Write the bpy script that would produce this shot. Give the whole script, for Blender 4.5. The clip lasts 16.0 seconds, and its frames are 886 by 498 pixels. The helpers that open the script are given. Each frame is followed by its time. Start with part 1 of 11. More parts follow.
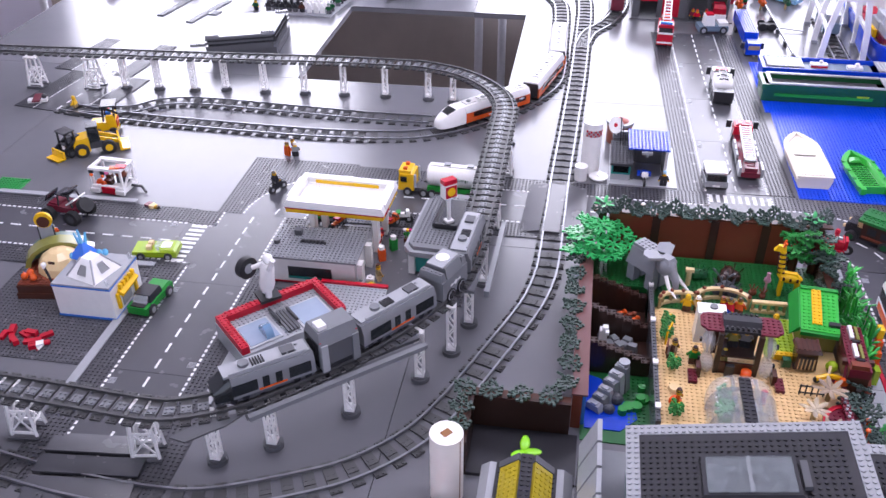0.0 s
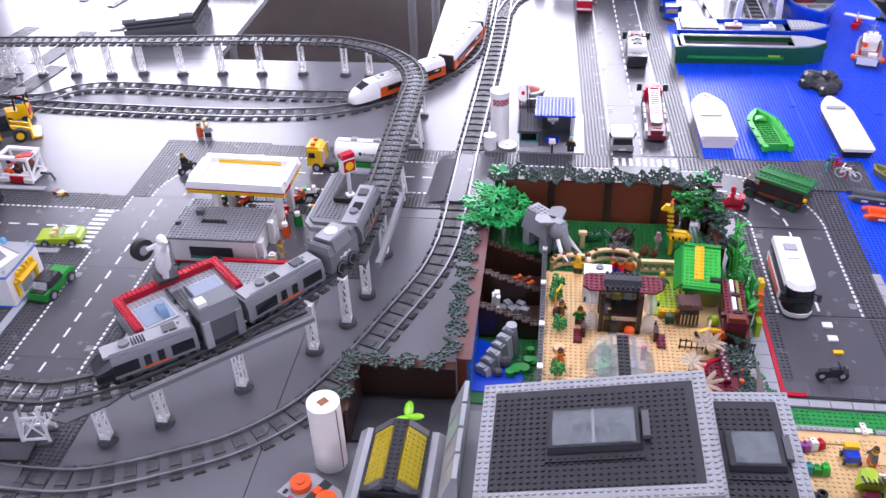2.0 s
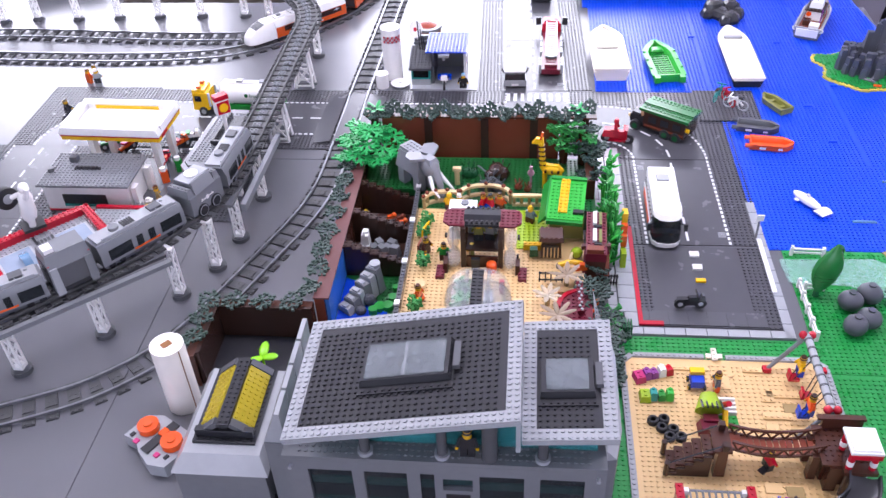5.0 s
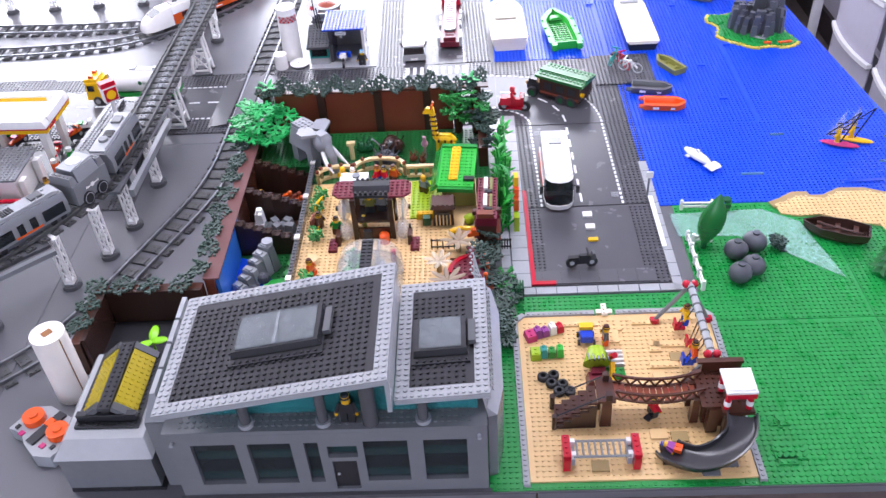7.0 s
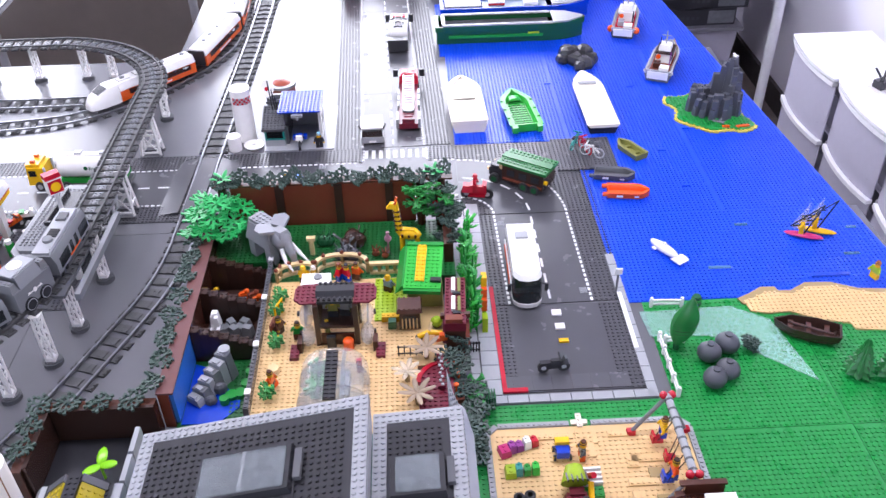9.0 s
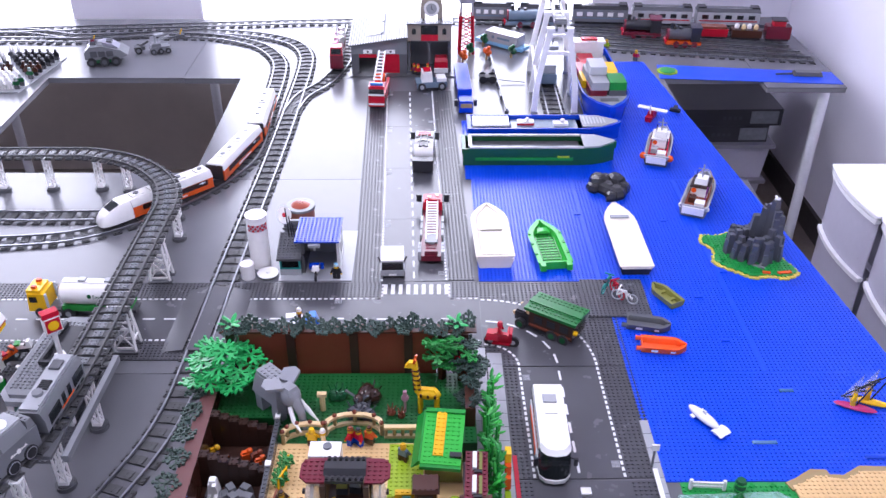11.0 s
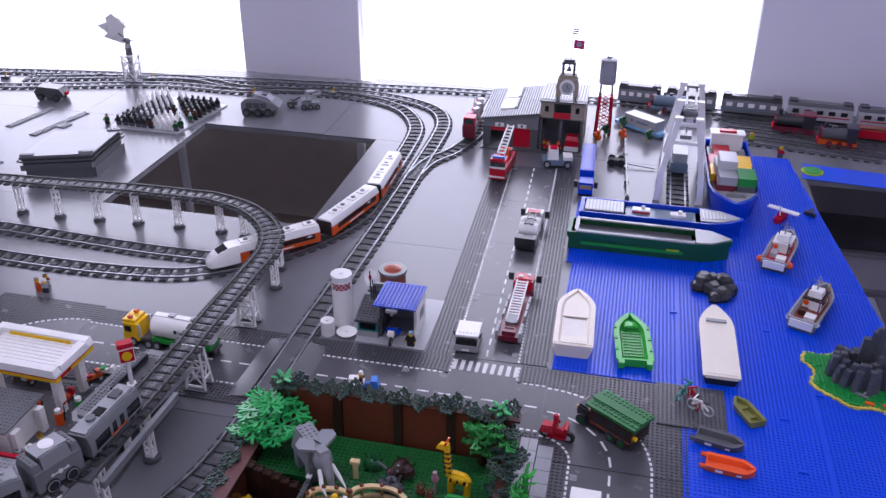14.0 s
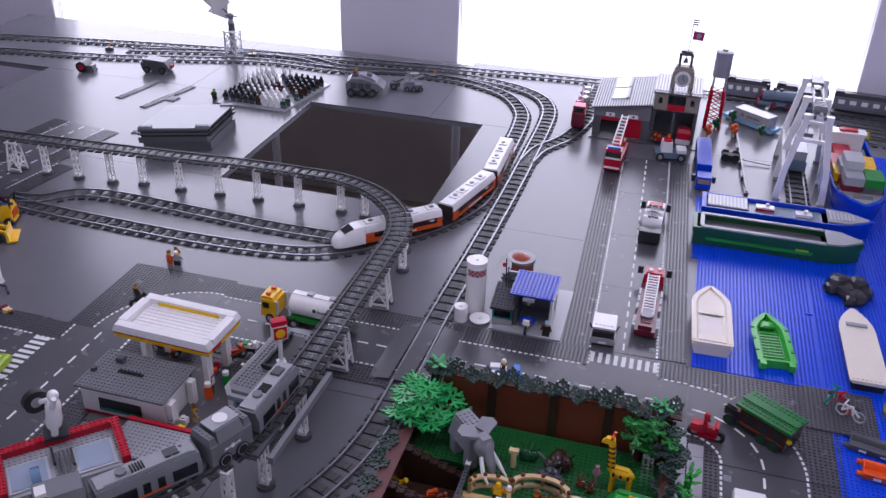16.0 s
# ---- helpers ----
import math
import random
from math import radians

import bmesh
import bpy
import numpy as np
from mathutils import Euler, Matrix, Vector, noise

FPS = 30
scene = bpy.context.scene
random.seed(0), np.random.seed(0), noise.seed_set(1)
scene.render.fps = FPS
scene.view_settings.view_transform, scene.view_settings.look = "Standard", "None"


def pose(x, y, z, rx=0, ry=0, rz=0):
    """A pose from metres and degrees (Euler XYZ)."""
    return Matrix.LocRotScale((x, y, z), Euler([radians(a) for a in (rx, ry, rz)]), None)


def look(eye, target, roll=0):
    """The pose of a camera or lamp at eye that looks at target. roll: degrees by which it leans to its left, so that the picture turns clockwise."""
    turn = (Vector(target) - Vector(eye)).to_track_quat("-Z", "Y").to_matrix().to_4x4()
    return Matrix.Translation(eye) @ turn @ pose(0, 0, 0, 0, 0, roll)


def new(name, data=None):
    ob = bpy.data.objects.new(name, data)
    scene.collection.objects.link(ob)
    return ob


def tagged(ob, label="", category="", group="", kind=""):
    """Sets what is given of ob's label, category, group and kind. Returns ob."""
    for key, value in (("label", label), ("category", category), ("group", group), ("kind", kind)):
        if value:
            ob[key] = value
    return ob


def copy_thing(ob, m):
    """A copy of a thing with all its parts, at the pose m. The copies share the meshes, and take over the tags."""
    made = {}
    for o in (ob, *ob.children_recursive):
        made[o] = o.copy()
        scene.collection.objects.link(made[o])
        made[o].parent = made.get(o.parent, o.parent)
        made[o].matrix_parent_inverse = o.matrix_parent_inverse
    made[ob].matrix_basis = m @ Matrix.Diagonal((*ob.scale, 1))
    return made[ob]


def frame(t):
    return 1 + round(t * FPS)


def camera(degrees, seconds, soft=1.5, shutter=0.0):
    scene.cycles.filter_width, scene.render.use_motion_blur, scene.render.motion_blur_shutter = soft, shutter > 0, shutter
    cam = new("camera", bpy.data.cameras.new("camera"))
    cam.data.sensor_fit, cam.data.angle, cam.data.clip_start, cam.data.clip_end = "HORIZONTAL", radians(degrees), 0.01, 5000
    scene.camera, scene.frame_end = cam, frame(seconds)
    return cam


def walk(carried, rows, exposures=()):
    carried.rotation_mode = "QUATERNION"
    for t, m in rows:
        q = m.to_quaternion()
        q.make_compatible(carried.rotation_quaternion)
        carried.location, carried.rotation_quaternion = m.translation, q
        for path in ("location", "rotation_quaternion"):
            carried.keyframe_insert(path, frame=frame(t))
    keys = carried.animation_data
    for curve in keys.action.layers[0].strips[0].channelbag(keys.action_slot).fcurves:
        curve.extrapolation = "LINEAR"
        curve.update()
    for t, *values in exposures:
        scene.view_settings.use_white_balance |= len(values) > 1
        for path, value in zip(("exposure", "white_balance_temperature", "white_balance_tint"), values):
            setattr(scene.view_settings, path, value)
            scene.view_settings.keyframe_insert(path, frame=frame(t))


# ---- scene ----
cam = camera(53.7, 16.0)
PATH = [
    (0, (-0.242, -1.769, 0.992), (-0.518, -0.133, -0.124), -0.4),
    (0.5, (-0.206, -1.764, 0.996), (-0.462, -0.14, -0.143), -0.6),
    (1, (-0.167, -1.769, 0.995), (-0.42, -0.146, -0.147), -1.1),
    (1.5, (-0.123, -1.777, 0.999), (-0.348, -0.154, -0.148), -1.3),
    (2, (-0.085, -1.767, 0.991), (-0.316, -0.154, -0.17), -2.1),
    (2.5, (-0.053, -1.744, 0.987), (-0.291, -0.15, -0.198), -2.6),
    (3, (-0.022, -1.729, 0.976), (-0.271, -0.153, -0.23), -3.4),
    (3.5, (0.02, -1.726, 0.968), (-0.203, -0.167, -0.264), -3.4),
    (4, (0.058, -1.728, 0.963), (-0.147, -0.178, -0.284), -3.5),
    (4.2, (0.071, -1.729, 0.97), (-0.131, -0.185, -0.286), -3.2),
    (6.3, (0.166, -1.781, 0.947), (0.054, -0.235, -0.317), -3.7),
    (6.5, (0.18, -1.773, 0.942), (0.088, -0.229, -0.327), -3.8),
    (7, (0.206, -1.763, 0.94), (0.127, -0.231, -0.343), -3.9),
    (7.5, (0.225, -1.766, 0.941), (0.181, -0.235, -0.344), -3.7),
    (8, (0.212, -1.762, 0.955), (0.219, -0.224, -0.324), -3.0),
    (8.5, (0.19, -1.715, 0.971), (0.236, -0.15, -0.273), -1.9),
    (9, (0.173, -1.66, 0.986), (0.225, -0.072, -0.229), -1.3),
    (9.5, (0.153, -1.61, 1.004), (0.225, -0.009, -0.193), -0.6),
    (10, (0.124, -1.563, 1.021), (0.196, 0.063, -0.141), -0.1),
    (10.2, (0.112, -1.541, 1.024), (0.181, 0.097, -0.121), -0.0),
    (12.3, (0.303, -1.446, 1.067), (0.155, 0.279, 0.065), 0.7),
    (12.5, (0.314, -1.436, 1.068), (0.133, 0.291, 0.076), 0.7),
    (13, (0.339, -1.434, 1.064), (0.075, 0.295, 0.093), 0.5),
    (13.5, (0.349, -1.443, 1.059), (0.027, 0.278, 0.093), 0.6),
    (14, (0.348, -1.448, 1.061), (-0.026, 0.266, 0.1), 0.6),
    (14.5, (0.335, -1.445, 1.058), (-0.08, 0.266, 0.108), 0.9),
    (15, (0.284, -1.448, 1.056), (-0.166, 0.245, 0.092), 1.6),
    (15.5, (0.204, -1.459, 1.058), (-0.249, 0.226, 0.08), 1.7),
    (16, (0.138, -1.488, 1.06), (-0.311, 0.188, 0.065), 1.8),
]
EXPOSURES = [(0.0, 0.15, 6050, 24), (4.0, 0.45, 6000, 24), (6.5, 0.5, 6100, 18), (10.0, 0.38, 6000, 20), (12.5, -0.4, 5650, 27), (14.5, -0.82, 5870, 27), (16.0, -0.93, 5900, 28)]
walk(cam, [(t, look(eye, target, roll)) for t, eye, target, roll in PATH], EXPOSURES)

# ---- light: a bright day behind large windows ----
world = bpy.data.worlds.new("world")
scene.world = world
world.use_nodes = True
wn = world.node_tree
sky = wn.nodes.new("ShaderNodeTexSky")
sky.sky_type, sky.sun_disc = "NISHITA", False
sky.sun_elevation, sky.sun_rotation = radians(40), radians(20)
wn.links.new(sky.outputs[0], wn.nodes["Background"].inputs[0])
wn.nodes["Background"].inputs[1].default_value = 0.12


def window_light(x, y, z, w, h, watts, turn=0.0):
    lamp = bpy.data.lights.new("window_light", "AREA")
    lamp.shape, lamp.size, lamp.size_y, lamp.energy, lamp.color = "RECTANGLE", w, h, watts, (0.93, 0.95, 1.0)
    ob = new("window_light", lamp)
    ob.matrix_world = pose(x, y, z, 90, 0, turn) @ pose(0, 0, 0, 0, 180, 0) @ pose(0, 0, 0, 0, 0, 0)
    ob.matrix_world = look((x, y, z), (x + math.sin(radians(turn)), y - math.cos(radians(turn)), z - 0.25))
    return ob


window_light(0.03, 1.78, 0.62, 1.45, 1.5, 26)
window_light(-1.90, 1.78, 0.62, 1.3, 1.5, 24)
# fill lamp added on the south side to brighten the fronts; no known window
window_light(-0.6, -3.35, 0.9, 3.4, 1.3, 20, 180)

# two long lamps on the ceiling over the layout
for x in (-0.95, 0.5):
    lamp = bpy.data.lights.new("ceiling_lamp", "AREA")
    lamp.shape, lamp.size, lamp.size_y, lamp.energy, lamp.color = "RECTANGLE", 1.15, 0.28, 11, (0.98, 0.97, 1.0)
    ob = new("ceiling_lamp", lamp)
    ob.matrix_world = pose(x, -0.55, 1.69)

# ---- materials ----
MATS = {}


def material(name, col, rough=0.3, metal=0.0, vary=0.08, scale=60.0, bump=0.0, bscale=400.0, spec=0.5, alpha=1.0, trans=0.0):
    """A plastic, painted or metal surface with mottling at two scales and fine relief."""
    m = bpy.data.materials.new(name)
    m.use_nodes = True
    nt = m.node_tree
    bs = nt.nodes["Principled BSDF"]
    co = nt.nodes.new("ShaderNodeTexCoord")
    n1 = nt.nodes.new("ShaderNodeTexNoise")
    n1.inputs["Scale"].default_value, n1.inputs["Detail"].default_value = scale, 4
    n2 = nt.nodes.new("ShaderNodeTexNoise")
    n2.inputs["Scale"].default_value = scale * 0.12
    nt.links.new(co.outputs["Object"], n1.inputs["Vector"])
    nt.links.new(co.outputs["Object"], n2.inputs["Vector"])
    add = nt.nodes.new("ShaderNodeMath")
    nt.links.new(n1.outputs[0], add.inputs[0])
    nt.links.new(n2.outputs[0], add.inputs[1])
    info = nt.nodes.new("ShaderNodeObjectInfo")
    add2 = nt.nodes.new("ShaderNodeMath")
    add2.operation = "MULTIPLY_ADD"
    add2.inputs[1].default_value = 0.35
    nt.links.new(info.outputs["Random"], add2.inputs[0])
    nt.links.new(add.outputs[0], add2.inputs[2])
    rng = nt.nodes.new("ShaderNodeMapRange")
    rng.inputs["From Min"].default_value, rng.inputs["From Max"].default_value = 0.7, 1.65
    rng.inputs["To Min"].default_value, rng.inputs["To Max"].default_value = 1 - vary, 1 + vary
    nt.links.new(add2.outputs[0], rng.inputs["Value"])
    mul = nt.nodes.new("ShaderNodeVectorMath")
    mul.operation = "SCALE"
    mul.inputs[0].default_value = col
    nt.links.new(rng.outputs[0], mul.inputs["Scale"])
    nt.links.new(mul.outputs[0], bs.inputs["Base Color"])
    rr = nt.nodes.new("ShaderNodeMapRange")
    rr.inputs["To Min"].default_value, rr.inputs["To Max"].default_value = rough * 0.8, min(1, rough * 1.25)
    nt.links.new(n1.outputs[0], rr.inputs["Value"])
    nt.links.new(rr.outputs[0], bs.inputs["Roughness"])
    bs.inputs["Metallic"].default_value = metal
    bs.inputs["Specular IOR Level"].default_value = spec
    bs.inputs["Alpha"].default_value = alpha
    bs.inputs["Transmission Weight"].default_value = trans
    if bump:
        n3 = nt.nodes.new("ShaderNodeTexNoise")
        n3.inputs["Scale"].default_value, n3.inputs["Detail"].default_value = bscale, 5
        nt.links.new(co.outputs["Object"], n3.inputs["Vector"])
        bu = nt.nodes.new("ShaderNodeBump")
        bu.inputs["Strength"].default_value, bu.inputs["Distance"].default_value = bump, 0.002
        nt.links.new(n3.outputs[0], bu.inputs["Height"])
        nt.links.new(bu.outputs[0], bs.inputs["Normal"])
    MATS[name] = m
    return m


def srgb(h):
    v = [int(h[i:i + 2], 16) / 255 for i in (0, 2, 4)]
    return tuple(c / 12.92 if c <= 0.04045 else ((c + 0.055) / 1.055) ** 2.4 for c in v)


for nm, hx in dict(white="e9e7e6", lightgrey="9d9fa3", grey="75777b", darkgrey="55565a", black="2d2d31", red="b5122a", darkred="6c2030", mauve="6d4a48",
                   brown="4a2a20", darkbrown="392620", reddish="7a3d2c", orange="d9581c", brightorange="e8571a", yellow="e9b70f", lime="98b520", green="1f8a34",
                   brightgreen="2fae3a", darkgreen="1d5733", shore_yellow="d8c65a", neon="86d414", parkgreen="1f6e33", sandgreen="53695b", blue="1340c0", midblue="3a78d0", lightblue="7fb3d6",
                   teal="2f8d86", tan="dcc191", darktan="a18a5e", olive="7a7a3c", pink="d46a9c", purple="8b3f8c", magenta="b92f6c",
                   skin="d9a61b", sandblue="6b7c8c", silver="b7b9be", violetgrey="8d8c98").items():
    material(nm, srgb(hx), 0.22, vary=0.06, scale=90)
material("track_grey", srgb("404042"), 0.5, vary=0.1, scale=80, bump=0.15)
material("rail_metal", srgb("8f9096"), 0.32, metal=0.85, vary=0.15, scale=120)
material("road_plastic", srgb("4b4b50"), 0.25, vary=0.06, scale=30, bump=0.05, bscale=900)
material("plate_grey", srgb("515156"), 0.25, vary=0.06, scale=50)
material("plate_blue", srgb("0c49d6"), 0.3, vary=0.05, scale=40)
material("plate_green", srgb("168a3c"), 0.28, vary=0.07, scale=40)
# green plastic darkened for the shade inside the zoo walls
material("zoo_green", srgb("165a29"), 0.3, vary=0.08, scale=40)
material("plate_tan", srgb("dbb983"), 0.34, vary=0.07, scale=50)
material("marking", srgb("dcdcdc"), 0.4, vary=0.08)
material("table", srgb("646469"), 0.21, vary=0.05, scale=14, bump=0.06, bscale=700)
material("table_edge", srgb("6d6d72"), 0.45, vary=0.06, scale=30)
material("carpet", srgb("6b605a"), 0.95, vary=0.25, scale=70, bump=0.6, bscale=900)
material("wall_paint", srgb("e4e1ec"), 0.7, vary=0.03, scale=8, bump=0.08, bscale=250)
material("ceiling_paint", srgb("e2e0e2"), 0.8, vary=0.03, scale=8, bump=0.1)
material("baseboard_dark", srgb("3a3436"), 0.5)
material("pvc", srgb("e4e4e8"), 0.35)
material("bin_lid", srgb("85838c"), 0.4)
material("drawer_plastic", srgb("dedbec"), 0.3, alpha=0.58, vary=0.04)
material("drawer_top", srgb("f2f1f4"), 0.35)
material("box_dark", srgb("323238"), 0.35, vary=0.25, scale=12)
material("box_print", srgb("777a80"), 0.4, vary=0.4, scale=50)
material("paper", srgb("efe9e2"), 0.75, vary=0.05, scale=50, bump=0.15)
material("cardboard", srgb("8b5d34"), 0.8, vary=0.2)
material("rubber", srgb("202024"), 0.65, vary=0.15)
material("leaf", srgb("2a8a3c"), 0.42, vary=0.2)
material("leaf_dark", srgb("33473f"), 0.5, vary=0.3)
material("rock_grey", srgb("4b4d55"), 0.45, vary=0.15, scale=60)
material("trans_stream", srgb("a8d3c8"), 0.2, alpha=0.55, bump=0.35, bscale=120, vary=0.12)


def glassy(name, col, alpha=0.35, rough=0.06):
    m = material(name, col, rough, vary=0.03, alpha=alpha)
    return m


glassy("glass", srgb("cfd6dc"), 0.3)
glassy("glass_thin", srgb("d8dde2"), 0.12, 0.05)
glassy("glass_bubble", srgb("e2e4e8"), 0.3, 0.05)
glassy("glass_clear", srgb("d8dde2"), 0.23, 0.04)
glassy("glass_window", srgb("3a4247"), 0.38)
glassy("glass_smoke", srgb("39434a"), 0.5)
glassy("glass_dark", srgb("1b2024"), 0.88)
glassy("glass_aqua", srgb("3d8f92"), 0.6)
glassy("glass_yellow", srgb("cdb933"), 0.58, 0.08)
material("glass_pane", srgb("8e979c"), 0.1, alpha=0.34, bump=0.9, bscale=70, vary=0.3, scale=90)
glassy("glass_blue", srgb("6a97bd"), 0.55)
material("elephant_grey", srgb("85868c"), 0.35, vary=0.06)
material("stone_tan", srgb("94897c"), 0.5, vary=0.12)
material("tank_brown", srgb("7c4536"), 0.4)
material("tank_lid", srgb("a2452e"), 0.35)
material("crystal_blue", srgb("3f7be0"), 0.12, alpha=0.82)
material("water_clear", srgb("63b9e6"), 0.1, alpha=0.7)
material("dim_teal", srgb("2c6663"), 0.3, vary=0.25, scale=40)
material("dusty_pink", srgb("a9788c"), 0.35)
material("leaf_bright", srgb("24a052"), 0.3, vary=0.1)
material("palm_tan", srgb("927d66"), 0.4, vary=0.12)
material("palm_clear", srgb("cdbfa8"), 0.25, alpha=0.45)
material("cream", srgb("e6ddcd"), 0.4, vary=0.05)
material("pool_water", srgb("a5b4c8"), 0.12, alpha=0.75)

backm = bpy.data.materials.new("bright_sky")
backm.use_nodes = True
bnt = backm.node_tree
bem = bnt.nodes.new("ShaderNodeEmission")
bem.inputs[0].default_value, bem.inputs[1].default_value = (0.96, 0.97, 1.0, 1), 3.2
bnt.links.new(bem.outputs[0], bnt.nodes["Material Output"].inputs[0])
MATS["bright_sky"] = backm

lampm = bpy.data.materials.new("lamp_diffuser")
lampm.use_nodes = True
lampm.node_tree.nodes["Principled BSDF"].inputs["Emission Color"].default_value = (0.98, 0.97, 1.0, 1)
lampm.node_tree.nodes["Principled BSDF"].inputs["Emission Strength"].default_value = 3.0
MATS["lamp_diffuser"] = lampm


# tone of the added sheet that sets how dark the table opening looks
material("panel_brown", srgb("b3a9a1"), 0.6, vary=0.12, scale=14)


def crackled(m):
    """Pale veins of a crackle pattern over a clear plastic sheet."""
    nt = MATS[m].node_tree
    bs = nt.nodes["Principled BSDF"]
    co = nt.nodes.new("ShaderNodeTexCoord")
    vo = nt.nodes.new("ShaderNodeTexVoronoi")
    vo.feature = "DISTANCE_TO_EDGE"
    vo.inputs["Scale"].default_value = 95
    nt.links.new(co.outputs["Object"], vo.inputs["Vector"])
    mr = nt.nodes.new("ShaderNodeMapRange")
    mr.inputs["From Max"].default_value = 0.09
    mr.inputs["To Min"].default_value, mr.inputs["To Max"].default_value = 0.58, 0.24
    nt.links.new(vo.outputs["Distance"], mr.inputs["Value"])
    nt.links.new(mr.outputs[0], bs.inputs["Alpha"])


crackled("trans_stream")


def mottled(m, lo, hi, scale):
    """Cloudy alpha noise that paints in the mottled highlights of a textured clear pane."""
    nt = MATS[m].node_tree
    bs = nt.nodes["Principled BSDF"]
    co = nt.nodes.new("ShaderNodeTexCoord")
    no = nt.nodes.new("ShaderNodeTexNoise")
    no.inputs["Scale"].default_value, no.inputs["Detail"].default_value = scale, 6
    nt.links.new(co.outputs["Object"], no.inputs["Vector"])
    mr = nt.nodes.new("ShaderNodeMapRange")
    mr.inputs["From Min"].default_value, mr.inputs["From Max"].default_value = 0.36, 0.68
    mr.inputs["To Min"].default_value, mr.inputs["To Max"].default_value = lo, hi
    nt.links.new(no.outputs[0], mr.inputs["Value"])
    nt.links.new(mr.outputs[0], bs.inputs["Alpha"])


mottled("glass_pane", 0.14, 0.46, 85)

# ---- shapes: each gives (points, faces) ----
ST, BR, PL = 0.008, 0.0096, 0.0032


def turned(vf, rx=0, ry=0, rz=0, at=(0, 0, 0)):
    m = np.array(Euler((radians(rx), radians(ry), radians(rz))).to_matrix())
    return (vf[0] @ m.T + np.array(at), vf[1])


def box(x, y, z, sx, sy, sz, rz=0, top=(1, 1), shift=(0, 0)):
    """A block standing at x, y with its underside at z; top: how far its upper face is drawn in, shift: moved."""
    hx, hy = sx / 2, sy / 2
    lo = [(-hx, -hy, 0), (hx, -hy, 0), (hx, hy, 0), (-hx, hy, 0)]
    hi = [(a * top[0] + shift[0], b * top[1] + shift[1], sz) for a, b, _ in lo]
    v = np.array(lo + hi, float)
    f = [(3, 2, 1, 0), (4, 5, 6, 7), (0, 1, 5, 4), (1, 2, 6, 5), (2, 3, 7, 6), (3, 0, 4, 7)]
    return turned((v, f), rz=rz, at=(x, y, z))


def cbox(x0, y0, z0, x1, y1, z1):
    return box((x0 + x1) / 2, (y0 + y1) / 2, z0, x1 - x0, y1 - y0, z1 - z0)


def cyl(x, y, z, r, h, n=12, r2=None, axis="z"):
    r2 = r if r2 is None else r2
    a = np.arange(n) * 2 * np.pi / n
    c, s = np.cos(a), np.sin(a)
    v = np.concatenate([np.stack([r * c, r * s, 0 * a], 1), np.stack([r2 * c, r2 * s, 0 * a + h], 1)])
    f = [tuple(range(n - 1, -1, -1)), tuple(range(n, 2 * n))] + [(i, (i + 1) % n, n + (i + 1) % n, n + i) for i in range(n)]
    if axis == "x":
        v = np.stack([v[:, 2] - h / 2, v[:, 0], v[:, 1]], 1)
    elif axis == "y":
        v = np.stack([v[:, 1], v[:, 2] - h / 2, v[:, 0]], 1)
    return (v + np.array((x, y, z)), f)


def ball(x, y, z, rx, ry=None, rz=None, n=12, m=8):
    ry, rz = ry or rx, rz or rx
    v, f = [(0, 0, -1)], []
    for i in range(1, m):
        p = math.pi * i / m - math.pi / 2
        v += [(math.cos(p) * math.cos(2 * math.pi * k / n), math.cos(p) * math.sin(2 * math.pi * k / n), math.sin(p)) for k in range(n)]
    v.append((0, 0, 1))
    for k in range(n):
        f.append((0, 1 + (k + 1) % n, 1 + k))
        f.append((len(v) - 1, len(v) - 1 - n + k, len(v) - 1 - n + (k + 1) % n))
        for i in range(m - 2):
            a, b = 1 + i * n, 1 + (i + 1) * n
            f.append((a + k, a + (k + 1) % n, b + (k + 1) % n, b + k))
    return (np.array(v) * (rx, ry, rz) + np.array((x, y, z)), f)


def stick(a, b, r, n=6, r2=None):
    """A round bar from a to b."""
    a, b = Vector(a), Vector(b)
    v, f = cyl(0, 0, 0, r, (b - a).length, n, r2)
    m = np.array((b - a).to_track_quat("Z", "Y").to_matrix())
    return (v @ m.T + np.array(a), f)


def beam(a, b, w, h):
    """A square bar from a to b."""
    a, b = Vector(a), Vector(b)
    v, f = box(0, 0, 0, w, h, (b - a).length)
    m = np.array((b - a).to_track_quat("Z", "Y").to_matrix())
    return (v @ m.T + np.array(a), f)


def prism(pts, z, h):
    """An upright block over an outline that runs counter-clockwise."""
    n = len(pts)
    v = np.array([(x, y, z) for x, y in pts] + [(x, y, z + h) for x, y in pts], float)
    f = [tuple(range(n - 1, -1, -1)), tuple(range(n, 2 * n))] + [(i, (i + 1) % n, n + (i + 1) % n, n + i) for i in range(n)]
    return (v, f)


def side(pts, w, axis="x"):
    """A block with a side outline (along, up), w wide across."""
    v, f = prism(pts, -w / 2, w)
    if axis == "x":
        v = np.stack([v[:, 0], -v[:, 2], v[:, 1]], 1)
    else:
        v = np.stack([v[:, 2], v[:, 0], v[:, 1]], 1)
    return (v, f)


def loft(rings):
    """A skin over rings of equal length, closed at both ends."""
    n = len(rings[0])
    v = np.array([p for r in rings for p in r], float)
    f = [tuple(range(n - 1, -1, -1)), tuple(range(len(v) - n, len(v)))]
    for k in range(len(rings) - 1):
        a, b = k * n, (k + 1) * n
        f += [(a + i, a + (i + 1) % n, b + (i + 1) % n, b + i) for i in range(n)]
    return (v, f)


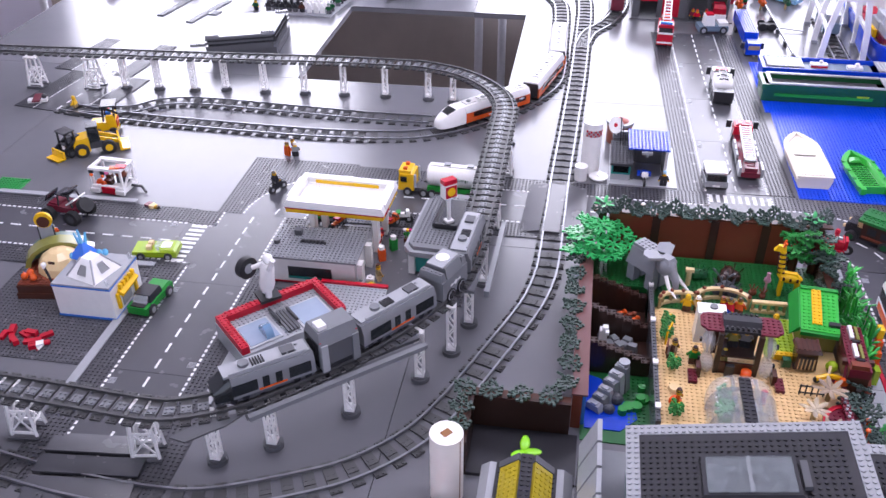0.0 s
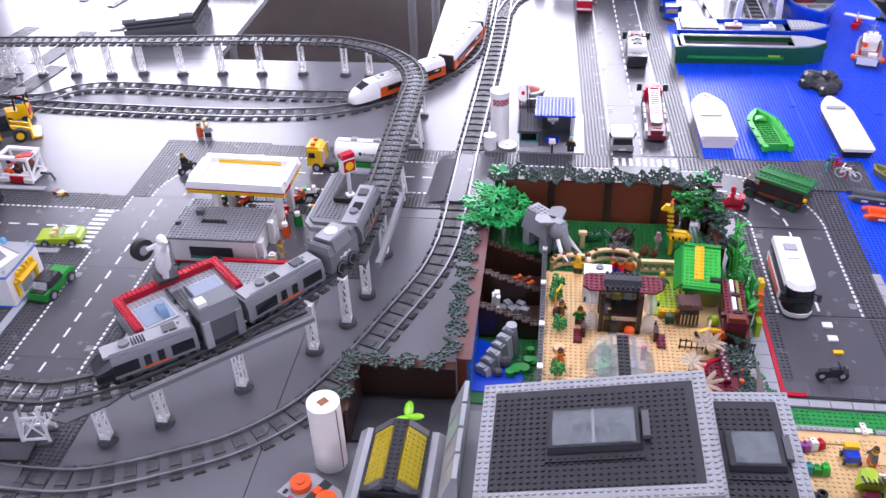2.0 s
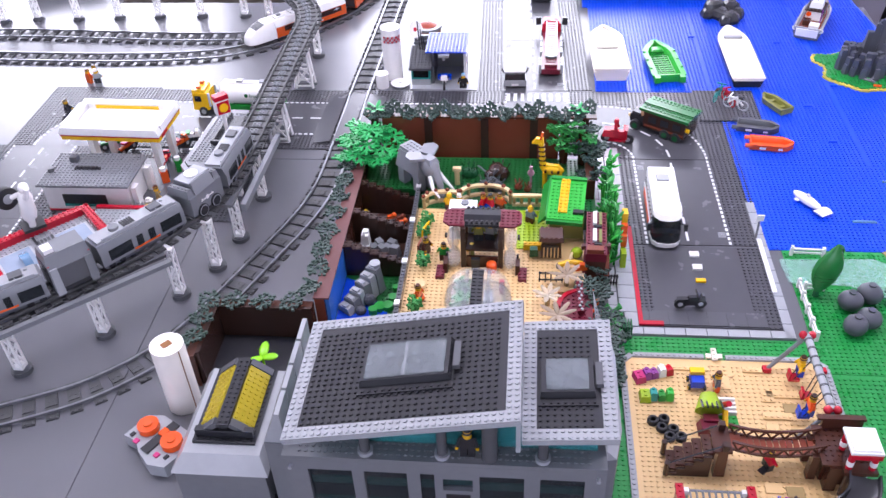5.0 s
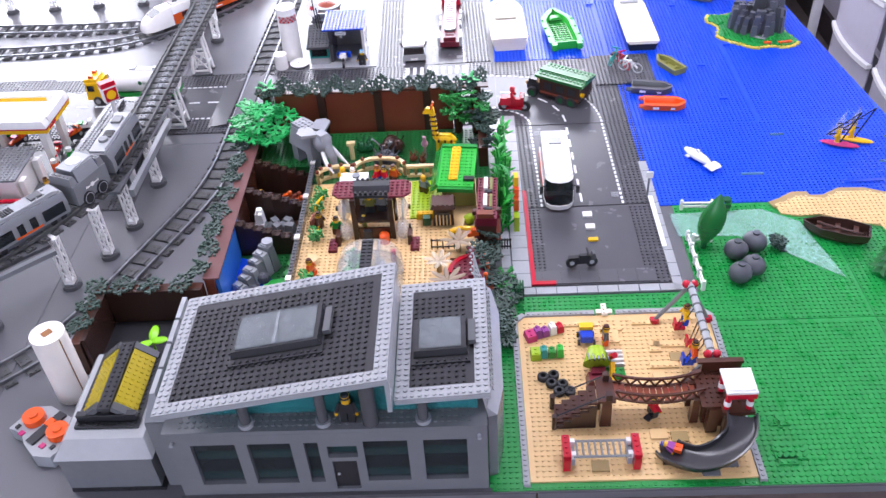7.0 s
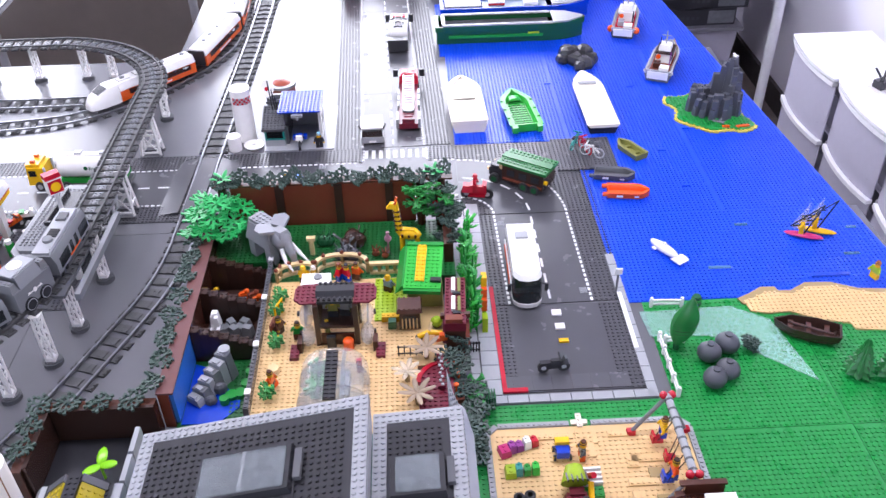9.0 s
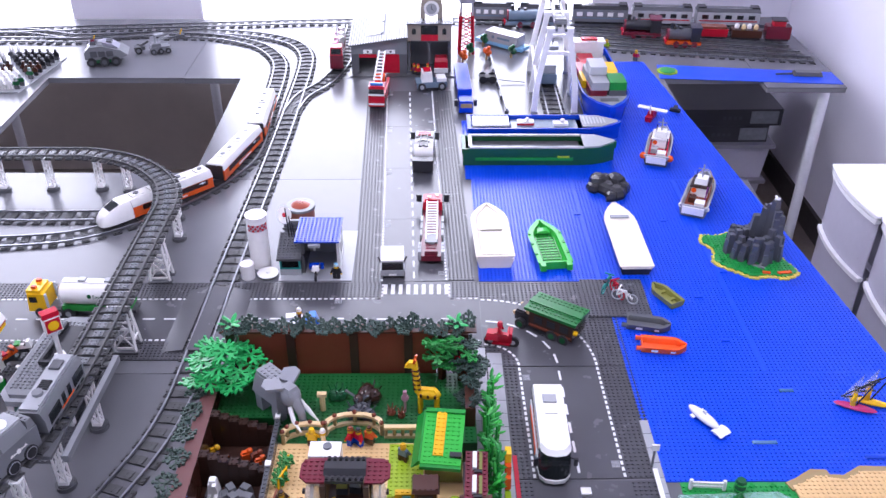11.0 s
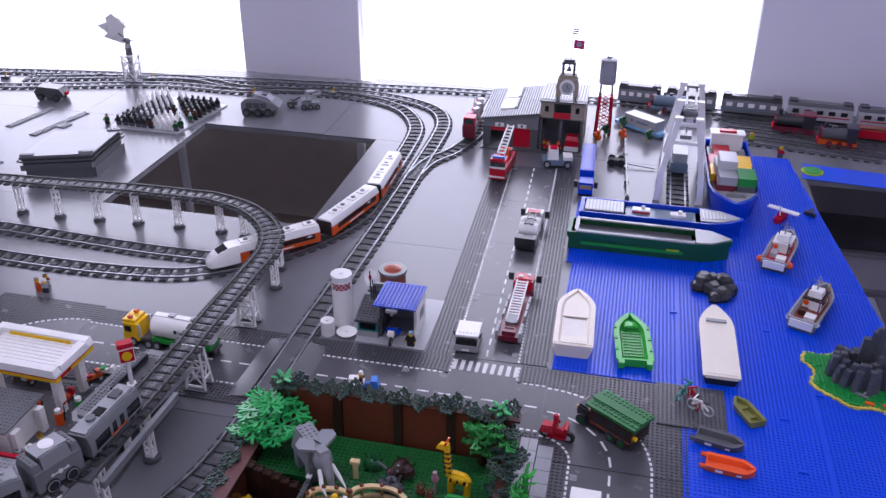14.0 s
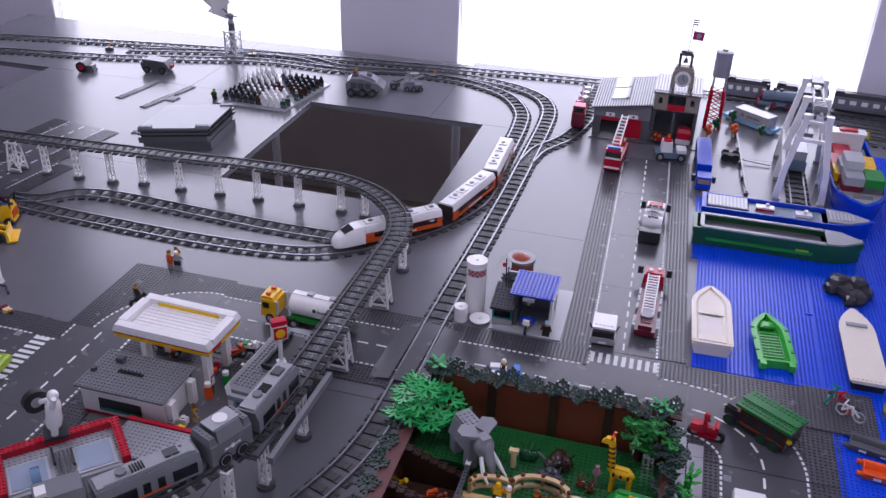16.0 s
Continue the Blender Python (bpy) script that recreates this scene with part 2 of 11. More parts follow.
def studs(x0, y0, nx, ny, z, skip=None, n=8, pitch=ST, keep=None):
    """Rows of studs, the first centred half a pitch in from x0, y0."""
    gx, gy = np.meshgrid(x0 + pitch * (np.arange(nx) + 0.5), y0 + pitch * (np.arange(ny) + 0.5))
    c = np.stack([gx.ravel(), gy.ravel()], 1)
    if skip:
        c = c[[not skip(x, y) for x, y in c]]
    if keep:
        c = c[[bool(keep(x, y)) for x, y in c]]
    a = (np.arange(n) + 0.5) * 2 * np.pi / n
    r, h = 0.0025, 0.0017
    ring = np.stack([r * np.cos(a), r * np.sin(a)], 1)
    k = len(c)
    if not k:
        return (np.zeros((0, 3)), [])
    lo = np.concatenate([c[:, None] + ring[None], np.full((k, n, 1), z)], 2)
    hi = np.concatenate([c[:, None] + ring[None], np.full((k, n, 1), z + h)], 2)
    v = np.concatenate([lo, hi], 1).reshape(-1, 3)
    f = []
    for j in range(k):
        o = j * 2 * n
        f.append(tuple(range(o + n, o + 2 * n)))
        f += [(o + i, o + (i + 1) % n, o + n + (i + 1) % n, o + n + i) for i in range(n)]
    return (v, f)


def mesh_of(name, shapes, mats):
    """One mesh out of shapes; each may be (shape, index of its material)."""
    vs, fs, ix, off = [], [], [], 0
    for s in shapes:
        k = 0
        if len(s) == 2 and isinstance(s[1], int):
            s, k = s
        vs.append(np.asarray(s[0], float).reshape(-1, 3))
        fs += [tuple(i + off for i in f) for f in s[1]]
        ix += [k] * len(s[1])
        off += len(s[0])
    me = bpy.data.meshes.new(name)
    me.from_pydata(np.concatenate(vs).tolist(), [], fs)
    for m in mats if isinstance(mats, (list, tuple)) else [mats]:
        me.materials.append(MATS[m])
    if any(ix):
        me.polygons.foreach_set("material_index", ix)
    me.update()
    return me


def smooth(me, angle=40):
    me.polygons.foreach_set("use_smooth", [True] * len(me.polygons))
    me.set_sharp_from_angle(angle=radians(angle))
    return me


def part(name, mat, parent, *shapes, label="", soft=True):
    """One mesh under a thing or a part."""
    me = mesh_of(name, shapes, mat)
    if soft:
        smooth(me)
    ob = new(name, me)
    ob.parent = parent
    if label:
        tagged(ob, label)
    return ob


def thing(name, label, cat, x, y, rz=0, z=0.0, group="", kind=""):
    ob = new(name)
    ob.empty_display_size = 0.02
    ob.matrix_world = pose(x, y, z, 0, 0, rz)
    return tagged(ob, label, cat, group, kind)


def solid(name, label, cat, mat, *shapes, at=(0, 0, 0), rz=0, group="", kind="", soft=True):
    """A thing that is one mesh."""
    me = mesh_of(name, shapes, mat)
    if soft:
        smooth(me)
    ob = new(name, me)
    ob.matrix_world = pose(*at, 0, 0, rz)
    return tagged(ob, label, cat, group, kind)


def shared(name, me, parent, m):
    """A piece that shares its mesh."""
    ob = new(name, me)
    ob.parent = parent
    ob.matrix_local = m
    return ob


def resample(pts, step):
    """Points at even steps along a smooth line through the given ones, with the heading at each."""
    p = np.array(pts, float)
    if p.shape[1] == 2:
        p = np.concatenate([p, np.zeros((len(p), 1))], 1)
    q = np.concatenate([[2 * p[0] - p[1]], p, [2 * p[-1] - p[-2]]])
    out = []
    for i in range(1, len(q) - 2):
        for t in np.linspace(0, 1, 24, endpoint=False):
            a, b, c, d = q[i - 1], q[i], q[i + 1], q[i + 2]
            out.append(0.5 * (2 * b + (c - a) * t + (2 * a - 5 * b + 4 * c - d) * t * t + (3 * b - a - 3 * c + d) * t ** 3))
    out.append(p[-1])
    out = np.array(out)
    s = np.concatenate([[0], np.cumsum(np.linalg.norm(np.diff(out, axis=0), axis=1))])
    n = max(2, int(round(s[-1] / step)) + 1)
    u = np.linspace(0, s[-1], n)
    r = np.stack([np.interp(u, s, out[:, k]) for k in range(3)], 1)
    d = np.gradient(r, axis=0)
    return r, np.arctan2(d[:, 1], d[:, 0])


def sweep(r, head, prof):
    """A profile (across, up) swept along a line."""
    rings = []
    for (x, y, z), a in zip(r, head):
        nx, ny = -math.sin(a), math.cos(a)
        rings.append([(x + nx * u, y + ny * u, z + w) for u, w in prof])
    return loft(rings)

# ---- the room ----
FLOOR, CEIL = -0.65, 1.75
WY = 1.86


def setting(name, mat, *shapes, label="", soft=False):
    ob = new(name, mesh_of(name, shapes, mat))
    return tagged(ob, label or name.replace("_", " "), name.split("_")[0], kind="structure")


setting("floor", "carpet", cbox(-4.2, -3.6, FLOOR - 0.05, 1.65, WY + 0.2, FLOOR), label="dark brown-grey carpet floor under the tables")
setting("ceiling", "ceiling_paint", cbox(-4.2, -3.6, CEIL, 1.65, WY + 0.2, CEIL + 0.05), label="plain white ceiling of the room")
setting("wall_west", "wall_paint", cbox(-4.25, -3.6, FLOOR, -4.2, WY + 0.2, CEIL), label="pale lilac painted wall")
setting("wall_east", "wall_paint", cbox(1.555, -3.6, FLOOR, 1.65, WY + 0.2, CEIL), label="white painted side wall")
# the south opening is made up to go with the added fill lamp
setting("wall_south", "wall_paint", cbox(-4.2, -3.6, FLOOR, -2.5, -3.5, CEIL), cbox(1.3, -3.6, FLOOR, 1.555, -3.5, CEIL), cbox(-2.5, -3.6, FLOOR, 1.3, -3.5, 0.2),
        cbox(-2.5, -3.6, 1.55, 1.3, -3.5, CEIL), label="white painted wall with a wide window opening")
SILL, HEAD = -0.35, 1.6
setting("wall_north", "wall_paint", cbox(-1.222, WY, FLOOR, -0.728, WY + 0.06, CEIL), cbox(0.783, WY, FLOOR, 1.555, WY + 0.06, CEIL), cbox(-4.2, WY, FLOOR, -2.62, WY + 0.06, CEIL),
        cbox(-0.728, WY, FLOOR, 0.783, WY + 0.06, SILL), cbox(-0.728, WY, HEAD, 0.783, WY + 0.06, CEIL), cbox(-2.62, WY, FLOOR, -1.222, WY + 0.06, SILL),
        cbox(-2.62, WY, HEAD, -1.222, WY + 0.06, CEIL), label="pale lilac window wall with broad piers")
for k, (a, b) in enumerate([(-0.728, 0.783), (-2.62, -1.222)]):
    w = tagged(new("window_%d" % (k + 1)), "large bright window with white frame", "window", kind="structure")
    part("window_frame", "pvc", w, cbox(a, WY + 0.002, SILL, a + 0.004, WY + 0.058, HEAD), cbox(b - 0.004, WY + 0.002, SILL, b, WY + 0.058, HEAD),
         cbox(a + 0.004, WY + 0.022, HEAD - 0.04, b - 0.004, WY + 0.058, HEAD), cbox(a + 0.004, WY + 0.022, SILL, b - 0.004, WY + 0.058, SILL + 0.04), soft=False)
    part("window_sill", "pvc", w, cbox(a + 0.002, WY + 0.002, SILL + 0.001, b - 0.002, WY + 0.02, SILL + 0.02), soft=False)
setting("backdrop", "bright_sky", cbox(-5.5, WY + 1.2, -1.5, 3.5, WY + 1.25, 3.2), label="overexposed bright daylight outside the windows")
# sheet added to darken the wall under the tables, in place of shade
setting("wall_panel", "panel_brown", cbox(-2.6, 1.752, FLOOR + 0.001, 1.5, 1.762, -0.21), label="brown-grey panelling below the windows")
setting("baseboard", "baseboard_dark", cbox(1.54, -3.5, FLOOR, 1.5545, WY - 0.02, FLOOR + 0.09), label="dark skirting along the side wall")

for x in (-0.95, 0.5):
    cl = thing("ceiling_light", "long white ceiling light with a glowing diffuser", "light", x, -0.55, group="ceiling lights")
    part("housing", "pvc", cl, cbox(-0.6, -0.16, 1.715, 0.6, 0.16, CEIL - 0.001))
    part("diffuser", "lamp_diffuser", cl, cbox(-0.585, -0.145, 1.705, 0.585, 0.145, 1.7148))

# ---- tables, pushed together round two openings ----
TT = 0.018


def table(x0, y0, x1, y1, legs=((-1, -1), (1, -1), (-1, 1), (1, 1))):
    t = thing("table", "grey laminate table top on white metal legs", "table", (x0 + x1) / 2, (y0 + y1) / 2, group="tables of the layout")
    hx, hy = (x1 - x0) / 2 - 0.0006, (y1 - y0) / 2 - 0.0006
    part("top", "table", t, box(0, 0, -0.004, 2 * hx, 2 * hy, 0.004, 0), soft=False)
    part("core", "table_edge", t, box(0, 0, -TT, 2 * hx - 0.002, 2 * hy - 0.002, TT - 0.0042), soft=False)
    for sx, sy in legs:
        part("leg", "pvc", t, cyl(sx * (hx - 0.045), sy * (hy - 0.045), FLOOR, 0.017, -FLOOR - TT, 14))
    return t


HX0, HX1, HY0, HY1 = -1.042, -0.440, 0.487, 1.124
table(-2.62, -1.12, -1.62, -0.245)
table(-1.62, -1.12, -0.49, -0.285)
table(-0.49, -1.12, 0.27, -0.285)
table(0.27, -1.12, 1.03, -0.285)
table(-2.62, -0.245, -1.62, HY0)
table(-1.62, -0.285, HX1, HY0)
table(HX1, -0.285, 0.26, 0.45)
table(0.26, -0.285, 0.955, 0.45)
table(-2.08, HY0, HX0, HY1, ((-1, -1), (-1, 1)))
table(HX1, 0.45, 0.26, 1.12, ((1, -1), (1, 1)))
table(0.26, 0.45, 0.895, 1.12)
table(-2.62, HY1, -1.5, 1.70, ((-1, -1), (-1, 1)))
table(-1.5, HY1, -0.62, 1.70, ((-1, 1), (1, 1)))
table(-0.62, 1.12, 0.26, 1.74, ((1, -1), (-1, 1), (1, 1)))
table(0.26, 1.12, 1.2, 1.74, ((-1, -1), (-1, 1), (1, 1)))
table(1.2, 1.05, 1.45, 1.74, ((1, -1), (1, 1)))

# ---- base plates ----


def road_plate(x, y, rz, pattern, w=0.256, label="dark grey road plate with studded verges and white lines"):
    """A 32 x 32 stud road plate centred at x, y; pattern: straight, curve, tee, plain."""
    s = w / 0.256
    t = thing("road", label, "road", x, y, rz, kind="structure")
    base = [box(0, 0, 0.0002, w - 0.0006, w - 0.0006, 0.0016)]
    lane = 0.072
    if pattern == "straight":
        on = lambda a, b: abs(a) > lane
    elif pattern == "curve":
        on = lambda a, b: not (0.056 < math.hypot(a - 0.128, b + 0.128) < 0.2)
    elif pattern == "tee":
        on = lambda a, b: abs(a) > lane and abs(b) > lane if True else False
    else:
        on = lambda a, b: False
    if pattern == "tee":
        on = lambda a, b: (abs(b) > lane) and not (b > 0 and abs(a) < lane)
    st = studs(-0.128, -0.128, 32, 32, 0.0018, keep=on)
    st = (st[0] * (s, s, 1), st[1])
    part("plate", "road_plastic", t, *base, st, soft=False)
    marks = []
    z, h = 0.0019, 0.0004
    if pattern in ("straight", "tee"):
        run = np.arange(-0.122, 0.125, 0.0122)
        for u in run:
            for v in (-1, 1):
                if pattern == "straight":
                    marks.append(box(v * (lane - 0.004), u, z, 0.0042, 0.0075, h))
                elif v < 0 or abs(u) > lane:
                    marks.append(box(u, v * (lane - 0.004), z, 0.0075, 0.0042, h))
                elif pattern == "tee" and u > 0:
                    pass
        if pattern == "tee":
            for u in np.arange(lane + 0.006, 0.126, 0.0122):
                for v in (-1, 1):
                    marks.append(box(v * (lane - 0.004), u, z, 0.0042, 0.0075, h))
            for v in (-1, 1):
                marks.append(box(v * (lane + 0.002), lane - 0.004, z, 0.008, 0.0042, h))
            for k in range(9):
                marks.append(box(-0.0625 + 0.01565 * k, 0.1, z, 0.0082, 0.034, h))
        for u in np.arange(-0.105, 0.12, 0.042):
            marks.append(box(0, u, z, 0.004, 0.024, h) if pattern == "straight" else box(u, 0, z, 0.024, 0.004, h))
    elif pattern == "curve":
        for r, n, ln, wd in ((0.06, 8, 0.0075, 0.0042), (0.196, 25, 0.0075, 0.0042), (0.128, 5, 0.024, 0.004)):
            for k in range(n):
                a = math.pi / 2 + (k + 0.5) * math.pi / 2 / n
                marks.append(box(0.128 + r * math.cos(a), -0.128 + r * math.sin(a), z, wd, ln, h, rz=math.degrees(a)))
    if marks:
        part("road_marking", "marking", t, *[(v * (s, s, 1), f) for v, f in marks], label="white painted road lines", soft=False)
    for dx, dy in ((-0.058, 0.1), (0.058, -0.1)) if pattern == "straight" else ():
        part("drain", "lightgrey", t, *[box(dx * s, dy * s + 0.003 * k, 0.0019, 0.013, 0.0017, 0.0005) for k in range(-2, 3)], soft=False)
    return t


def stud_plate(name, label, mat, x0, y0, nx, ny, z=0.0, th=0.0018, keep=None, pitch=ST, cat="baseplate"):
    t = thing(name, label, cat, x0, y0, z=z, kind="structure")
    part("plate", mat, t, cbox(0.0003, 0.0003, 0.0002, nx * pitch - 0.0003, ny * pitch - 0.0003, th), studs(0, 0, nx, ny, th, keep=keep, n=6, pitch=pitch), soft=False)
    return t


# the road to the north leans a little to the west
for k in range(4):
    yy = 0.128 + 0.2535 * k
    road_plate(0.124 - 0.030 * yy, yy, 1.7, "straight", 0.2535)
road_plate(0.128, -0.128, 0, "tee")
road_plate(0.390, -0.1355, 180 + 90, "curve", 0.267)
road_plate(0.391, -0.4045, 0.6, "straight", 0.267)
WW = 0.2463
for k in range(3):
    road_plate(-WW * (k + 0.5), -0.126, 90, "straight", WW)
road_plate(-0.739 - 0.128, -0.122, 0, "curve")
road_plate(-0.909, -0.376, 90, "tee")
road_plate(-0.909, -0.632, 0, "straight")
road_plate(-0.909, -0.888, 0, "straight")
road_plate(-1.165, -0.372, 90, "straight")
road_plate(-1.421, -0.364, 90, "straight")
road_plate(-1.677, -0.356, 90, "straight")
# the far west road
road_plate(-1.60, 0.30, -8, "straight")
road_plate(-1.63, 0.56, -8, "straight")
stud_plate("baseplate", "dark grey studded plate west of the road", "plate_grey", -1.300, -0.76, 32, 32)
stud_plate("baseplate", "dark grey studded plate by the parked bicycles", "plate_grey", 0.466, -0.126, 16, 16, z=0.0036)

# ---- harbour and park ground ----


def edge_x(y):
    """The eastern rim of the tables."""
    return 0.985 - 0.098 * y


sea_t = thing("water", "bright blue studded plates as the harbour's sea", "water", 0, 0, kind="structure")


def sheet(parent, name, mat, outline, z, th, keep, x0, y0, nx, ny, n=6):
    return part(name, mat, parent, prism(outline, z, th), studs(x0, y0, nx, ny, z + th, keep=keep, n=n), soft=False)


blocks = [(0.2585, 0.0015, 0.512, 0.4495), (0.5125, -0.2855, 0.768, 0.4495), (0.7685, -0.2855, 1.08, 0.4495), (0.5125, -0.545, 1.08, -0.286),
          (0.2585, 0.4505, 0.60, 0.80), (0.6005, 0.4505, 1.0, 0.80), (0.6005, 0.8005, 1.0, 1.1195), (0.63, 1.1205, 0.895, 1.265)]
for x0, y0, x1, y1 in blocks:
    tx0 = x0 - 0.03 * max(0, y0) if x0 < 0.26 else x0
    top, bot = min(x1, edge_x(y1) - 0.003), min(x1, edge_x(y0) - 0.003)
    out = [(tx0, y0), (bot, y0), (top, y1), (tx0, y1)]
    inside = lambda a, b, x1=x1, y1=y1: a < min(x1, edge_x(b) - 0.003) - 0.003
    sheet(sea_t, "blue_plate", "plate_blue", out, 0.0002, 0.0017, inside, tx0, y0, int((x1 - tx0) / ST), int((y1 - y0) / ST))
part("blue_plate", "plate_blue", sea_t, prism([(0.882, 1.1225), (1.448, 1.075), (1.448, 1.175), (0.8965, 1.24)], 0.0002, 0.0017), soft=False)

park = thing("ground", "bright green studded plates of the park", "ground", 0, 0, kind="structure")
SAND = [(0.718, -0.557), (0.722, -0.583), (0.752, -0.591), (0.786, -0.589), (0.826, -0.611), (0.874, -0.623), (0.877, -0.638), (0.93, -0.644), (1.028, -0.652), (1.028, -0.56), (0.975, -0.556), (0.931, -0.548), (0.88, -0.529), (0.838, -0.528), (0.806, -0.545), (0.762, -0.537), (0.735, -0.552)]
RIM = [(0.709, -0.55), (0.716, -0.566), (0.76, -0.56), (0.86, -0.56), (0.97, -0.58), (1.029, -0.58), (1.029, -0.545), (0.976, -0.542), (0.923, -0.537), (0.882, -0.518), (0.838, -0.516), (0.806, -0.535), (0.785, -0.534), (0.782, -0.524), (0.757, -0.523), (0.73, -0.54)]
PLAY = (0.262, -1.108, 0.546, -0.815)
stream = [(0.535, -0.574), (0.69, -0.568), (0.746, -0.606), (0.775, -0.748), (0.68, -0.665), (0.635, -0.638), (0.54, -0.634)]


def within(pts, x, y):
    c, j = False, len(pts) - 1
    for i in range(len(pts)):
        (xi, yi), (xj, yj) = pts[i], pts[j]
        if (yi > y) != (yj > y) and x < (xj - xi) * (y - yi) / (yj - yi) + xi:
            c = not c
        j = i
    return c


bare = lambda x, y: not (within(SAND, x, y) or within(stream, x, y) or (PLAY[0] < x < PLAY[2] and PLAY[1] < y < PLAY[3]))
for x0, y0, x1, y1 in [(0.21, -1.118, 0.262, -0.78), (0.262, -1.118, 0.546, -0.766), (0.546, -1.118, 0.79, -0.832), (0.546, -0.8315, 0.79, -0.546), (0.7905, -1.118, 1.03, -0.832), (0.7905, -0.8315, 1.03, -0.546)]:
    part("green_plate", "plate_green", park, cbox(x0, y0, 0.0002, x1 - 0.0006, y1 - 0.0006, 0.0017),
         studs(x0, y0, int((x1 - x0) / ST + 0.01), int((y1 - y0) / ST + 0.01), 0.0017, keep=bare, n=6), soft=False)
part("beach", "plate_tan", park, prism(SAND, 0.0018, 0.0034), studs(0.70, -0.648, 41, 18, 0.0052, keep=lambda x, y: within(SAND, x, y), n=6), label="tan studded beach", soft=False)
part("beach_rim", "darktan", park, prism(RIM, 0.0020, 0.0028), soft=False)
part("stream", "trans_stream", park, prism(stream[::-1], 0.0036, 0.001), label="translucent pale green stream with a cracked pattern", soft=False)

# light grey tiled pavement and the car park
pave = thing("pavement", "light grey tiled pavement round the car park", "pavement", 0, 0, kind="structure")
tile = mesh_of("tile", [box(0, 0, 0, 0.0312, 0.0152, 0.0030, top=(0.985, 0.97))], "lightgrey")
for k in range(8):
    shared("tile", tile, pave, pose(0.279 + 0.032 * k, -0.756, 0.0019))
for k in range(11):
    shared("tile", tile, pave, pose(0.516, -0.748 + 0.032 * k, 0.0019, 0, 0, 90))
for k in range(17):
    for j in range(2 if k > 5 else 1):
        shared("tile", tile, pave, pose(0.252 - 0.0157 * j, -0.748 + 0.032 * k, 0.0019, 0, 0, 90))
for k in range(16):
    shared("tile", tile, pave, pose(0.2690, -0.731 + 0.032 * k, 0.0024, 0, 0, 90))
    shared("tile", tile, pave, pose(0.2812, -0.731 + 0.032 * k, 0.0021, 0, 0, 90))
part("kerb", "white", pave, cbox(0.508, -0.66, 0.0051, 0.5155, -0.522, 0.0065))
lot = stud_plate("car_park", "dark grey tiled car park with studded edges", "road_plastic", 0.262, -0.742, 31, 25, keep=lambda x, y: 0.034 < x < 0.058 or x > 0.208, cat="pavement")
for k in range(7):
    part("tile", "plate_grey", lot, box(0.03 + 0.03 * k, 0.018, 0.0018, 0.0296, 0.031, 0.0018), soft=False)
part("red_line", "red", lot, cbox(0.0275, 0.0, 0.0019, 0.0345, 0.25, 0.0054), cbox(0.0346, 0.0, 0.0019, 0.066, 0.008, 0.0054), label="red kerb tiles")
for k, m in enumerate(("white", "white", "yellow")):
    part("tile", m, lot, box(0.135 + 0.001 * k, 0.177 - 0.034 * k, 0.0019, 0.016, 0.013 if k < 2 else 0.008, 0.0032))

# ---- railway tracks ----
RAIL = [(-0.0018, 0), (0.0018, 0), (0.0018, 0.0045), (-0.0018, 0.0045)]
tie_mesh = mesh_of("sleeper", [box(0, 0, 0, 0.0178, 0.0625, 0.0034), box(0, 0, 0.0034, 0.0178, 0.012, 0.0012)] +
                   [studs(-0.008, a, 2, 1, 0.0034, n=6) for a in (-0.032, -0.008, 0.0, 0.024)], "track_grey")


raised_tie = mesh_of("sleeper", [(box(0, 0, 0, 0.0158, 0.0635, 0.0034), 0), (box(0, 0, 0.0034, 0.0158, 0.0158, 0.0016), 1)] +
                     [(studs(-0.008, a, 2, 1, 0.0034, n=6), 0) for a in (-0.032, 0.024)] + [(studs(-0.008, a, 2, 1, 0.005, n=6), 1) for a in (-0.008, 0.0)], ["track_grey", "grey"])


def track(label, pts, z=0.0, metal=True, group="railway tracks", step=0.032, tie=tie_mesh):
    t = thing("railway_track", label, "track", 0, 0, z=z, group=group)
    r, h = resample(pts, 0.016)
    for sgn in (-1, 1):
        part("rail", "rail_metal" if metal else "track_grey", t, sweep(r + np.array((0, 0, 0.0048)), h, [(u + sgn * 0.020, w) for u, w in RAIL]), soft=False)
    r2, h2 = resample(pts, step)
    for (x, y, zz), a in zip(r2, h2):
        shared("sleeper", tie, t, pose(x, y, zz, 0, 0, math.degrees(a)))
    return t


MAIN = [(-1.62, -0.93), (-1.30, -0.95), (-1.07, -0.985), (-0.93, -1.006), (-0.80, -1.014), (-0.713, -1.004), (-0.60, -0.958), (-0.524, -0.916), (-0.454, -0.849), (-0.405, -0.766), (-0.346, -0.619), (-0.296, -0.482), (-0.277, -0.385), (-0.272, -0.30), (-0.270, -0.17),
        (-0.268, 0.0), (-0.260, 0.25), (-0.250, 0.60), (-0.246, 0.926), (-0.246, 1.20), (-0.262, 1.33), (-0.315, 1.43), (-0.42, 1.50), (-0.55, 1.535), (-0.70, 1.54), (-0.92, 1.50), (-1.07, 1.455), (-1.40, 1.45), (-1.92, 1.30), (-2.5, 1.20)]
track("dark grey train track with worn metal rails", MAIN)
INNER = [(-1.60, 0.195), (-1.389, 0.162), (-1.153, 0.150), (-0.917, 0.145), (-0.729, 0.156), (-0.610, 0.185), (-0.50, 0.262), (-0.41, 0.36), (-0.345, 0.47), (-0.310, 0.60), (-0.315, 0.85), (-0.322, 1.14), (-0.345, 1.27), (-0.414, 1.389), (-0.50, 1.452), (-0.62, 1.495), (-0.76, 1.50)]
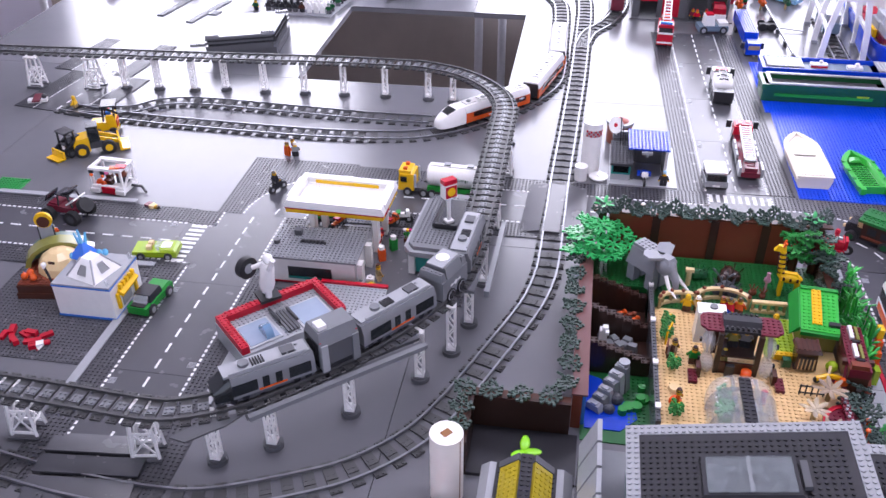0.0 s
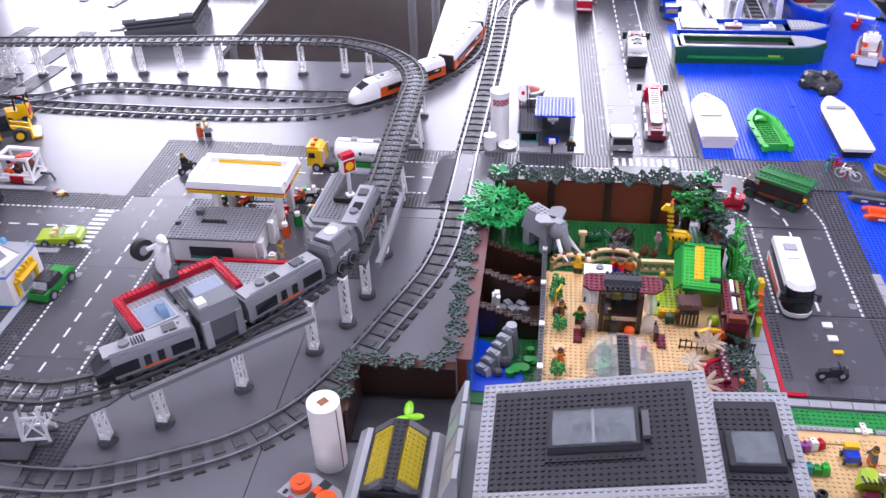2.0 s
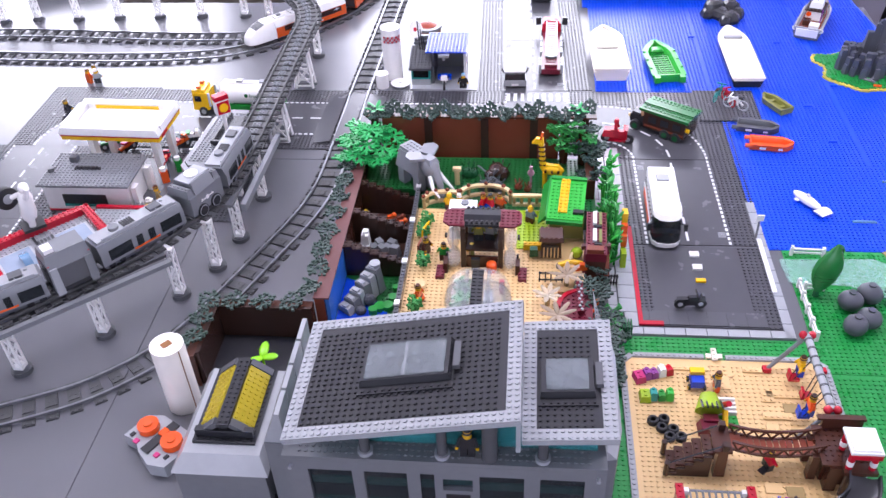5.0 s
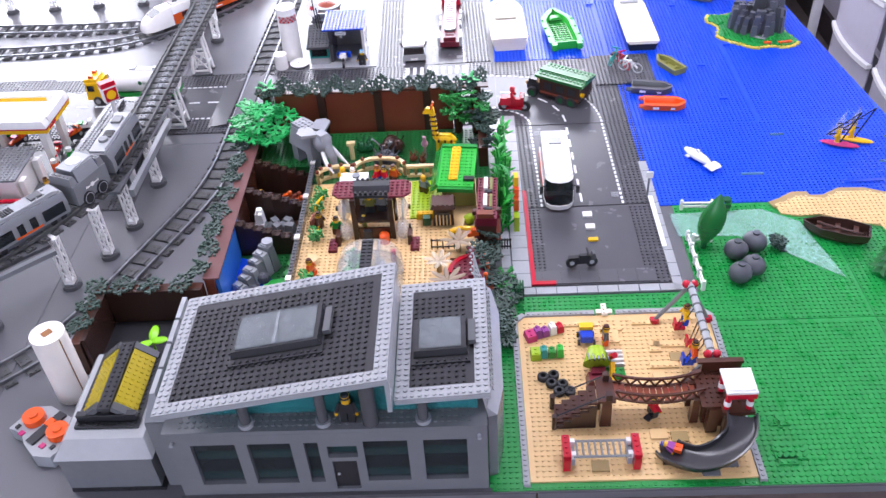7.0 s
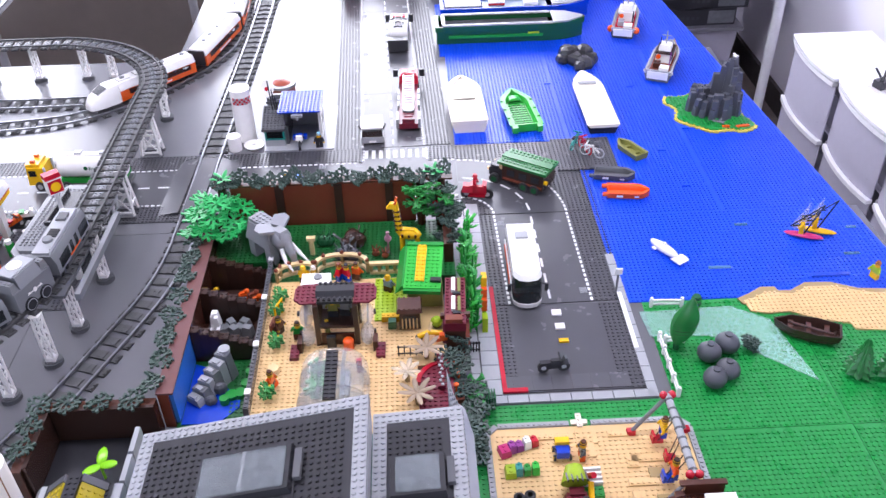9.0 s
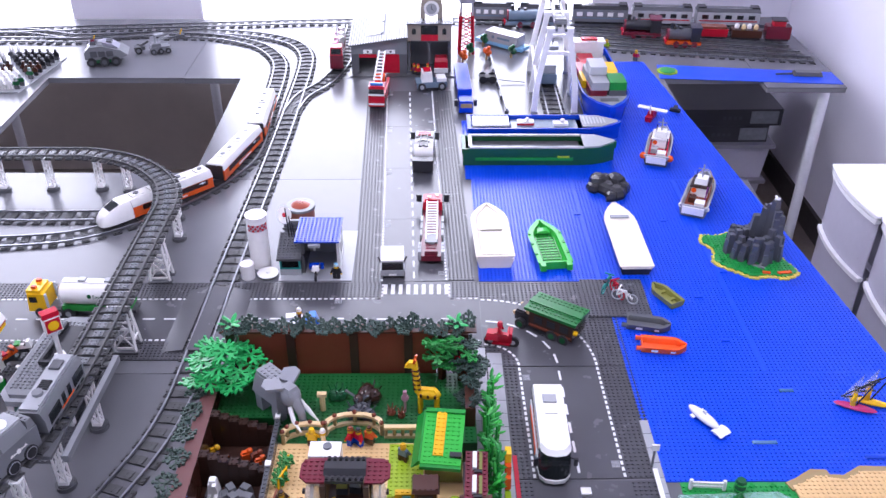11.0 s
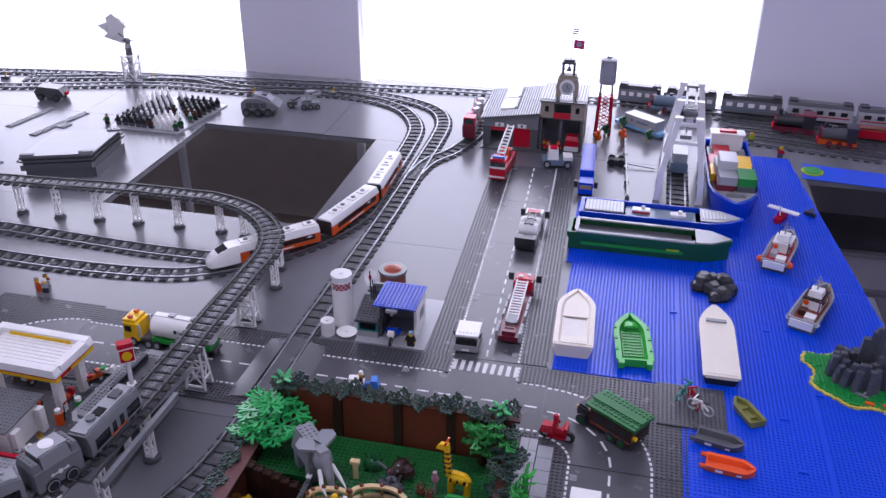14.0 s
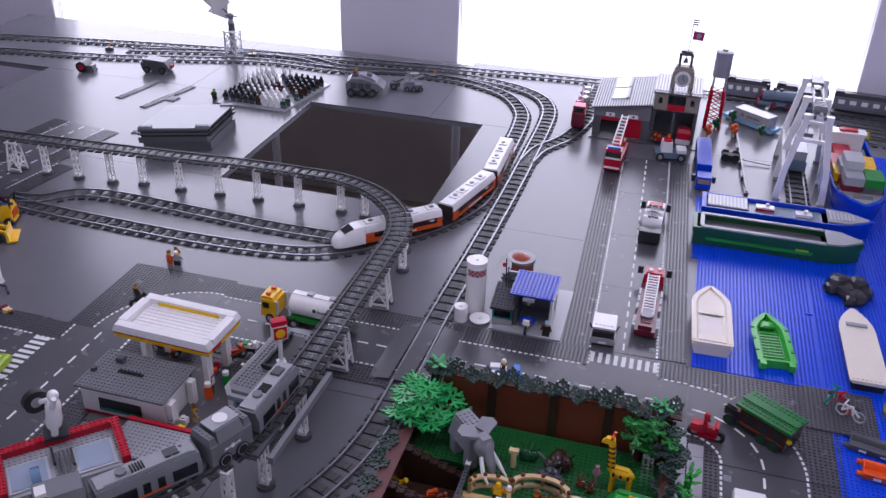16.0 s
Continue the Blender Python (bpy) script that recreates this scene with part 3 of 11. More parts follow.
track("dark grey train track curving round the opening", INNER)
track("short grey siding ending beside the white train", [(-1.56, 0.188), (-1.42, 0.203), (-1.349, 0.262), (-1.245, 0.284), (-0.989, 0.272), (-0.778, 0.261), (-0.614, 0.263)])
track("grey track branch curving up to the fire station", [(-0.246, 0.86), (-0.225, 0.97), (-0.167, 1.08), (-0.128, 1.24), (-0.126, 1.40), (-0.125, 1.62)])
track("far grey track along the windows", [(-2.5, 1.37), (-2.03, 1.46), (-1.58, 1.53), (-1.2, 1.57), (-0.85, 1.60), (-0.5, 1.635), (-0.257, 1.655), (0.2, 1.675), (0.66, 1.65), (1.1, 1.619), (1.42, 1.597)])
track("far grey track crossing over", [(-1.92, 1.40), (-1.58, 1.50), (-1.30, 1.55), (-1.07, 1.49), (-0.85, 1.52)])
for k in range(4):
    track("dark grey yard track with a parked train", [(0.66 + 0.03 * k, 1.605 - 0.072 * k), (1.0, 1.545 - 0.066 * k), (1.36 + 0.02 * k, 1.44 - 0.054 * k)], group="yard tracks")

# level crossing ramps
for x, y, rz, w, d in ((-0.2715, -0.130, -2, 0.135, 0.2), (-0.909, -0.972, 95, 0.13, 0.16)):
    c = thing("level_crossing", "dark grey ramped slab of the level crossing", "crossing", x, y, rz)
    for sg in (-1, 1):
        part("ramp", "road_plastic", c, turned(side([(0, 0.002), (0.042, 0.002), (0, 0.0094)] if sg > 0 else [(-0.042, 0.002), (0, 0.002), (0, 0.0094)], d), at=(sg * 0.0245, 0, 0)), soft=False)
    part("middle_slab", "road_plastic", c, box(0, 0, 0.0048, 0.034, d, 0.0046), soft=False)

# the elevated line
EZ = 0.104
ELEV = [(-2.352, 0.339), (-1.863, 0.353), (-1.389, 0.377), (-1.141, 0.392), (-0.901, 0.409), (-0.728, 0.411), (-0.650, 0.407), (-0.542, 0.365), (-0.455, 0.280), (-0.416, 0.177), (-0.412, 0.060), (-0.410, -0.136), (-0.409, -0.331), (-0.416, -0.488),
        (-0.443, -0.610), (-0.509, -0.722), (-0.601, -0.821), (-0.689, -0.899), (-0.763, -0.936), (-0.816, -0.944), (-0.934, -0.937), (-1.071, -0.930), (-1.472, -0.918)]


def fall(y):
    """How far the elevated line lies below its height at the near side."""
    return -0.015 * min(1.0, max(0.0, (y + 0.25) / 0.5))


track("dark grey elevated track on white lattice supports", [(x, y, fall(y)) for x, y in ELEV], z=EZ, metal=False, group="elevated line", step=0.024, tie=raised_tie)


def support(x, y, rz=0, wide=False, h=EZ):
    t = thing("track_support", "white lattice support on a round dark foot" if not wide else "broad white lattice trestle under the elevated track", "support", x, y, rz, group="track supports")
    top = h - 0.0005
    if not wide:
        part("foot", "darkgrey", t, cyl(0, 0, 0, 0.0158, 0.0078, 16), cyl(0, 0, 0.0078, 0.013, 0.002, 16), label="round dark grey foot")
        g = [box(0, 0, 0.0098, 0.0155, 0.0155, 0.006)]
        for a in (-1, 1):
            for b in (-1, 1):
                g.append(beam((0.0062 * a, 0.0062 * b, 0.0158), (0.0062 * a, 0.0062 * b, top - 0.003), 0.0028, 0.0028))
        n = 4
        for k in range(n):
            z0, z1 = 0.016 + (top - 0.02) * k / n * 0.98, 0.016 + (top - 0.02) * (k + 1) / n * 0.98
            s = 1 if k % 2 else -1
            for b in (-1, 1):
                g.append(beam((-0.0062 * s, 0.0062 * b, z0), (0.0062 * s, 0.0062 * b, z1), 0.002, 0.002))
                g.append(beam((0.0062 * b, -0.0062 * s, z0), (0.0062 * b, 0.0062 * s, z1), 0.002, 0.002))
        g.append(box(0, 0, top - 0.003, 0.0158, 0.0158, 0.003))
        part("lattice", "white", t, *g)
    else:
        part("foot", "plate_grey", t, box(0, -0.024, 0.0019, 0.064, 0.02, 0.0034), box(0, 0.024, 0.0019, 0.064, 0.02, 0.0034))
        g = []
        for b in (-0.024, 0.024):
            for a in (-1, 1):
                g.append(beam((0.026 * a, b, 0.0053), (0.017 * a, b * 0.55, top - 0.004), 0.0062, 0.0062))
            g.append(beam((-0.026, b, 0.012), (0.026, b, 0.012), 0.004, 0.004))
            g.append(beam((-0.02, b * 0.7, 0.052), (0.02, b * 0.7, 0.052), 0.004, 0.004))
            g.append(beam((-0.025, b, 0.012), (0.019, b * 0.7, 0.052), 0.003, 0.003))
            g.append(beam((0.025, b, 0.012), (-0.019, b * 0.7, 0.052), 0.003, 0.003))
        for a in (-1, 1):
            g.append(beam((0.025 * a, -0.024, 0.03), (0.025 * a, 0.024, 0.03), 0.003, 0.003))
            g.append(beam((0.025 * a, -0.024, 0.012), (0.02 * a, 0.017, 0.055), 0.003, 0.003))
        g.append(box(0, 0, top - 0.004, 0.05, 0.036, 0.004))
        part("lattice", "white", t, *g)
    return t


for x, y in [(-0.720, -0.927), (-0.655, -0.884), (-0.556, -0.798), (-0.462, -0.702), (-0.421, -0.628), (-0.402, -0.547), (-0.392, -0.42), (-0.402, 0.17), (-0.425, 0.255), (-0.576, 0.402), (-0.645, 0.41), (-0.756, 0.41), (-0.871, 0.404), (-0.981, 0.398),
             (-1.093, 0.39), (-1.206, 0.39), (-1.291, 0.372), (-1.393, 0.366), (-1.488, 0.36)]:
    support(x - 0.008 * (x < -0.7), y - 0.012 * (y > 0.3), h=EZ + fall(y))
for x, y, rz in [(-0.404, -0.213, 0), (-0.400, 0.014, 2), (-0.835, -0.93, 10), (-1.04, -0.915, 5), (-1.585, 0.34, 0), (-1.75, 0.325, 0)]:
    support(x, y, rz, True, EZ + fall(y)).scale = (0.76, 0.62, 1)
brk = thing("deck_girder", "dark drilled girder under the elevated track", "girder", 0, 0, z=EZ, group="elevated line")
for a, b in (((-0.689, -0.904), (-0.469, -0.708)), ((-0.405, -0.586), (-0.399, -0.36))):
    d = Vector((b[0] - a[0], b[1] - a[1], 0)).normalized()
    nx, ny = d.y * 0.025, -d.x * 0.025
    part("deck", "darkgrey", brk, beam((a[0], a[1], -0.003), (b[0], b[1], -0.003), 0.034, 0.0055), soft=False)
    th = 0.008 if a[0] < -0.5 else 0.013
    part("ledge", "grey", brk, beam((a[0] + nx * 1.5, a[1] + ny * 1.5, 0.0026 - th / 2), (b[0] + nx * 1.5, b[1] + ny * 1.5, 0.0026 - th / 2), 0.009, th), soft=False, label="grey ledge beside the track")
    if a[0] < -0.5:
        part("wing_plate", "darkgrey", brk, prism([(-0.760, -0.985), (-0.735, -0.990), (-0.690, -0.950), (-0.672, -0.922), (-0.720, -0.940)], -0.0032, 0.003), soft=False)
        part("drilled_beam", "darkgrey", brk, beam((a[0] + nx, a[1] + ny, -0.0085), (b[0] + nx, b[1] + ny, -0.0085), 0.006, 0.0115), label="dark beam with round holes")
        for k in range(18):
            c = Vector(a).lerp(Vector(b), 0.04 + 0.054 * k)
            part("hole_ring", "black", brk, stick((c.x + nx * 1.08, c.y + ny * 1.08, -0.0085), (c.x + nx * 1.15, c.y + ny * 1.15, -0.0085), 0.0026, 8))

FORECOURT = []

# ---- small shapes used by many things ----


def leaf_shape(r=0.019, n=7, seed=0):
    """A flat moulded plant leaf: arms ending in round studs."""
    rnd = random.Random(seed)
    g = [cyl(0, 0, 0, r * 0.22, 0.0022, 7)]
    for k in range(n):
        a = 2 * math.pi * k / n + rnd.uniform(-0.2, 0.2)
        l, u = r * rnd.uniform(0.75, 1.05), rnd.uniform(-0.001, 0.0035)
        tip = (l * math.cos(a), l * math.sin(a), u)
        g.append(beam((0, 0, 0.001), tip, 0.0034, 0.0016))
        b = a + rnd.choice((-0.6, 0.6))
        mid = (0.55 * l * math.cos(a), 0.55 * l * math.sin(a), 0.55 * u + 0.001)
        tip2 = (mid[0] + 0.4 * l * math.cos(b), mid[1] + 0.4 * l * math.sin(b), u + 0.001)
        g.append(beam(mid, tip2, 0.0028, 0.0014))
        g.append(cyl(tip[0], tip[1], tip[2] - 0.001, 0.0025, 0.0034, 6))
        g.append(cyl(tip2[0], tip2[1], tip2[2] - 0.001, 0.0023, 0.003, 6))
    return g


def frond_shape(r=0.025, n=6, seed=0, w=0.003):
    """A broad moulded leaf: arms with side twigs, each ending in a small bud."""
    rnd = random.Random(seed)
    g = [cyl(0, 0, 0, r * 0.17, 0.003, 8), cyl(0, 0, 0.003, 0.0025, 0.0017, 8)]
    for k in range(n):
        a = 2 * math.pi * (k + 0.5) / n + rnd.uniform(-0.12, 0.12)
        l, u = r * (0.98 if k % 3 else 0.82), rnd.uniform(-0.002, 0.002)
        tips = [((0, 0, 0.0012), (l * math.cos(a), l * math.sin(a), u))]
        for q, d in ((0.42, 0.85), (0.5, -0.85)):
            m = (q * l * math.cos(a), q * l * math.sin(a), q * u + 0.001)
            tips.append((m, (m[0] + 0.42 * l * math.cos(a + d), m[1] + 0.42 * l * math.sin(a + d), u + rnd.uniform(-0.001, 0.0015))))
        for b, e in tips:
            g.append(beam(b, e, w, 0.0018))
            g.append(cyl(e[0], e[1], e[2] - 0.0012, 0.0027, 0.0036, 6))
    return g


LEAF = [mesh_of("leaf", leaf_shape(seed=k), "leaf") for k in range(3)]
LEAFB = [mesh_of("leaf", frond_shape(0.0285, 6, seed=k + 9, w=0.0046), "leaf_bright") for k in range(3)]
LEAFS = [mesh_of("leaf", frond_shape(0.0145, 5, seed=k + 21), "leaf_dark") for k in range(3)]
LEAFT = [mesh_of("leaf", frond_shape(0.0195, 6, seed=k + 31, w=0.0022), "leaf_dark") for k in range(3)]
LEAFD = [mesh_of("leaf", frond_shape(0.0205, 6, seed=k + 5), "leaf_dark") for k in range(3)]


def figure(x, y, rz=0, top="red", legs="blue", head="skin", hair="black", z=0.0, lying=False, group="toy figures", label=""):
    """A plain toy figure, one mesh."""
    g = [(box(0, 0, 0, 0.0076, 0.0155, 0.0022), 0), (box(0, -0.0041, 0.0022, 0.0076, 0.0072, 0.0105), 0), (box(0, 0.0041, 0.0022, 0.0076, 0.0072, 0.0105), 0),
         (box(0, 0, 0.0127, 0.0078, 0.0158, 0.0125, top=(0.8, 0.72)), 1), (stick((0, 0.0068, 0.0238), (0.004, 0.0105, 0.0145), 0.0022), 1), (stick((0, -0.0068, 0.0238), (0.004, -0.0105, 0.0145), 0.0022), 1),
         (cyl(0, 0, 0.0252, 0.0048, 0.0085, 10), 2), (cyl(0, 0, 0.031, 0.0056, 0.005, 10, 0.0035), 3), (ball(0.005, 0.0105, 0.0135, 0.0022, n=6, m=4), 2), (ball(0.005, -0.0105, 0.0135, 0.0022, n=6, m=4), 2)]
    if lying:
        g = [(turned(s, ry=90, at=(0, 0, 0.0042)), k) for s, k in g]
    return solid("toy_figure", label or "small plastic toy figure standing on the layout", "figure", [legs, top, head, hair], *g, at=(x, y, z), rz=rz, group=group)


def wheel(parent, x, y, r=0.009, w=0.008, rim="lightgrey", n=14):
    wh = part("wheel", "rubber", parent, cyl(x, y, r, r, w, n, axis="y"))
    part("rim", rim, wh, cyl(x, y, r, r * 0.55, w + 0.0012, 10, axis="y"))
    return wh


# ---- the zoo ----
ZX0, ZX1, ZY0, ZY1 = -0.200, 0.238, -0.83, -0.325
zoo = thing("zoo_ground", "tan and green base plates under the toy zoo", "base", 0, 0)
RZ = 0.0425
part("grass", "zoo_green", zoo, cbox(-0.0885, -0.5008, 0.0002, 0.232, -0.335, RZ), cbox(-0.190, -0.443, 0.0002, -0.0887, -0.335, RZ), studs(-0.084, -0.498, 39, 20, RZ, n=6), studs(-0.188, -0.441, 12, 13, RZ, n=6), soft=False)
part("tan_floor", "plate_tan", zoo, cbox(-0.0804, -0.936, 0.0002, 0.1269, -0.501, RZ), studs(-0.0804, -0.932, 26, 53, RZ, n=6), soft=False)
part("lime_floor", "lime", zoo, cbox(0.095, -0.611, RZ + 0.0002, 0.148, -0.506, RZ + 0.003), studs(0.096, -0.61, 6, 13, RZ + 0.003, n=6), soft=False)
part("dark_red_floor", "darkred", zoo, prism([(0.1625, -0.836), (0.214, -0.836), (0.214, -0.7145), (0.2035, -0.7145)] + [(0.2035 + 0.041 * math.cos(a), -0.7555 + 0.041 * math.sin(a)) for a in np.linspace(1.65, 3.14, 12)], 0.0002, RZ + 0.0048), studs(0.166, -0.836, 5, 15, RZ + 0.005, n=6, keep=lambda x, y: y < -0.757 or (x - 0.2035) ** 2 + (y + 0.7555) ** 2 < 0.0355 ** 2), soft=False)
part("round_edge", "red", zoo, sweep(np.array([(0.2035 + 0.0415 * math.cos(a), -0.7555 + 0.0415 * math.sin(a), RZ) for a in np.linspace(1.5, 3.14, 14)]), np.linspace(1.5, 3.14, 14) + math.pi / 2, [(-0.0035, 0.0002), (0.0035, 0.0002), (0.0035, 0.007), (-0.0035, 0.007)]), label="rounded dark red edging")
part("side_floor", "plate_tan", zoo, cbox(0.1271, -0.936, 0.0002, 0.162, -0.501, RZ), cbox(0.1622, -0.7143, 0.0002, 0.2075, -0.501, RZ), studs(0.1271, -0.932, 4, 53, RZ, n=6), soft=False)
# pond floor takes the darkened green for the shade in the pens
part("pond_floor", "zoo_green", zoo, cbox(-0.196, -0.80, 0.0002, -0.0885, -0.6235, 0.0022), studs(-0.125, -0.79, 4, 18, 0.0022, n=6), soft=False)
part("pond_water", "blue", zoo, prism([(-0.190, -0.775), (-0.135, -0.775), (-0.108, -0.745), (-0.112, -0.715), (-0.145, -0.70), (-0.165, -0.66), (-0.190, -0.65)], 0.0024, 0.0014), soft=False, label="glossy blue pond tiles")
# dark floor; its brown also takes in the shadows deep in the pens
part("pen_floor", "darkbrown", zoo, cbox(-0.196, -0.6232, 0.0002, -0.0885, -0.4505, 0.0022), soft=False)

back = thing("zoo_back_wall", "tall brown zoo wall topped with dark green leaves", "wall", 0, 0)
for k, (a, b) in enumerate(((-0.165, -0.085), (-0.07, 0.022), (0.036, 0.114), (0.128, 0.168))):
    part("panel", "reddish", back, cbox(a, -0.327, 0.0036, b, -0.312, 0.126), label="red-brown wall panel")
for a in (-0.0775, 0.029, 0.121, -0.178, 0.178, 0.215):
    part("pillar", "darkbrown", back, cbox(a - 0.0072, -0.334, 0.0036, a + 0.0072, -0.308, 0.126))
part("coping", "brown", back, cbox(-0.195, -0.331, 0.1264, 0.236, -0.309, 0.1296))
rnd = random.Random(4)
for k in range(19):
    tall = k % 4 == 2
    shared("leaf", LEAFS[k % 3], back, pose(-0.183 + 0.0226 * k + rnd.uniform(-0.004, 0.004), -0.322 + rnd.uniform(-0.006, 0.004), (0.144 if tall else 0.133) + 0.004 * rnd.random(), rnd.uniform(40, 85), rnd.uniform(-20, 20), rnd.uniform(-30, 30)))
    if k % 2:
        shared("leaf", LEAFS[(k + 1) % 3], back, pose(-0.180 + 0.0226 * k, -0.326, 0.1315, rnd.uniform(-10, 25), 0, 60 * k))
left = thing("zoo_side_wall", "low red-brown wall with dark leaves along the track", "wall", 0, 0)
part("wall", "reddish", left, cbox(-0.212, -0.775, 0.0002, -0.197, -0.345, 0.068), label="red-brown outer wall")
part("inner_face", "brown", left, cbox(-0.1968, -0.62, 0.0036, -0.191, -0.345, 0.068))
part("blue_face", "midblue", left, cbox(-0.1968, -0.77, 0.0036, -0.191, -0.6205, 0.07), label="blue painted inner face")
part("coping", "mauve", left, cbox(-0.2135, -0.776, 0.0682, -0.189, -0.344, 0.0712))
for k in range(9):
    y = -0.365 - 0.049 * k
    shared("leaf", LEAFT[k % 3], left, pose(-0.219 + rnd.uniform(-0.004, 0.004), y, 0.0735, rnd.uniform(-8, 8), rnd.uniform(-14, 4), rnd.uniform(0, 360)))
    shared("leaf", LEAFS[(k + 1) % 3], left, pose(-0.226 + rnd.uniform(-0.003, 0.003), y + 0.021, 0.066, rnd.uniform(-20, 20), -45, rnd.uniform(0, 360)))
pen = thing("aviary_pen", "small brown walled pen with a lime green plant", "pen", 0, 0)
part("wall", "brown", pen, cbox(-0.365, -0.79, 0.0002, -0.2135, -0.776, 0.064), cbox(-0.379, -0.90, 0.0002, -0.3652, -0.776, 0.064), label="orange-brown wall")
part("liner", "darkbrown", pen, cbox(-0.3648, -0.796, 0.0002, -0.2135, -0.7905, 0.066), cbox(-0.3648, -0.895, 0.0002, -0.359, -0.7965, 0.066))
part("floor", "black", pen, cbox(-0.3588, -0.895, 0.0002, -0.2, -0.797, 0.006))
for k in range(6):
    x, y = (-0.375, -0.865 + 0.04 * k) if k < 3 else (-0.335 + 0.045 * (k - 3), -0.786)
    shared("leaf", LEAFT[k % 3], pen, pose(x, y, 0.068 + rnd.uniform(0, 0.003), rnd.uniform(-8, 8), rnd.uniform(-8, 8), rnd.uniform(0, 360)))
part("propeller_leaf", "neon", pen, *[turned(ball(0.013, 0, 0, 0.014, 0.0075, 0.003), rz=a, ry=-14, at=(-0.276, -0.868, 0.034)) for a in (90, 230, 350)], stick((-0.276, -0.868, 0.006), (-0.276, -0.868, 0.034), 0.002), label="lime green three-bladed leaf")

# stepped partitions of the pens along the wall
steps = thing("pen_partitions", "dark brown stepped brick partitions between the pens", "wall", 0, 0)
for y, z0, m in ((-0.460, 0.068, "darkbrown"), (-0.545, 0.067, "darkbrown"), (-0.636, 0.066, "darkbrown")):
    for k in range(7):
        part("brick", m, steps, cbox(-0.1905 + 0.0145 * k, y - 0.0075, 0.0036, -0.1762 + 0.0145 * k, y + 0.0075, z0 - 0.0055 * k), studs(-0.1905 + 0.0145 * k, y - 0.008, 2, 2, z0 - 0.0055 * k, n=6), soft=False)
part("edging", "darkgrey", steps, cbox(-0.0885, -0.80, 0.0036, -0.0806, -0.452, 0.058), studs(-0.0885, -0.80, 1, 43, 0.058, n=6), soft=False, label="dark grey path edging")
part("cap", "white", steps, *[box(-0.0845, y, 0.0598, 0.0085, 0.011, 0.003) for y in (-0.458, -0.56, -0.67, -0.77)])
for x, y, c, s in ((-0.135, -0.497, "orange", 0.013), (-0.118, -0.500, "reddish", 0.012), (-0.112, -0.512, "orange", 0.010), (-0.188, -0.49, "yellow", 0.008)):
    solid("animal_block", "small orange and brown toy animal in a pen", "animal", c, box(x, y, 0.0036, s, s * 0.7, 0.014, rz=25), ball(x + 0.007, y + 0.003, 0.021, 0.005), box(x, y, 0.0176, s * 0.7, s * 0.5, 0.004, rz=25))
gr = thing("rock_pile", "light grey stepped rock pile in the pen", "rock", -0.147, -0.575)
for k in range(9):
    part("rock", "grey", gr, box(-0.028 + 0.0075 * k, 0.012 * math.sin(k * 2.1), -0.0 + 0.0024, 0.014, 0.018, 0.012 + 0.004 * (k % 3), rz=9 * k, top=(0.8, 0.8)))
solid("polar_bear", "white toy bear sitting on grey rocks", "animal", "white", box(-0.166, -0.578, 0.018, 0.015, 0.02, 0.026, top=(0.8, 0.7)), box(-0.163, -0.584, 0.044, 0.011, 0.012, 0.011, top=(0.8, 0.8)), box(-0.160, -0.592, 0.045, 0.006, 0.008, 0.006), *[box(-0.166 + 0.005 * s, -0.592, 0.018, 0.005, 0.012, 0.007) for s in (-1, 1)])
fall = thing("rock_slope", "mottled grey rocky waterfall slope beside the pond", "rock", -0.155, -0.70)
for k in range(6):
    part("rock", ("lightgrey", "grey")[k % 2], fall, box(-0.018 + 0.0078 * k, -0.03 + 0.0105 * k, 0.0038, 0.026, 0.017, 0.013 + 0.0075 * k, rz=-36 + 5 * (k % 3), top=(0.82, 0.75), shift=(-0.001, -0.003)))
    part("ledge", "lightgrey", fall, box(-0.021 + 0.0078 * k, -0.034 + 0.0105 * k, 0.0168 + 0.0075 * k, 0.011, 0.007, 0.0034, rz=-36))
part("round_top", "lightgrey", fall, cyl(0.022, 0.024, 0.054, 0.009, 0.0066, 14))
part("boulder", "rock_grey", fall, ball(0.014, -0.012, 0.012, 0.012, 0.01, 0.011, 8, 6), soft=False)
part("boulder", "rock_grey", fall, ball(0.003, -0.034, 0.009, 0.01, 0.009, 0.008, 8, 6), soft=False)
lily = thing("pond_plants", "green lily pads and rushes on the blue pond", "plant", -0.125, -0.71)
for k in range(9):
    part("pad", "green", lily, cyl(0.026 * math.cos(k * 2.4), 0.038 * math.sin(k * 1.9) + 0.01, 0.0024, 0.011 - 0.0006 * k, 0.006 + 0.001 * k, 10))

# big tree of leaves at the corner
tree = thing("corner_tree", "spreading tree of bright green moulded leaves", "tree", -0.182, -0.362)
part("trunk", "brown", tree, stick((0, 0, 0.0036), (-0.004, 0.004, 0.075), 0.009, 8, 0.007), stick((-0.003, 0.002, 0.06), (0.03, -0.02, 0.095), 0.005), stick((-0.003, 0.002, 0.06), (-0.03, 0.012, 0.098), 0.005))
for k in range(14):
    a, q = k * 2.4, math.sqrt((k + 0.5) / 14)
    low = 0.026 * q * max(0, -math.sin(a))
    shared("leaf", LEAFB[k % 3], tree, pose(-0.010 + 0.054 * q * math.cos(a) + 0.014 * q, 0.052 * q * math.sin(a) - 0.012, 0.098 + 0.026 * (1 - q) + rnd.uniform(-0.006, 0.006) - low, rnd.uniform(-14, 14) - 8 * math.sin(a), rnd.uniform(-14, 14) + 8 * math.cos(a), rnd.uniform(0, 360)))
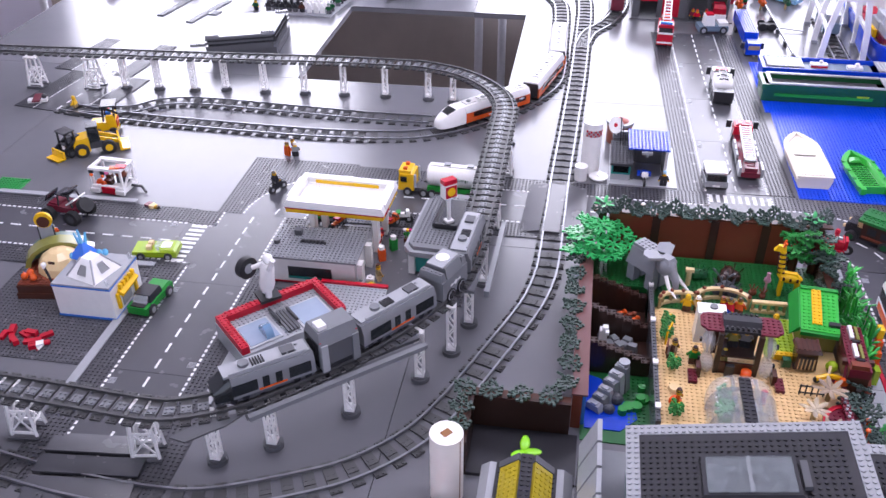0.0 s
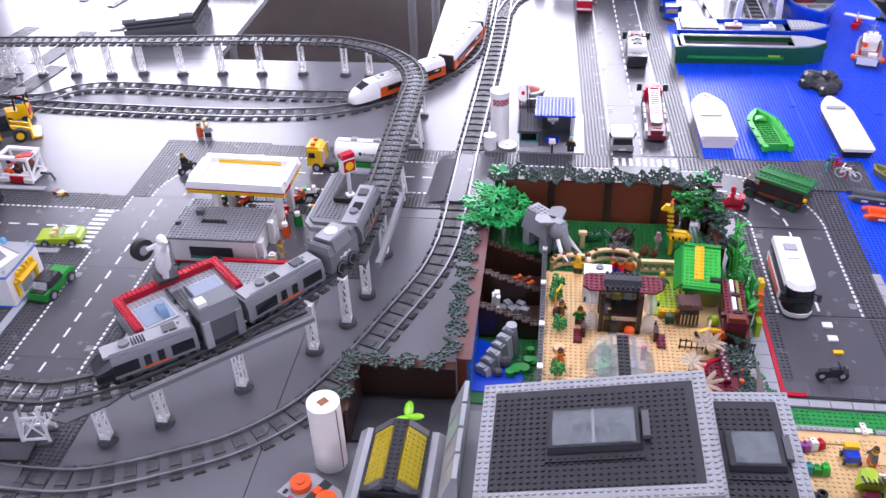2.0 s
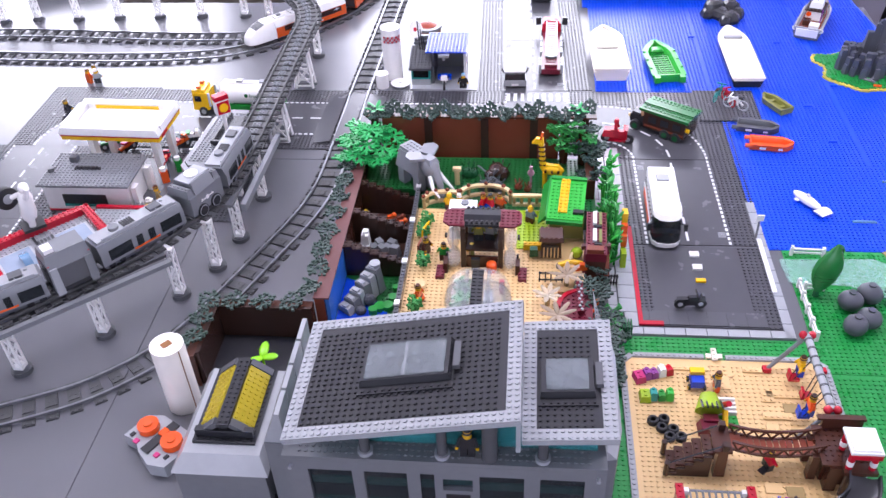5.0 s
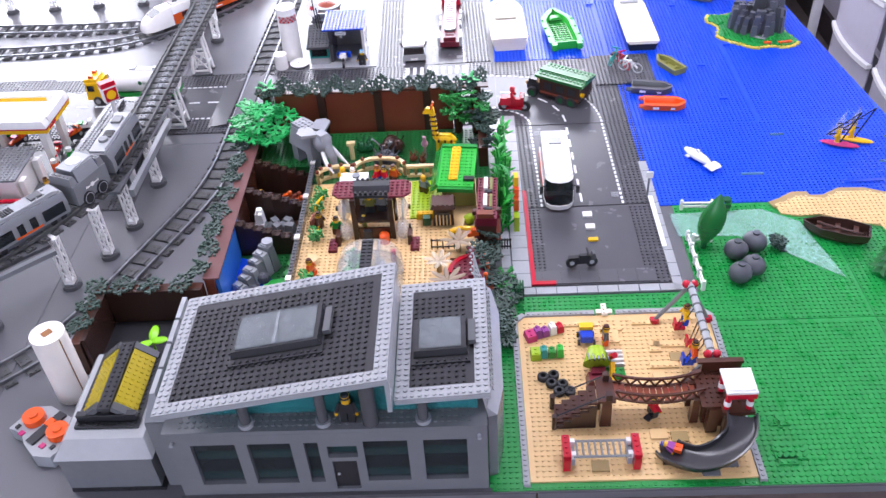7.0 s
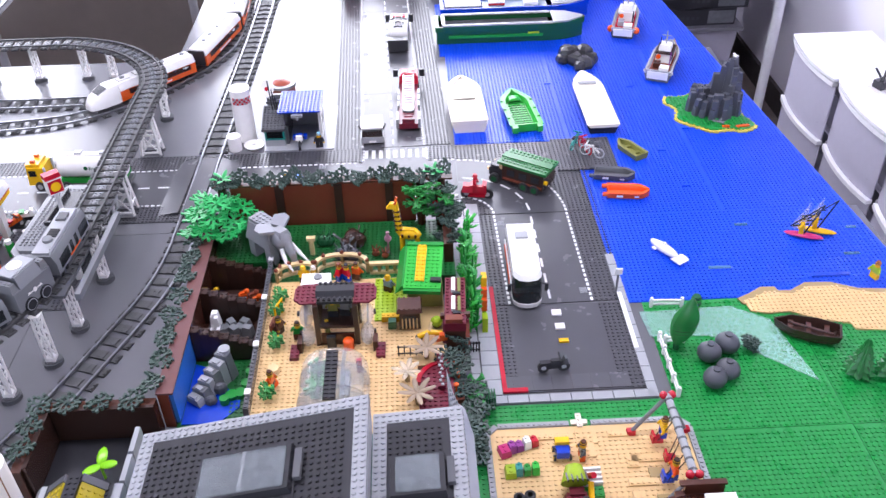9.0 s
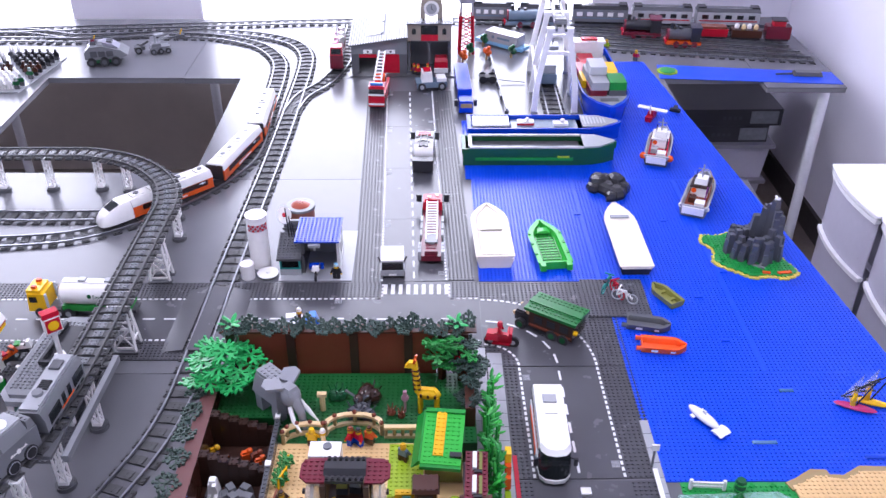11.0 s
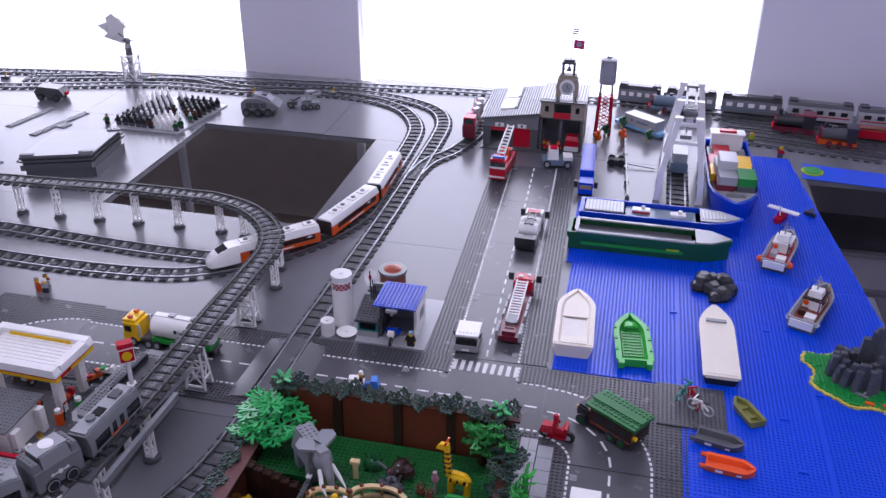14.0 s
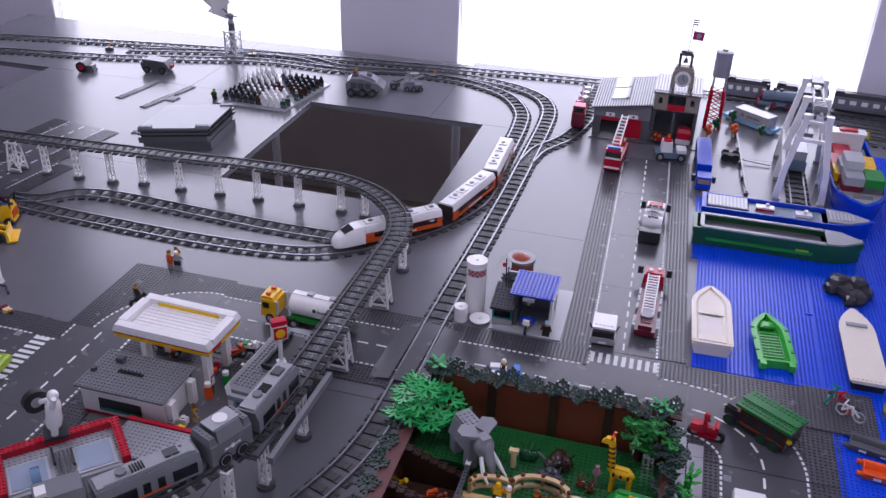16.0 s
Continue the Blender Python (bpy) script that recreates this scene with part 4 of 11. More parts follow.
for x, y, z in ((-0.176, -0.318, 0.1298), (0.204, -0.318, 0.1298)):
    pm = thing("wall_palm", "bright green palm leaves on the corner of the zoo wall", "plant", x, y, 20, z)
    part("stem", "darkgreen", pm, cyl(0, 0, 0, 0.003, 0.008, 7))
    for k in range(6):
        part("frond", "leaf_bright", pm, turned(ball(0.012, 0, 0, 0.0125, 0.0042, 0.0012, 8, 4), rz=60 * k, ry=-14, at=(0, 0, 0.008)))
for i, (x, y, h, n, sp) in enumerate(((0.178, -0.345, 0.125, 14, 0.024), (0.212, -0.35, 0.12, 14, 0.024))):
    p = thing("jungle_tree", "brown trunk with layered bright green leaves", "tree", x, y)
    part("trunk", "brown", p, cyl(0, 0, 0.0036, 0.008, h - 0.01, 8))
    part("fruit", "red", p, ball(-0.008, -0.01, h - 0.025, 0.006))
    for k in range(n):
        a = k * 2.4
        shared("leaf", LEAF[k % 3] if i == 0 or k % 2 == 0 else LEAFS[k % 3], p, pose(sp * 0.7 * math.cos(a), sp * 0.7 * math.sin(a), h - 0.05 + 0.055 * k / n, rnd.uniform(-25, 25), rnd.uniform(-25, 25), rnd.uniform(0, 360)))
ivy = thing("east_hedge", "dark green leafy hedge on a brown zoo wall", "hedge", 0, 0)
part("wall", "brown", ivy, cbox(0.214, -0.465, 0.0002, 0.230, -0.345, 0.082))
part("wall", "brown", ivy, cbox(0.214, -0.76, 0.0002, 0.226, -0.68, 0.03))
for k in range(46):
    y = -0.35 - 0.0104 * k
    if 10 < k < 29 or k > 42 or (k > 28 and k % 2):
        continue
    shared("leaf", (LEAFD if k < 22 else LEAFT)[k % 3], ivy, pose((0.226 if k < 22 else 0.218) + rnd.uniform(-0.014, 0.012), y if k < 22 else -0.70 + 0.8 * (y + 0.70), (0.085 if k < 22 else 0.046) + rnd.uniform(-0.02, 0.016), rnd.uniform(-30, 30), rnd.uniform(-30, 30), rnd.uniform(0, 360)))
terr = thing("shop_terrace", "narrow dark red studded terrace with white and olive strips", "terrace", 0.2245, -0.616, -3)
part("base", "brown", terr, box(0, 0, 0.0002, 0.031, 0.110, 0.0698), label="brown lower wall", soft=False)
part("deck", "darkred", terr, box(0, 0, 0.070, 0.033, 0.112, 0.0152), studs(-0.016, -0.056, 4, 14, 0.0852, n=6), soft=False)
for q in (0.034, -0.012):
    part("rail", "white", terr, box(-0.003, q, 0.0854, 0.006, 0.032, 0.006))
    part("strip", "olive", terr, box(0.006, q - 0.001, 0.0854, 0.0045, 0.034, 0.005), label="olive yellow strip")
    part("clip", "black", terr, box(0.002, q - 0.02, 0.0854, 0.012, 0.006, 0.004))
part("end_block", "reddish", terr, box(-0.002, -0.049, 0.0854, 0.026, 0.012, 0.008))
bam = thing("bamboo_plants", "tall bright green bamboo leaves beside the wall", "plant", 0.2565, -0.515)
for k in range(40):
    x, y, h = rnd.uniform(-0.011, 0.008), -0.09 + 0.0052 * k, rnd.uniform(0.06, 0.118)
    part("stalk", "green" if k % 2 else "brightgreen", bam, stick((x, y, 0.0002), (x + rnd.uniform(-0.006, 0.006), y + rnd.uniform(-0.01, 0.01), h), 0.0018, 5), *[turned(ball(0.008, 0, 0, 0.0105, 0.0032, 0.0016, 6, 4), rz=75 * j + 20 * k, ry=-35, at=(x, y, h * (0.2 + 0.15 * j))) for j in range(6)])
toucan = thing("signpost_bird", "stack of yellow, orange and lime bricks shaped like a bird", "sign", 0.2735, -0.578)
for z, c, dy, sz in ((0.0052, "lime", -0.022, 0.03), (0.036, "orange", -0.004, 0.022), (0.0585, "brightorange", 0.004, 0.016), (0.075, "yellow", 0.012, 0.018)):
    part("brick", c, toucan, box(0, dy, z, 0.009, 0.016, sz - 0.0003))
part("post", "lime", toucan, box(0, -0.004, 0.0052, 0.006, 0.006, 0.0305))

# animals
ear = [(0.0, -0.003), (0.026, -0.004), (0.032, 0.006), (0.026, 0.022), (0.004, 0.024)]
ele = solid("elephant", "grey toy elephant with long white tusks", "animal", ["elephant_grey", "white"], (box(-0.008, 0, 0.036, 0.062, 0.04, 0.034, top=(0.82, 0.7)), 0), (box(-0.012, 0, 0.07, 0.04, 0.026, 0.0064), 0), (studs(-0.028, -0.012, 4, 3, 0.0764, n=7), 0),
            (ball(0.032, 0, 0.056, 0.019, 0.0155, 0.019), 0), (box(0.032, 0, 0.066, 0.026, 0.022, 0.0096, top=(0.7, 0.7)), 0), (stick((0.043, 0, 0.056), (0.056, 0, 0.036), 0.0088, 10, 0.0068), 0), (stick((0.055, 0, 0.038), (0.061, 0, 0.008), 0.0066, 10, 0.0042), 0),
            *[(turned(prism(ear, 0, 0.0052), rx=0, ry=-8, rz=120, at=(0.028, 0.008, 0.07)), 0)], *[(turned(prism([(a, -b) for a, b in ear[::-1]], 0, 0.0052), rx=0, ry=-8, rz=-120, at=(0.028, -0.008, 0.07)), 0)],
            *[(box(a, b, 0.0036, 0.0155, 0.0155, 0.034), 0) for a in (-0.027, 0.014) for b in (-0.0105, 0.0105)], (stick((-0.04, 0, 0.055), (-0.047, 0, 0.03), 0.002, 6), 0),
            *[(stick((0.042, 0.010 * s, 0.046), (0.056, 0.015 * s, 0.029), 0.0036, 7), 1) for s in (-1, 1)], *[(stick((0.056, 0.015 * s, 0.029), (0.074, 0.0165 * s, 0.02), 0.0035, 7, 0.0012), 1) for s in (-1, 1)], at=(-0.095, -0.374, 0), rz=-44)
ele.scale = (1.1, 1.1, 1.08)
gir = [(ball(0, 0, 0.042, 0.022, 0.010, 0.011), 0), (box(-0.002, 0, 0.048, 0.034, 0.012, 0.006, top=(0.7, 0.7)), 0), (stick((-0.018, 0, 0.045), (-0.023, 0, 0.1), 0.0064, 8, 0.0054), 0), (box(-0.029, 0, 0.098, 0.022, 0.0095, 0.011, top=(0.6, 0.9), shift=(0.003, 0)), 0)]
gir += [(cyl(a, b, 0.0036, 0.004, 0.036, 7), 0) for a in (-0.014, 0.014) for b in (-0.006, 0.006)] + [(stick((-0.024, 0.003 * s, 0.108), (-0.021, 0.006 * s, 0.118), 0.0024), 2) for s in (-1, 1)]
gir += [(box(-0.0188 - 0.0009 * k, 0, 0.052 + 0.0098 * k, 0.0125, 0.0118, 0.0028), 1) for k in range(5)] + [(box(-0.012 + 0.012 * k, 0.0, 0.04, 0.004, 0.0212, 0.006), 1) for k in range(3)]
solid("giraffe", "yellow and brown toy giraffe by the back wall", "animal", ["yellow", "brown", "orange"], *gir, at=(0.158, -0.375, 0), rz=-8)
solid("buffalo", "dark brown toy animal with curved horns", "animal", ["darkbrown", "grey"], (ball(0, 0, 0.022, 0.022, 0.014, 0.016), 0), (ball(0.02, -0.004, 0.024, 0.010), 0), (stick((0.02, 0.006, 0.03), (0.03, 0.018, 0.048), 0.0022), 1), (stick((0.02, -0.012, 0.03), (0.03, -0.022, 0.048), 0.0022), 1),
      *[(cyl(a, b, 0.0036, 0.0045, 0.012, 7), 0) for a in (-0.012, 0.012) for b in (-0.008, 0.008)], at=(0.050, -0.352, 0), rz=250)
bush = thing("bushes", "dark bushes, grey twigs and green leaves on the zoo grass", "bush", 0, 0)
for x, y, m, s in ((-0.004, -0.346, "darkgreen", 0.013), (0.006, -0.345, "darkgreen", 0.012), (0.06, -0.352, "darkbrown", 0.018), (0.034, -0.392, "rock_grey", 0.015), (0.056, -0.394, "rock_grey", 0.014), (0.045, -0.384, "darkgrey", 0.016), (0.095, -0.385, "reddish", 0.008), (0.112, -0.392, "reddish", 0.007), (-0.06, -0.40, "leaf", 0.008)):
    part("bush", m, bush, ball(x, y, 0.0036 + s * 0.7, s, s * 0.8, s * 0.9, 9, 6), *[stick((x, y, 0.01), (x + s * math.cos(k * 1.3), y + s * math.sin(k * 1.3), 0.012 + 1.5 * s), 0.0013, 5) for k in range(5)], soft=False)
solid("flamingo", "dusty pink toy bird standing on the grass", "animal", "dusty_pink", stick((0.118, -0.378, 0.0036), (0.118, -0.378, 0.03), 0.0022), ball(0.118, -0.378, 0.036, 0.007, 0.006, 0.007), box(0.118, -0.38, 0.04, 0.006, 0.006, 0.012))
solid("meerkat", "tan toy animal on a post", "animal", "tan", cyl(-0.022, -0.372, 0.0036, 0.005, 0.032, 8), box(-0.022, -0.372, 0.0356, 0.016, 0.009, 0.006))
# curved tan fence
fence = thing("zoo_fence", "curved tan fence with brown knobs round the lookout", "fence", 0, 0)
for cx, cy, r, a0, a1 in ((-0.036, -0.452, 0.042, 60, 180), (0.035, -0.432, 0.046, 0, 180), (0.035, -0.432, 0.046, 0, 0)):
    n = 9
    if a1 > a0:
        ang = np.radians(np.linspace(a0, a1, n))
        line = np.stack([cx + r * np.cos(ang), cy + r * 0.55 * np.sin(ang), 0 * ang], 1)
        d = np.gradient(line, axis=0)
        hd = np.arctan2(d[:, 1], d[:, 0])
        part("rail", "tan", fence, sweep(line + (0, 0, 0.024), hd, [(-0.004, 0), (0.004, 0), (0.004, 0.005), (-0.004, 0.005)]))
        part("rail", "tan", fence, sweep(line + (0, 0, 0.0036), hd, [(-0.003, 0), (0.003, 0), (0.003, 0.006), (-0.003, 0.006)]))
        for q in line[::2]:
            part("post", "darktan", fence, cyl(q[0], q[1], 0.0036, 0.0032, 0.021, 7))
            part("knob", "reddish", fence, ball(q[0], q[1], 0.031, 0.004, n=8, m=5))
part("rail", "tan", fence, cbox(0.085, -0.442, 0.024, 0.146, -0.434, 0.029), cbox(0.085, -0.441, 0.0036, 0.146, -0.435, 0.0096))
for k in range(5):
    part("post", "darktan", fence, cyl(0.088 + 0.0138 * k, -0.438, 0.0036, 0.003, 0.021, 7))
for x, y, c, h in ((0.032, -0.452, "red", "reddish"), (0.045, -0.455, "red", "black"), (0.062, -0.452, "orange", "brown"), (-0.03, -0.455, "yellow", "yellow"), (-0.012, -0.457, "tan", "white"), (0.118, -0.49, "sandblue", "skin"), (-0.06, -0.585, "brown", "darkbrown"), (-0.028, -0.60, "green", "darkbrown"), (-0.06, -0.708, "orange", "brown"), (0.02, -0.6, "olive", "yellow")):
    figure(x, y, rnd.uniform(0, 360), c, rnd.choice(("black", "blue", "brown", "grey")), "skin", h, z=0.0054, group="zoo visitors", label="toy figure visiting the zoo")
# the tower shelter and the glass tunnel
tow = thing("lookout_tower", "dark red lookout shelter with dark brown posts and round windows", "shelter", 0.041, -0.634, -1, RZ)
for a in (-0.030, 0.030):
    for b in (-0.024, 0.024):
        part("post", "darkbrown", tow, box(a, b, 0.0002, 0.0078, 0.0078, 0.0795))
for s in (-1, 1):
    part("roof_end", "darkred", tow, prism([(0.0274 * s, -0.0225 * s), (0.052 * s, -0.0225 * s), (0.0625 * s, -0.012 * s), (0.0625 * s, 0.012 * s), (0.052 * s, 0.0225 * s), (0.0274 * s, 0.0225 * s)], 0.0798, 0.0032), studs(0.045 * s - 0.016, -0.02, 4, 5, 0.083, n=6), label="dark red studded roof end", soft=False)
part("ridge", "black", tow, box(0, 0, 0.0798, 0.0535, 0.045, 0.005), side([(-0.013, 0.0848), (0.013, 0.0848), (0.008, 0.0925), (-0.006, 0.0925)], 0.058, "y"), label="black sloping ridge", soft=False)
for q in (-0.018, 0.018):
    for k in range(7):
        part("ridge_bar", "black", tow, box(-0.024 + 0.008 * k, q, 0.085, 0.0045, 0.006, 0.003), cyl(-0.024 + 0.008 * k, q, 0.088, 0.0024, 0.0016, 6), soft=False)
part("platform", "darkbrown", tow, box(0, 0, 0.034, 0.0515, 0.052, 0.0032))
part("counter", "brown", tow, box(0, -0.024, 0.0002, 0.051, 0.004, 0.022))
part("back_glass", "glass_thin", tow, box(0, 0.0265, 0.0385, 0.0515, 0.0015, 0.04), label="clear back pane")
part("inner_rail", "lightgrey", tow, box(0, 0.018, 0.0374, 0.05, 0.003, 0.012))
part("orange_barrel", "brightorange", tow, cyl(0.016, -0.034, 0.0002, 0.0085, 0.015, 12), ball(0.016, -0.034, 0.0152, 0.0085, 0.0085, 0.004, 12, 6), label="orange round container at the foot")
part("inner_prop", "black", tow, box(-0.01, -0.031, 0.0002, 0.014, 0.008, 0.022))
for s in (-1, 1):
    bub = part("bubble_window", "glass_bubble", tow, ball(0.046 * s, -0.014, 0.053, 0.011, 0.018, 0.0195, 18, 12), label="clear round bubble window")
    part("rim", "lightgrey", bub, loft([[(0.0475 * s, -0.012 + r * math.cos(a), 0.053 + r * math.sin(a)) for a in np.linspace(0, 2 * math.pi, 20, endpoint=False)] for r in (0.0180, 0.0196)]))
    part("bolt", "black", bub, box(0.0585 * s, -0.012, 0.051, 0.0035, 0.006, 0.006))
    lower = part("lower_bubble", "glass_bubble", tow, ball(0.0455 * s, -0.022, 0.018, 0.011, 0.018, 0.0178, 18, 12), label="clear rounded lower window")
    part("bolt", "black", lower, box(0.0575 * s, -0.02, 0.0165, 0.003, 0.005, 0.008))
    part("step_plate", "darkred", tow, box(0.066 * s, -0.045, 0.0002, 0.014, 0.03, 0.0064), studs(0.066 * s - 0.008, -0.058, 2, 3, 0.0066, n=6))
    part("base_block", "brown", tow, box(0.058 * s, -0.034, 0.0002, 0.007, 0.02, 0.02))
wb_ = part("white_block", "white", tow, box(-0.037, 0.060, 0.0002, 0.046, 0.030, 0.062), label="smooth white block behind the shelter", soft=False)
part("cap", "grey", wb_, cyl(-0.034, 0.064, 0.0624, 0.0065, 0.003, 12))
figure(0.034, -0.634, 90, "olive", "black", "skin", "yellow", z=RZ + 0.0375, group="lookout visitors", label="toy figure on the lookout platform").name = "lookout_figure"
figure(0.053, -0.632, 80, "grey", "black", "skin", "grey", z=RZ + 0.0375, group="lookout visitors", label="grey toy figure on the lookout platform").name = "lookout_figure"

dome = thing("glass_tunnel", "clear rounded glass canopy with a dark studded spine", "tunnel", 0.039, -0.772, 0, RZ)
DL, DW, DH = 0.071, 0.0515, 0.052


def canopy_ring(y, w, h, n=24):
    """Upright section of the rounded canopy at y."""
    q = (1 - min(1, abs(y) / DL) ** 7) ** 0.5
    q = max(q, 0.02)
    return [(w * q ** 0.8 * math.copysign(abs(math.cos(a)) ** 0.75, math.cos(a)), y, 0.0003 + h * q * math.sin(a) ** 0.75) for a in np.linspace(0, math.pi, n)]


ys = DL * np.sin(np.linspace(-1.57, 1.57, 21))
part("shell", "glass_clear", dome, loft([canopy_ring(y, DW, DH) for y in ys]), label="clear moulded shell")
for y in (-0.026, 0.022):
    part("rib", "glass_pane", dome, loft([canopy_ring(y - 0.0012, 1.012 * DW, 1.012 * DH), canopy_ring(y + 0.0012, 1.012 * DW, 1.012 * DH)]))
part("spine", "black", dome, box(0, -0.006, DH + 0.0009, 0.0175, 0.096, 0.0026), soft=False, label="dark studded spine")
for k in range(12):
    for q in (-0.0048, 0.0048):
        part("grille_bar", "black", dome, box(q, -0.05 + 0.008 * k, DH + 0.0036, 0.0062, 0.0048, 0.0018), soft=False)
# pale strips stand in for the reflection streaks on the shell
for s in (-1, 1):
    part("highlight_strip", "glass_pane", dome, beam((0.017 * s, -0.05, DH * 0.985), (0.017 * s, 0.045, DH * 0.985), 0.006, 0.0016), label="pale clear strip standing in for a streak of reflected light")
part("floor", "tan", dome, box(0, 0, 0.0002, 0.078, 0.11, 0.0022))
part("inner_planter", "green", dome, box(-0.024, 0.022, 0.0026, 0.02, 0.05, 0.022), label="green planter inside")
shared("leaf", LEAF[0], dome, pose(-0.022, 0.03, 0.028, 15, 0, 40))
shared("leaf", LEAF[1], dome, pose(-0.026, 0.0, 0.026, -15, 10, 80))
part("inner_seat", "lightgrey", dome, box(0.016, 0.01, 0.0026, 0.014, 0.05, 0.018))
part("inner_flag", "red", dome, box(0.036, 0.048, 0.0026, 0.008, 0.006, 0.026))
# green roofed kiosk and hut
kio = thing("zoo_shop", "small shop with a bright green studded roof striped yellow", "shop", 0.181, -0.500)
part("wall", "olive", kio, box(0, 0, 0.0056, 0.058, 0.072, 0.048), label="olive yellow walls")
part("roof", "brightgreen", kio, turned(box(0, 0, 0, 0.062, 0.1, 0.0064), rx=11, rz=-6, at=(0, 0, 0.062)), turned(studs(-0.029, -0.048, 7, 12, 0.0064, n=6), rx=11, rz=-6, at=(0, 0, 0.062)), label="bright green studded roof", soft=False)
part("stripe", "yellow", kio, turned(box(-0.005, 0.004, 0.0066, 0.0155, 0.08, 0.003), rx=11, rz=-6, at=(0, 0, 0.062)), turned(studs(-0.013, -0.036, 2, 10, 0.0096, n=6), rx=11, rz=-6, at=(0, 0, 0.062)), soft=False)
part("back_trim", "green", kio, turned(box(0, 0.046, 0.0066, 0.062, 0.007, 0.004), rx=11, rz=-6, at=(0, 0, 0.062)), label="darker green back trim")
# darker green paints the shading on the roof's left slope
part("side_slope", "green", kio, turned(side([(-0.046, -0.014), (-0.0315, -0.002), (-0.0315, 0.0064), (-0.034, 0.0064)], 0.094), rx=11, rz=-6, at=(0, 0, 0.062)), label="side slope in darker green for the shading on the roof's left", soft=False)
part("roof_block", "black", kio, turned(box(0.022, -0.034, 0.0066, 0.018, 0.008, 0.006), rx=11, rz=-6, at=(0, 0, 0.062)))
part("front_trim", "green", kio, turned(box(0, -0.0525, -0.004, 0.062, 0.005, 0.0085), rx=11, rz=-6, at=(0, 0, 0.062)))
hut = thing("food_hut", "dark brown wooden hut with a barred front", "hut", 0.154, -0.576)
part("body", "darkbrown", hut, box(0, 0, 0.0064, 0.036, 0.03, 0.036, top=(0.9, 0.9)))
part("roof", "brown", hut, box(0, 0, 0.0426, 0.042, 0.036, 0.006, top=(0.9, 0.85)))
for k in range(5):
    part("roof_slat", "brown", hut, box(-0.016 + 0.008 * k, 0, 0.0488, 0.0035, 0.03, 0.002))
part("hatch", "black", hut, box(0, -0.0152, 0.012, 0.022, 0.002, 0.022))
part("bar", "tan", hut, *[cyl(-0.012 + 0.006 * k, -0.0165, 0.008, 0.0011, 0.022, 6) for k in range(5)])
for x, y, r, m in ((0.176, -0.698, 0.031, "palm_tan"), (0.160, -0.790, 0.033, "palm_tan"), (0.146, -0.745, 0.026, "palm_clear")):
    pl = thing("dry_palm", "pale tan dry palm fronds on a short trunk", "plant", x, y, 7 * x * 1000 % 40, RZ)
    part("trunk", "darktan", pl, cyl(0, 0, 0.0002, 0.004, 0.02, 7))
    for k in range(8):
        e = r * (0.9 + 0.12 * math.sin(k * 2.3))
        part("frond", m, pl, turned(ball(e * 0.5, 0, 0, e * 0.5, 0.0042, 0.0012, 10, 4), rz=45 * k + 10, ry=-16 + 9 * (k % 2), at=(0, 0, 0.021)))
for x, y, c in ((0.205, -0.625, "orange"),):
    solid("zoo_prop", "small coloured toy part beside the hut", "toy", c, box(x, y, 0.0112, 0.022, 0.007, 0.007, rz=12), box(x, y, 0.0182, 0.008, 0.008, 0.006))
for x, y, c in ((-0.062, -0.671, "tan"), (-0.062, -0.70, "brightorange")):
    solid("basket", "round tan basket or orange ball beside the path", "basket", c, cyl(x, y, 0.0054, 0.011, 0.006, 14, 0.009))
for k, (x, y) in enumerate(((-0.066, -0.505), (-0.062, -0.62), (-0.064, -0.73), (-0.07, -0.54))):
    pp = thing("path_plant", "small green plant with yellow flowers beside the path", "plant", x, y)
    part("stem", "darkgreen", pp, stick((0, 0, 0.0056), (0, 0, 0.03), 0.002))
    for j in range(3):
        shared("leaf", LEAF[j], pp, pose(0, 0, 0.014 + 0.008 * j, 10 * j, 0, 50 * j))
    part("flower", "yellow", pp, ball(0.006, 0.01, 0.026, 0.004, n=7, m=4))
    pp.scale = (0.66, 0.66, 0.9)

for x0, x1 in ((0.133, 0.174), (0.240, 0.262)):
    rf_ = thing("zoo_railing", "low black railing with upright bars", "railing", x0, -0.652, 0, 0.0056)
    L = x1 - x0
    for z in (0.004, 0.018):
        part("rail", "black", rf_, box(L / 2, 0, z, L, 0.002, 0.002))
    for k in range(5):
        part("bar", "black", rf_, box(0.002 + (L - 0.004) * k / 4, 0, 0, 0.002, 0.0018, 0.022))
for x, y, r, c, tr in ((-0.752, -0.262, 20, "green", "orange"), (-0.715, -0.272, 70, "brightorange", "red"), (-0.616, -0.322, 95, "red", "brightorange"), (-0.606, -0.258, 60, "orange", "red"), (-0.59, -0.232, 10, "white", "green")):
    FORECOURT.append((x, y, r, c, tr))

pbn = thing("path_bench", "small brown bench with a tall back by the zoo path", "bench", -0.058, -0.628, 80, RZ)
part("seat", "brown", pbn, box(0, 0, 0.008, 0.024, 0.012, 0.003))
part("backrest", "reddish", pbn, box(0, 0.006, 0.0112, 0.024, 0.003, 0.014))
for a in (-0.009, 0.009):
    part("leg", "brown", pbn, box(a, 0, 0.0002, 0.003, 0.010, 0.0076))
gfr = thing("gold_frame", "yellow toy frame of thin bars beside the path", "frame", -0.060, -0.590, 70, RZ)
for a in (-0.012, 0.0, 0.012):
    part("upright", "yellow", gfr, stick((a, 0, 0.0002), (a + 0.004, 0, 0.026), 0.0018))
part("top_bar", "yellow", gfr, stick((-0.010, 0, 0.026), (0.018, 0, 0.026), 0.0018))
part("seat", "darktan", gfr, box(0.002, 0.004, 0.006, 0.022, 0.010, 0.003))
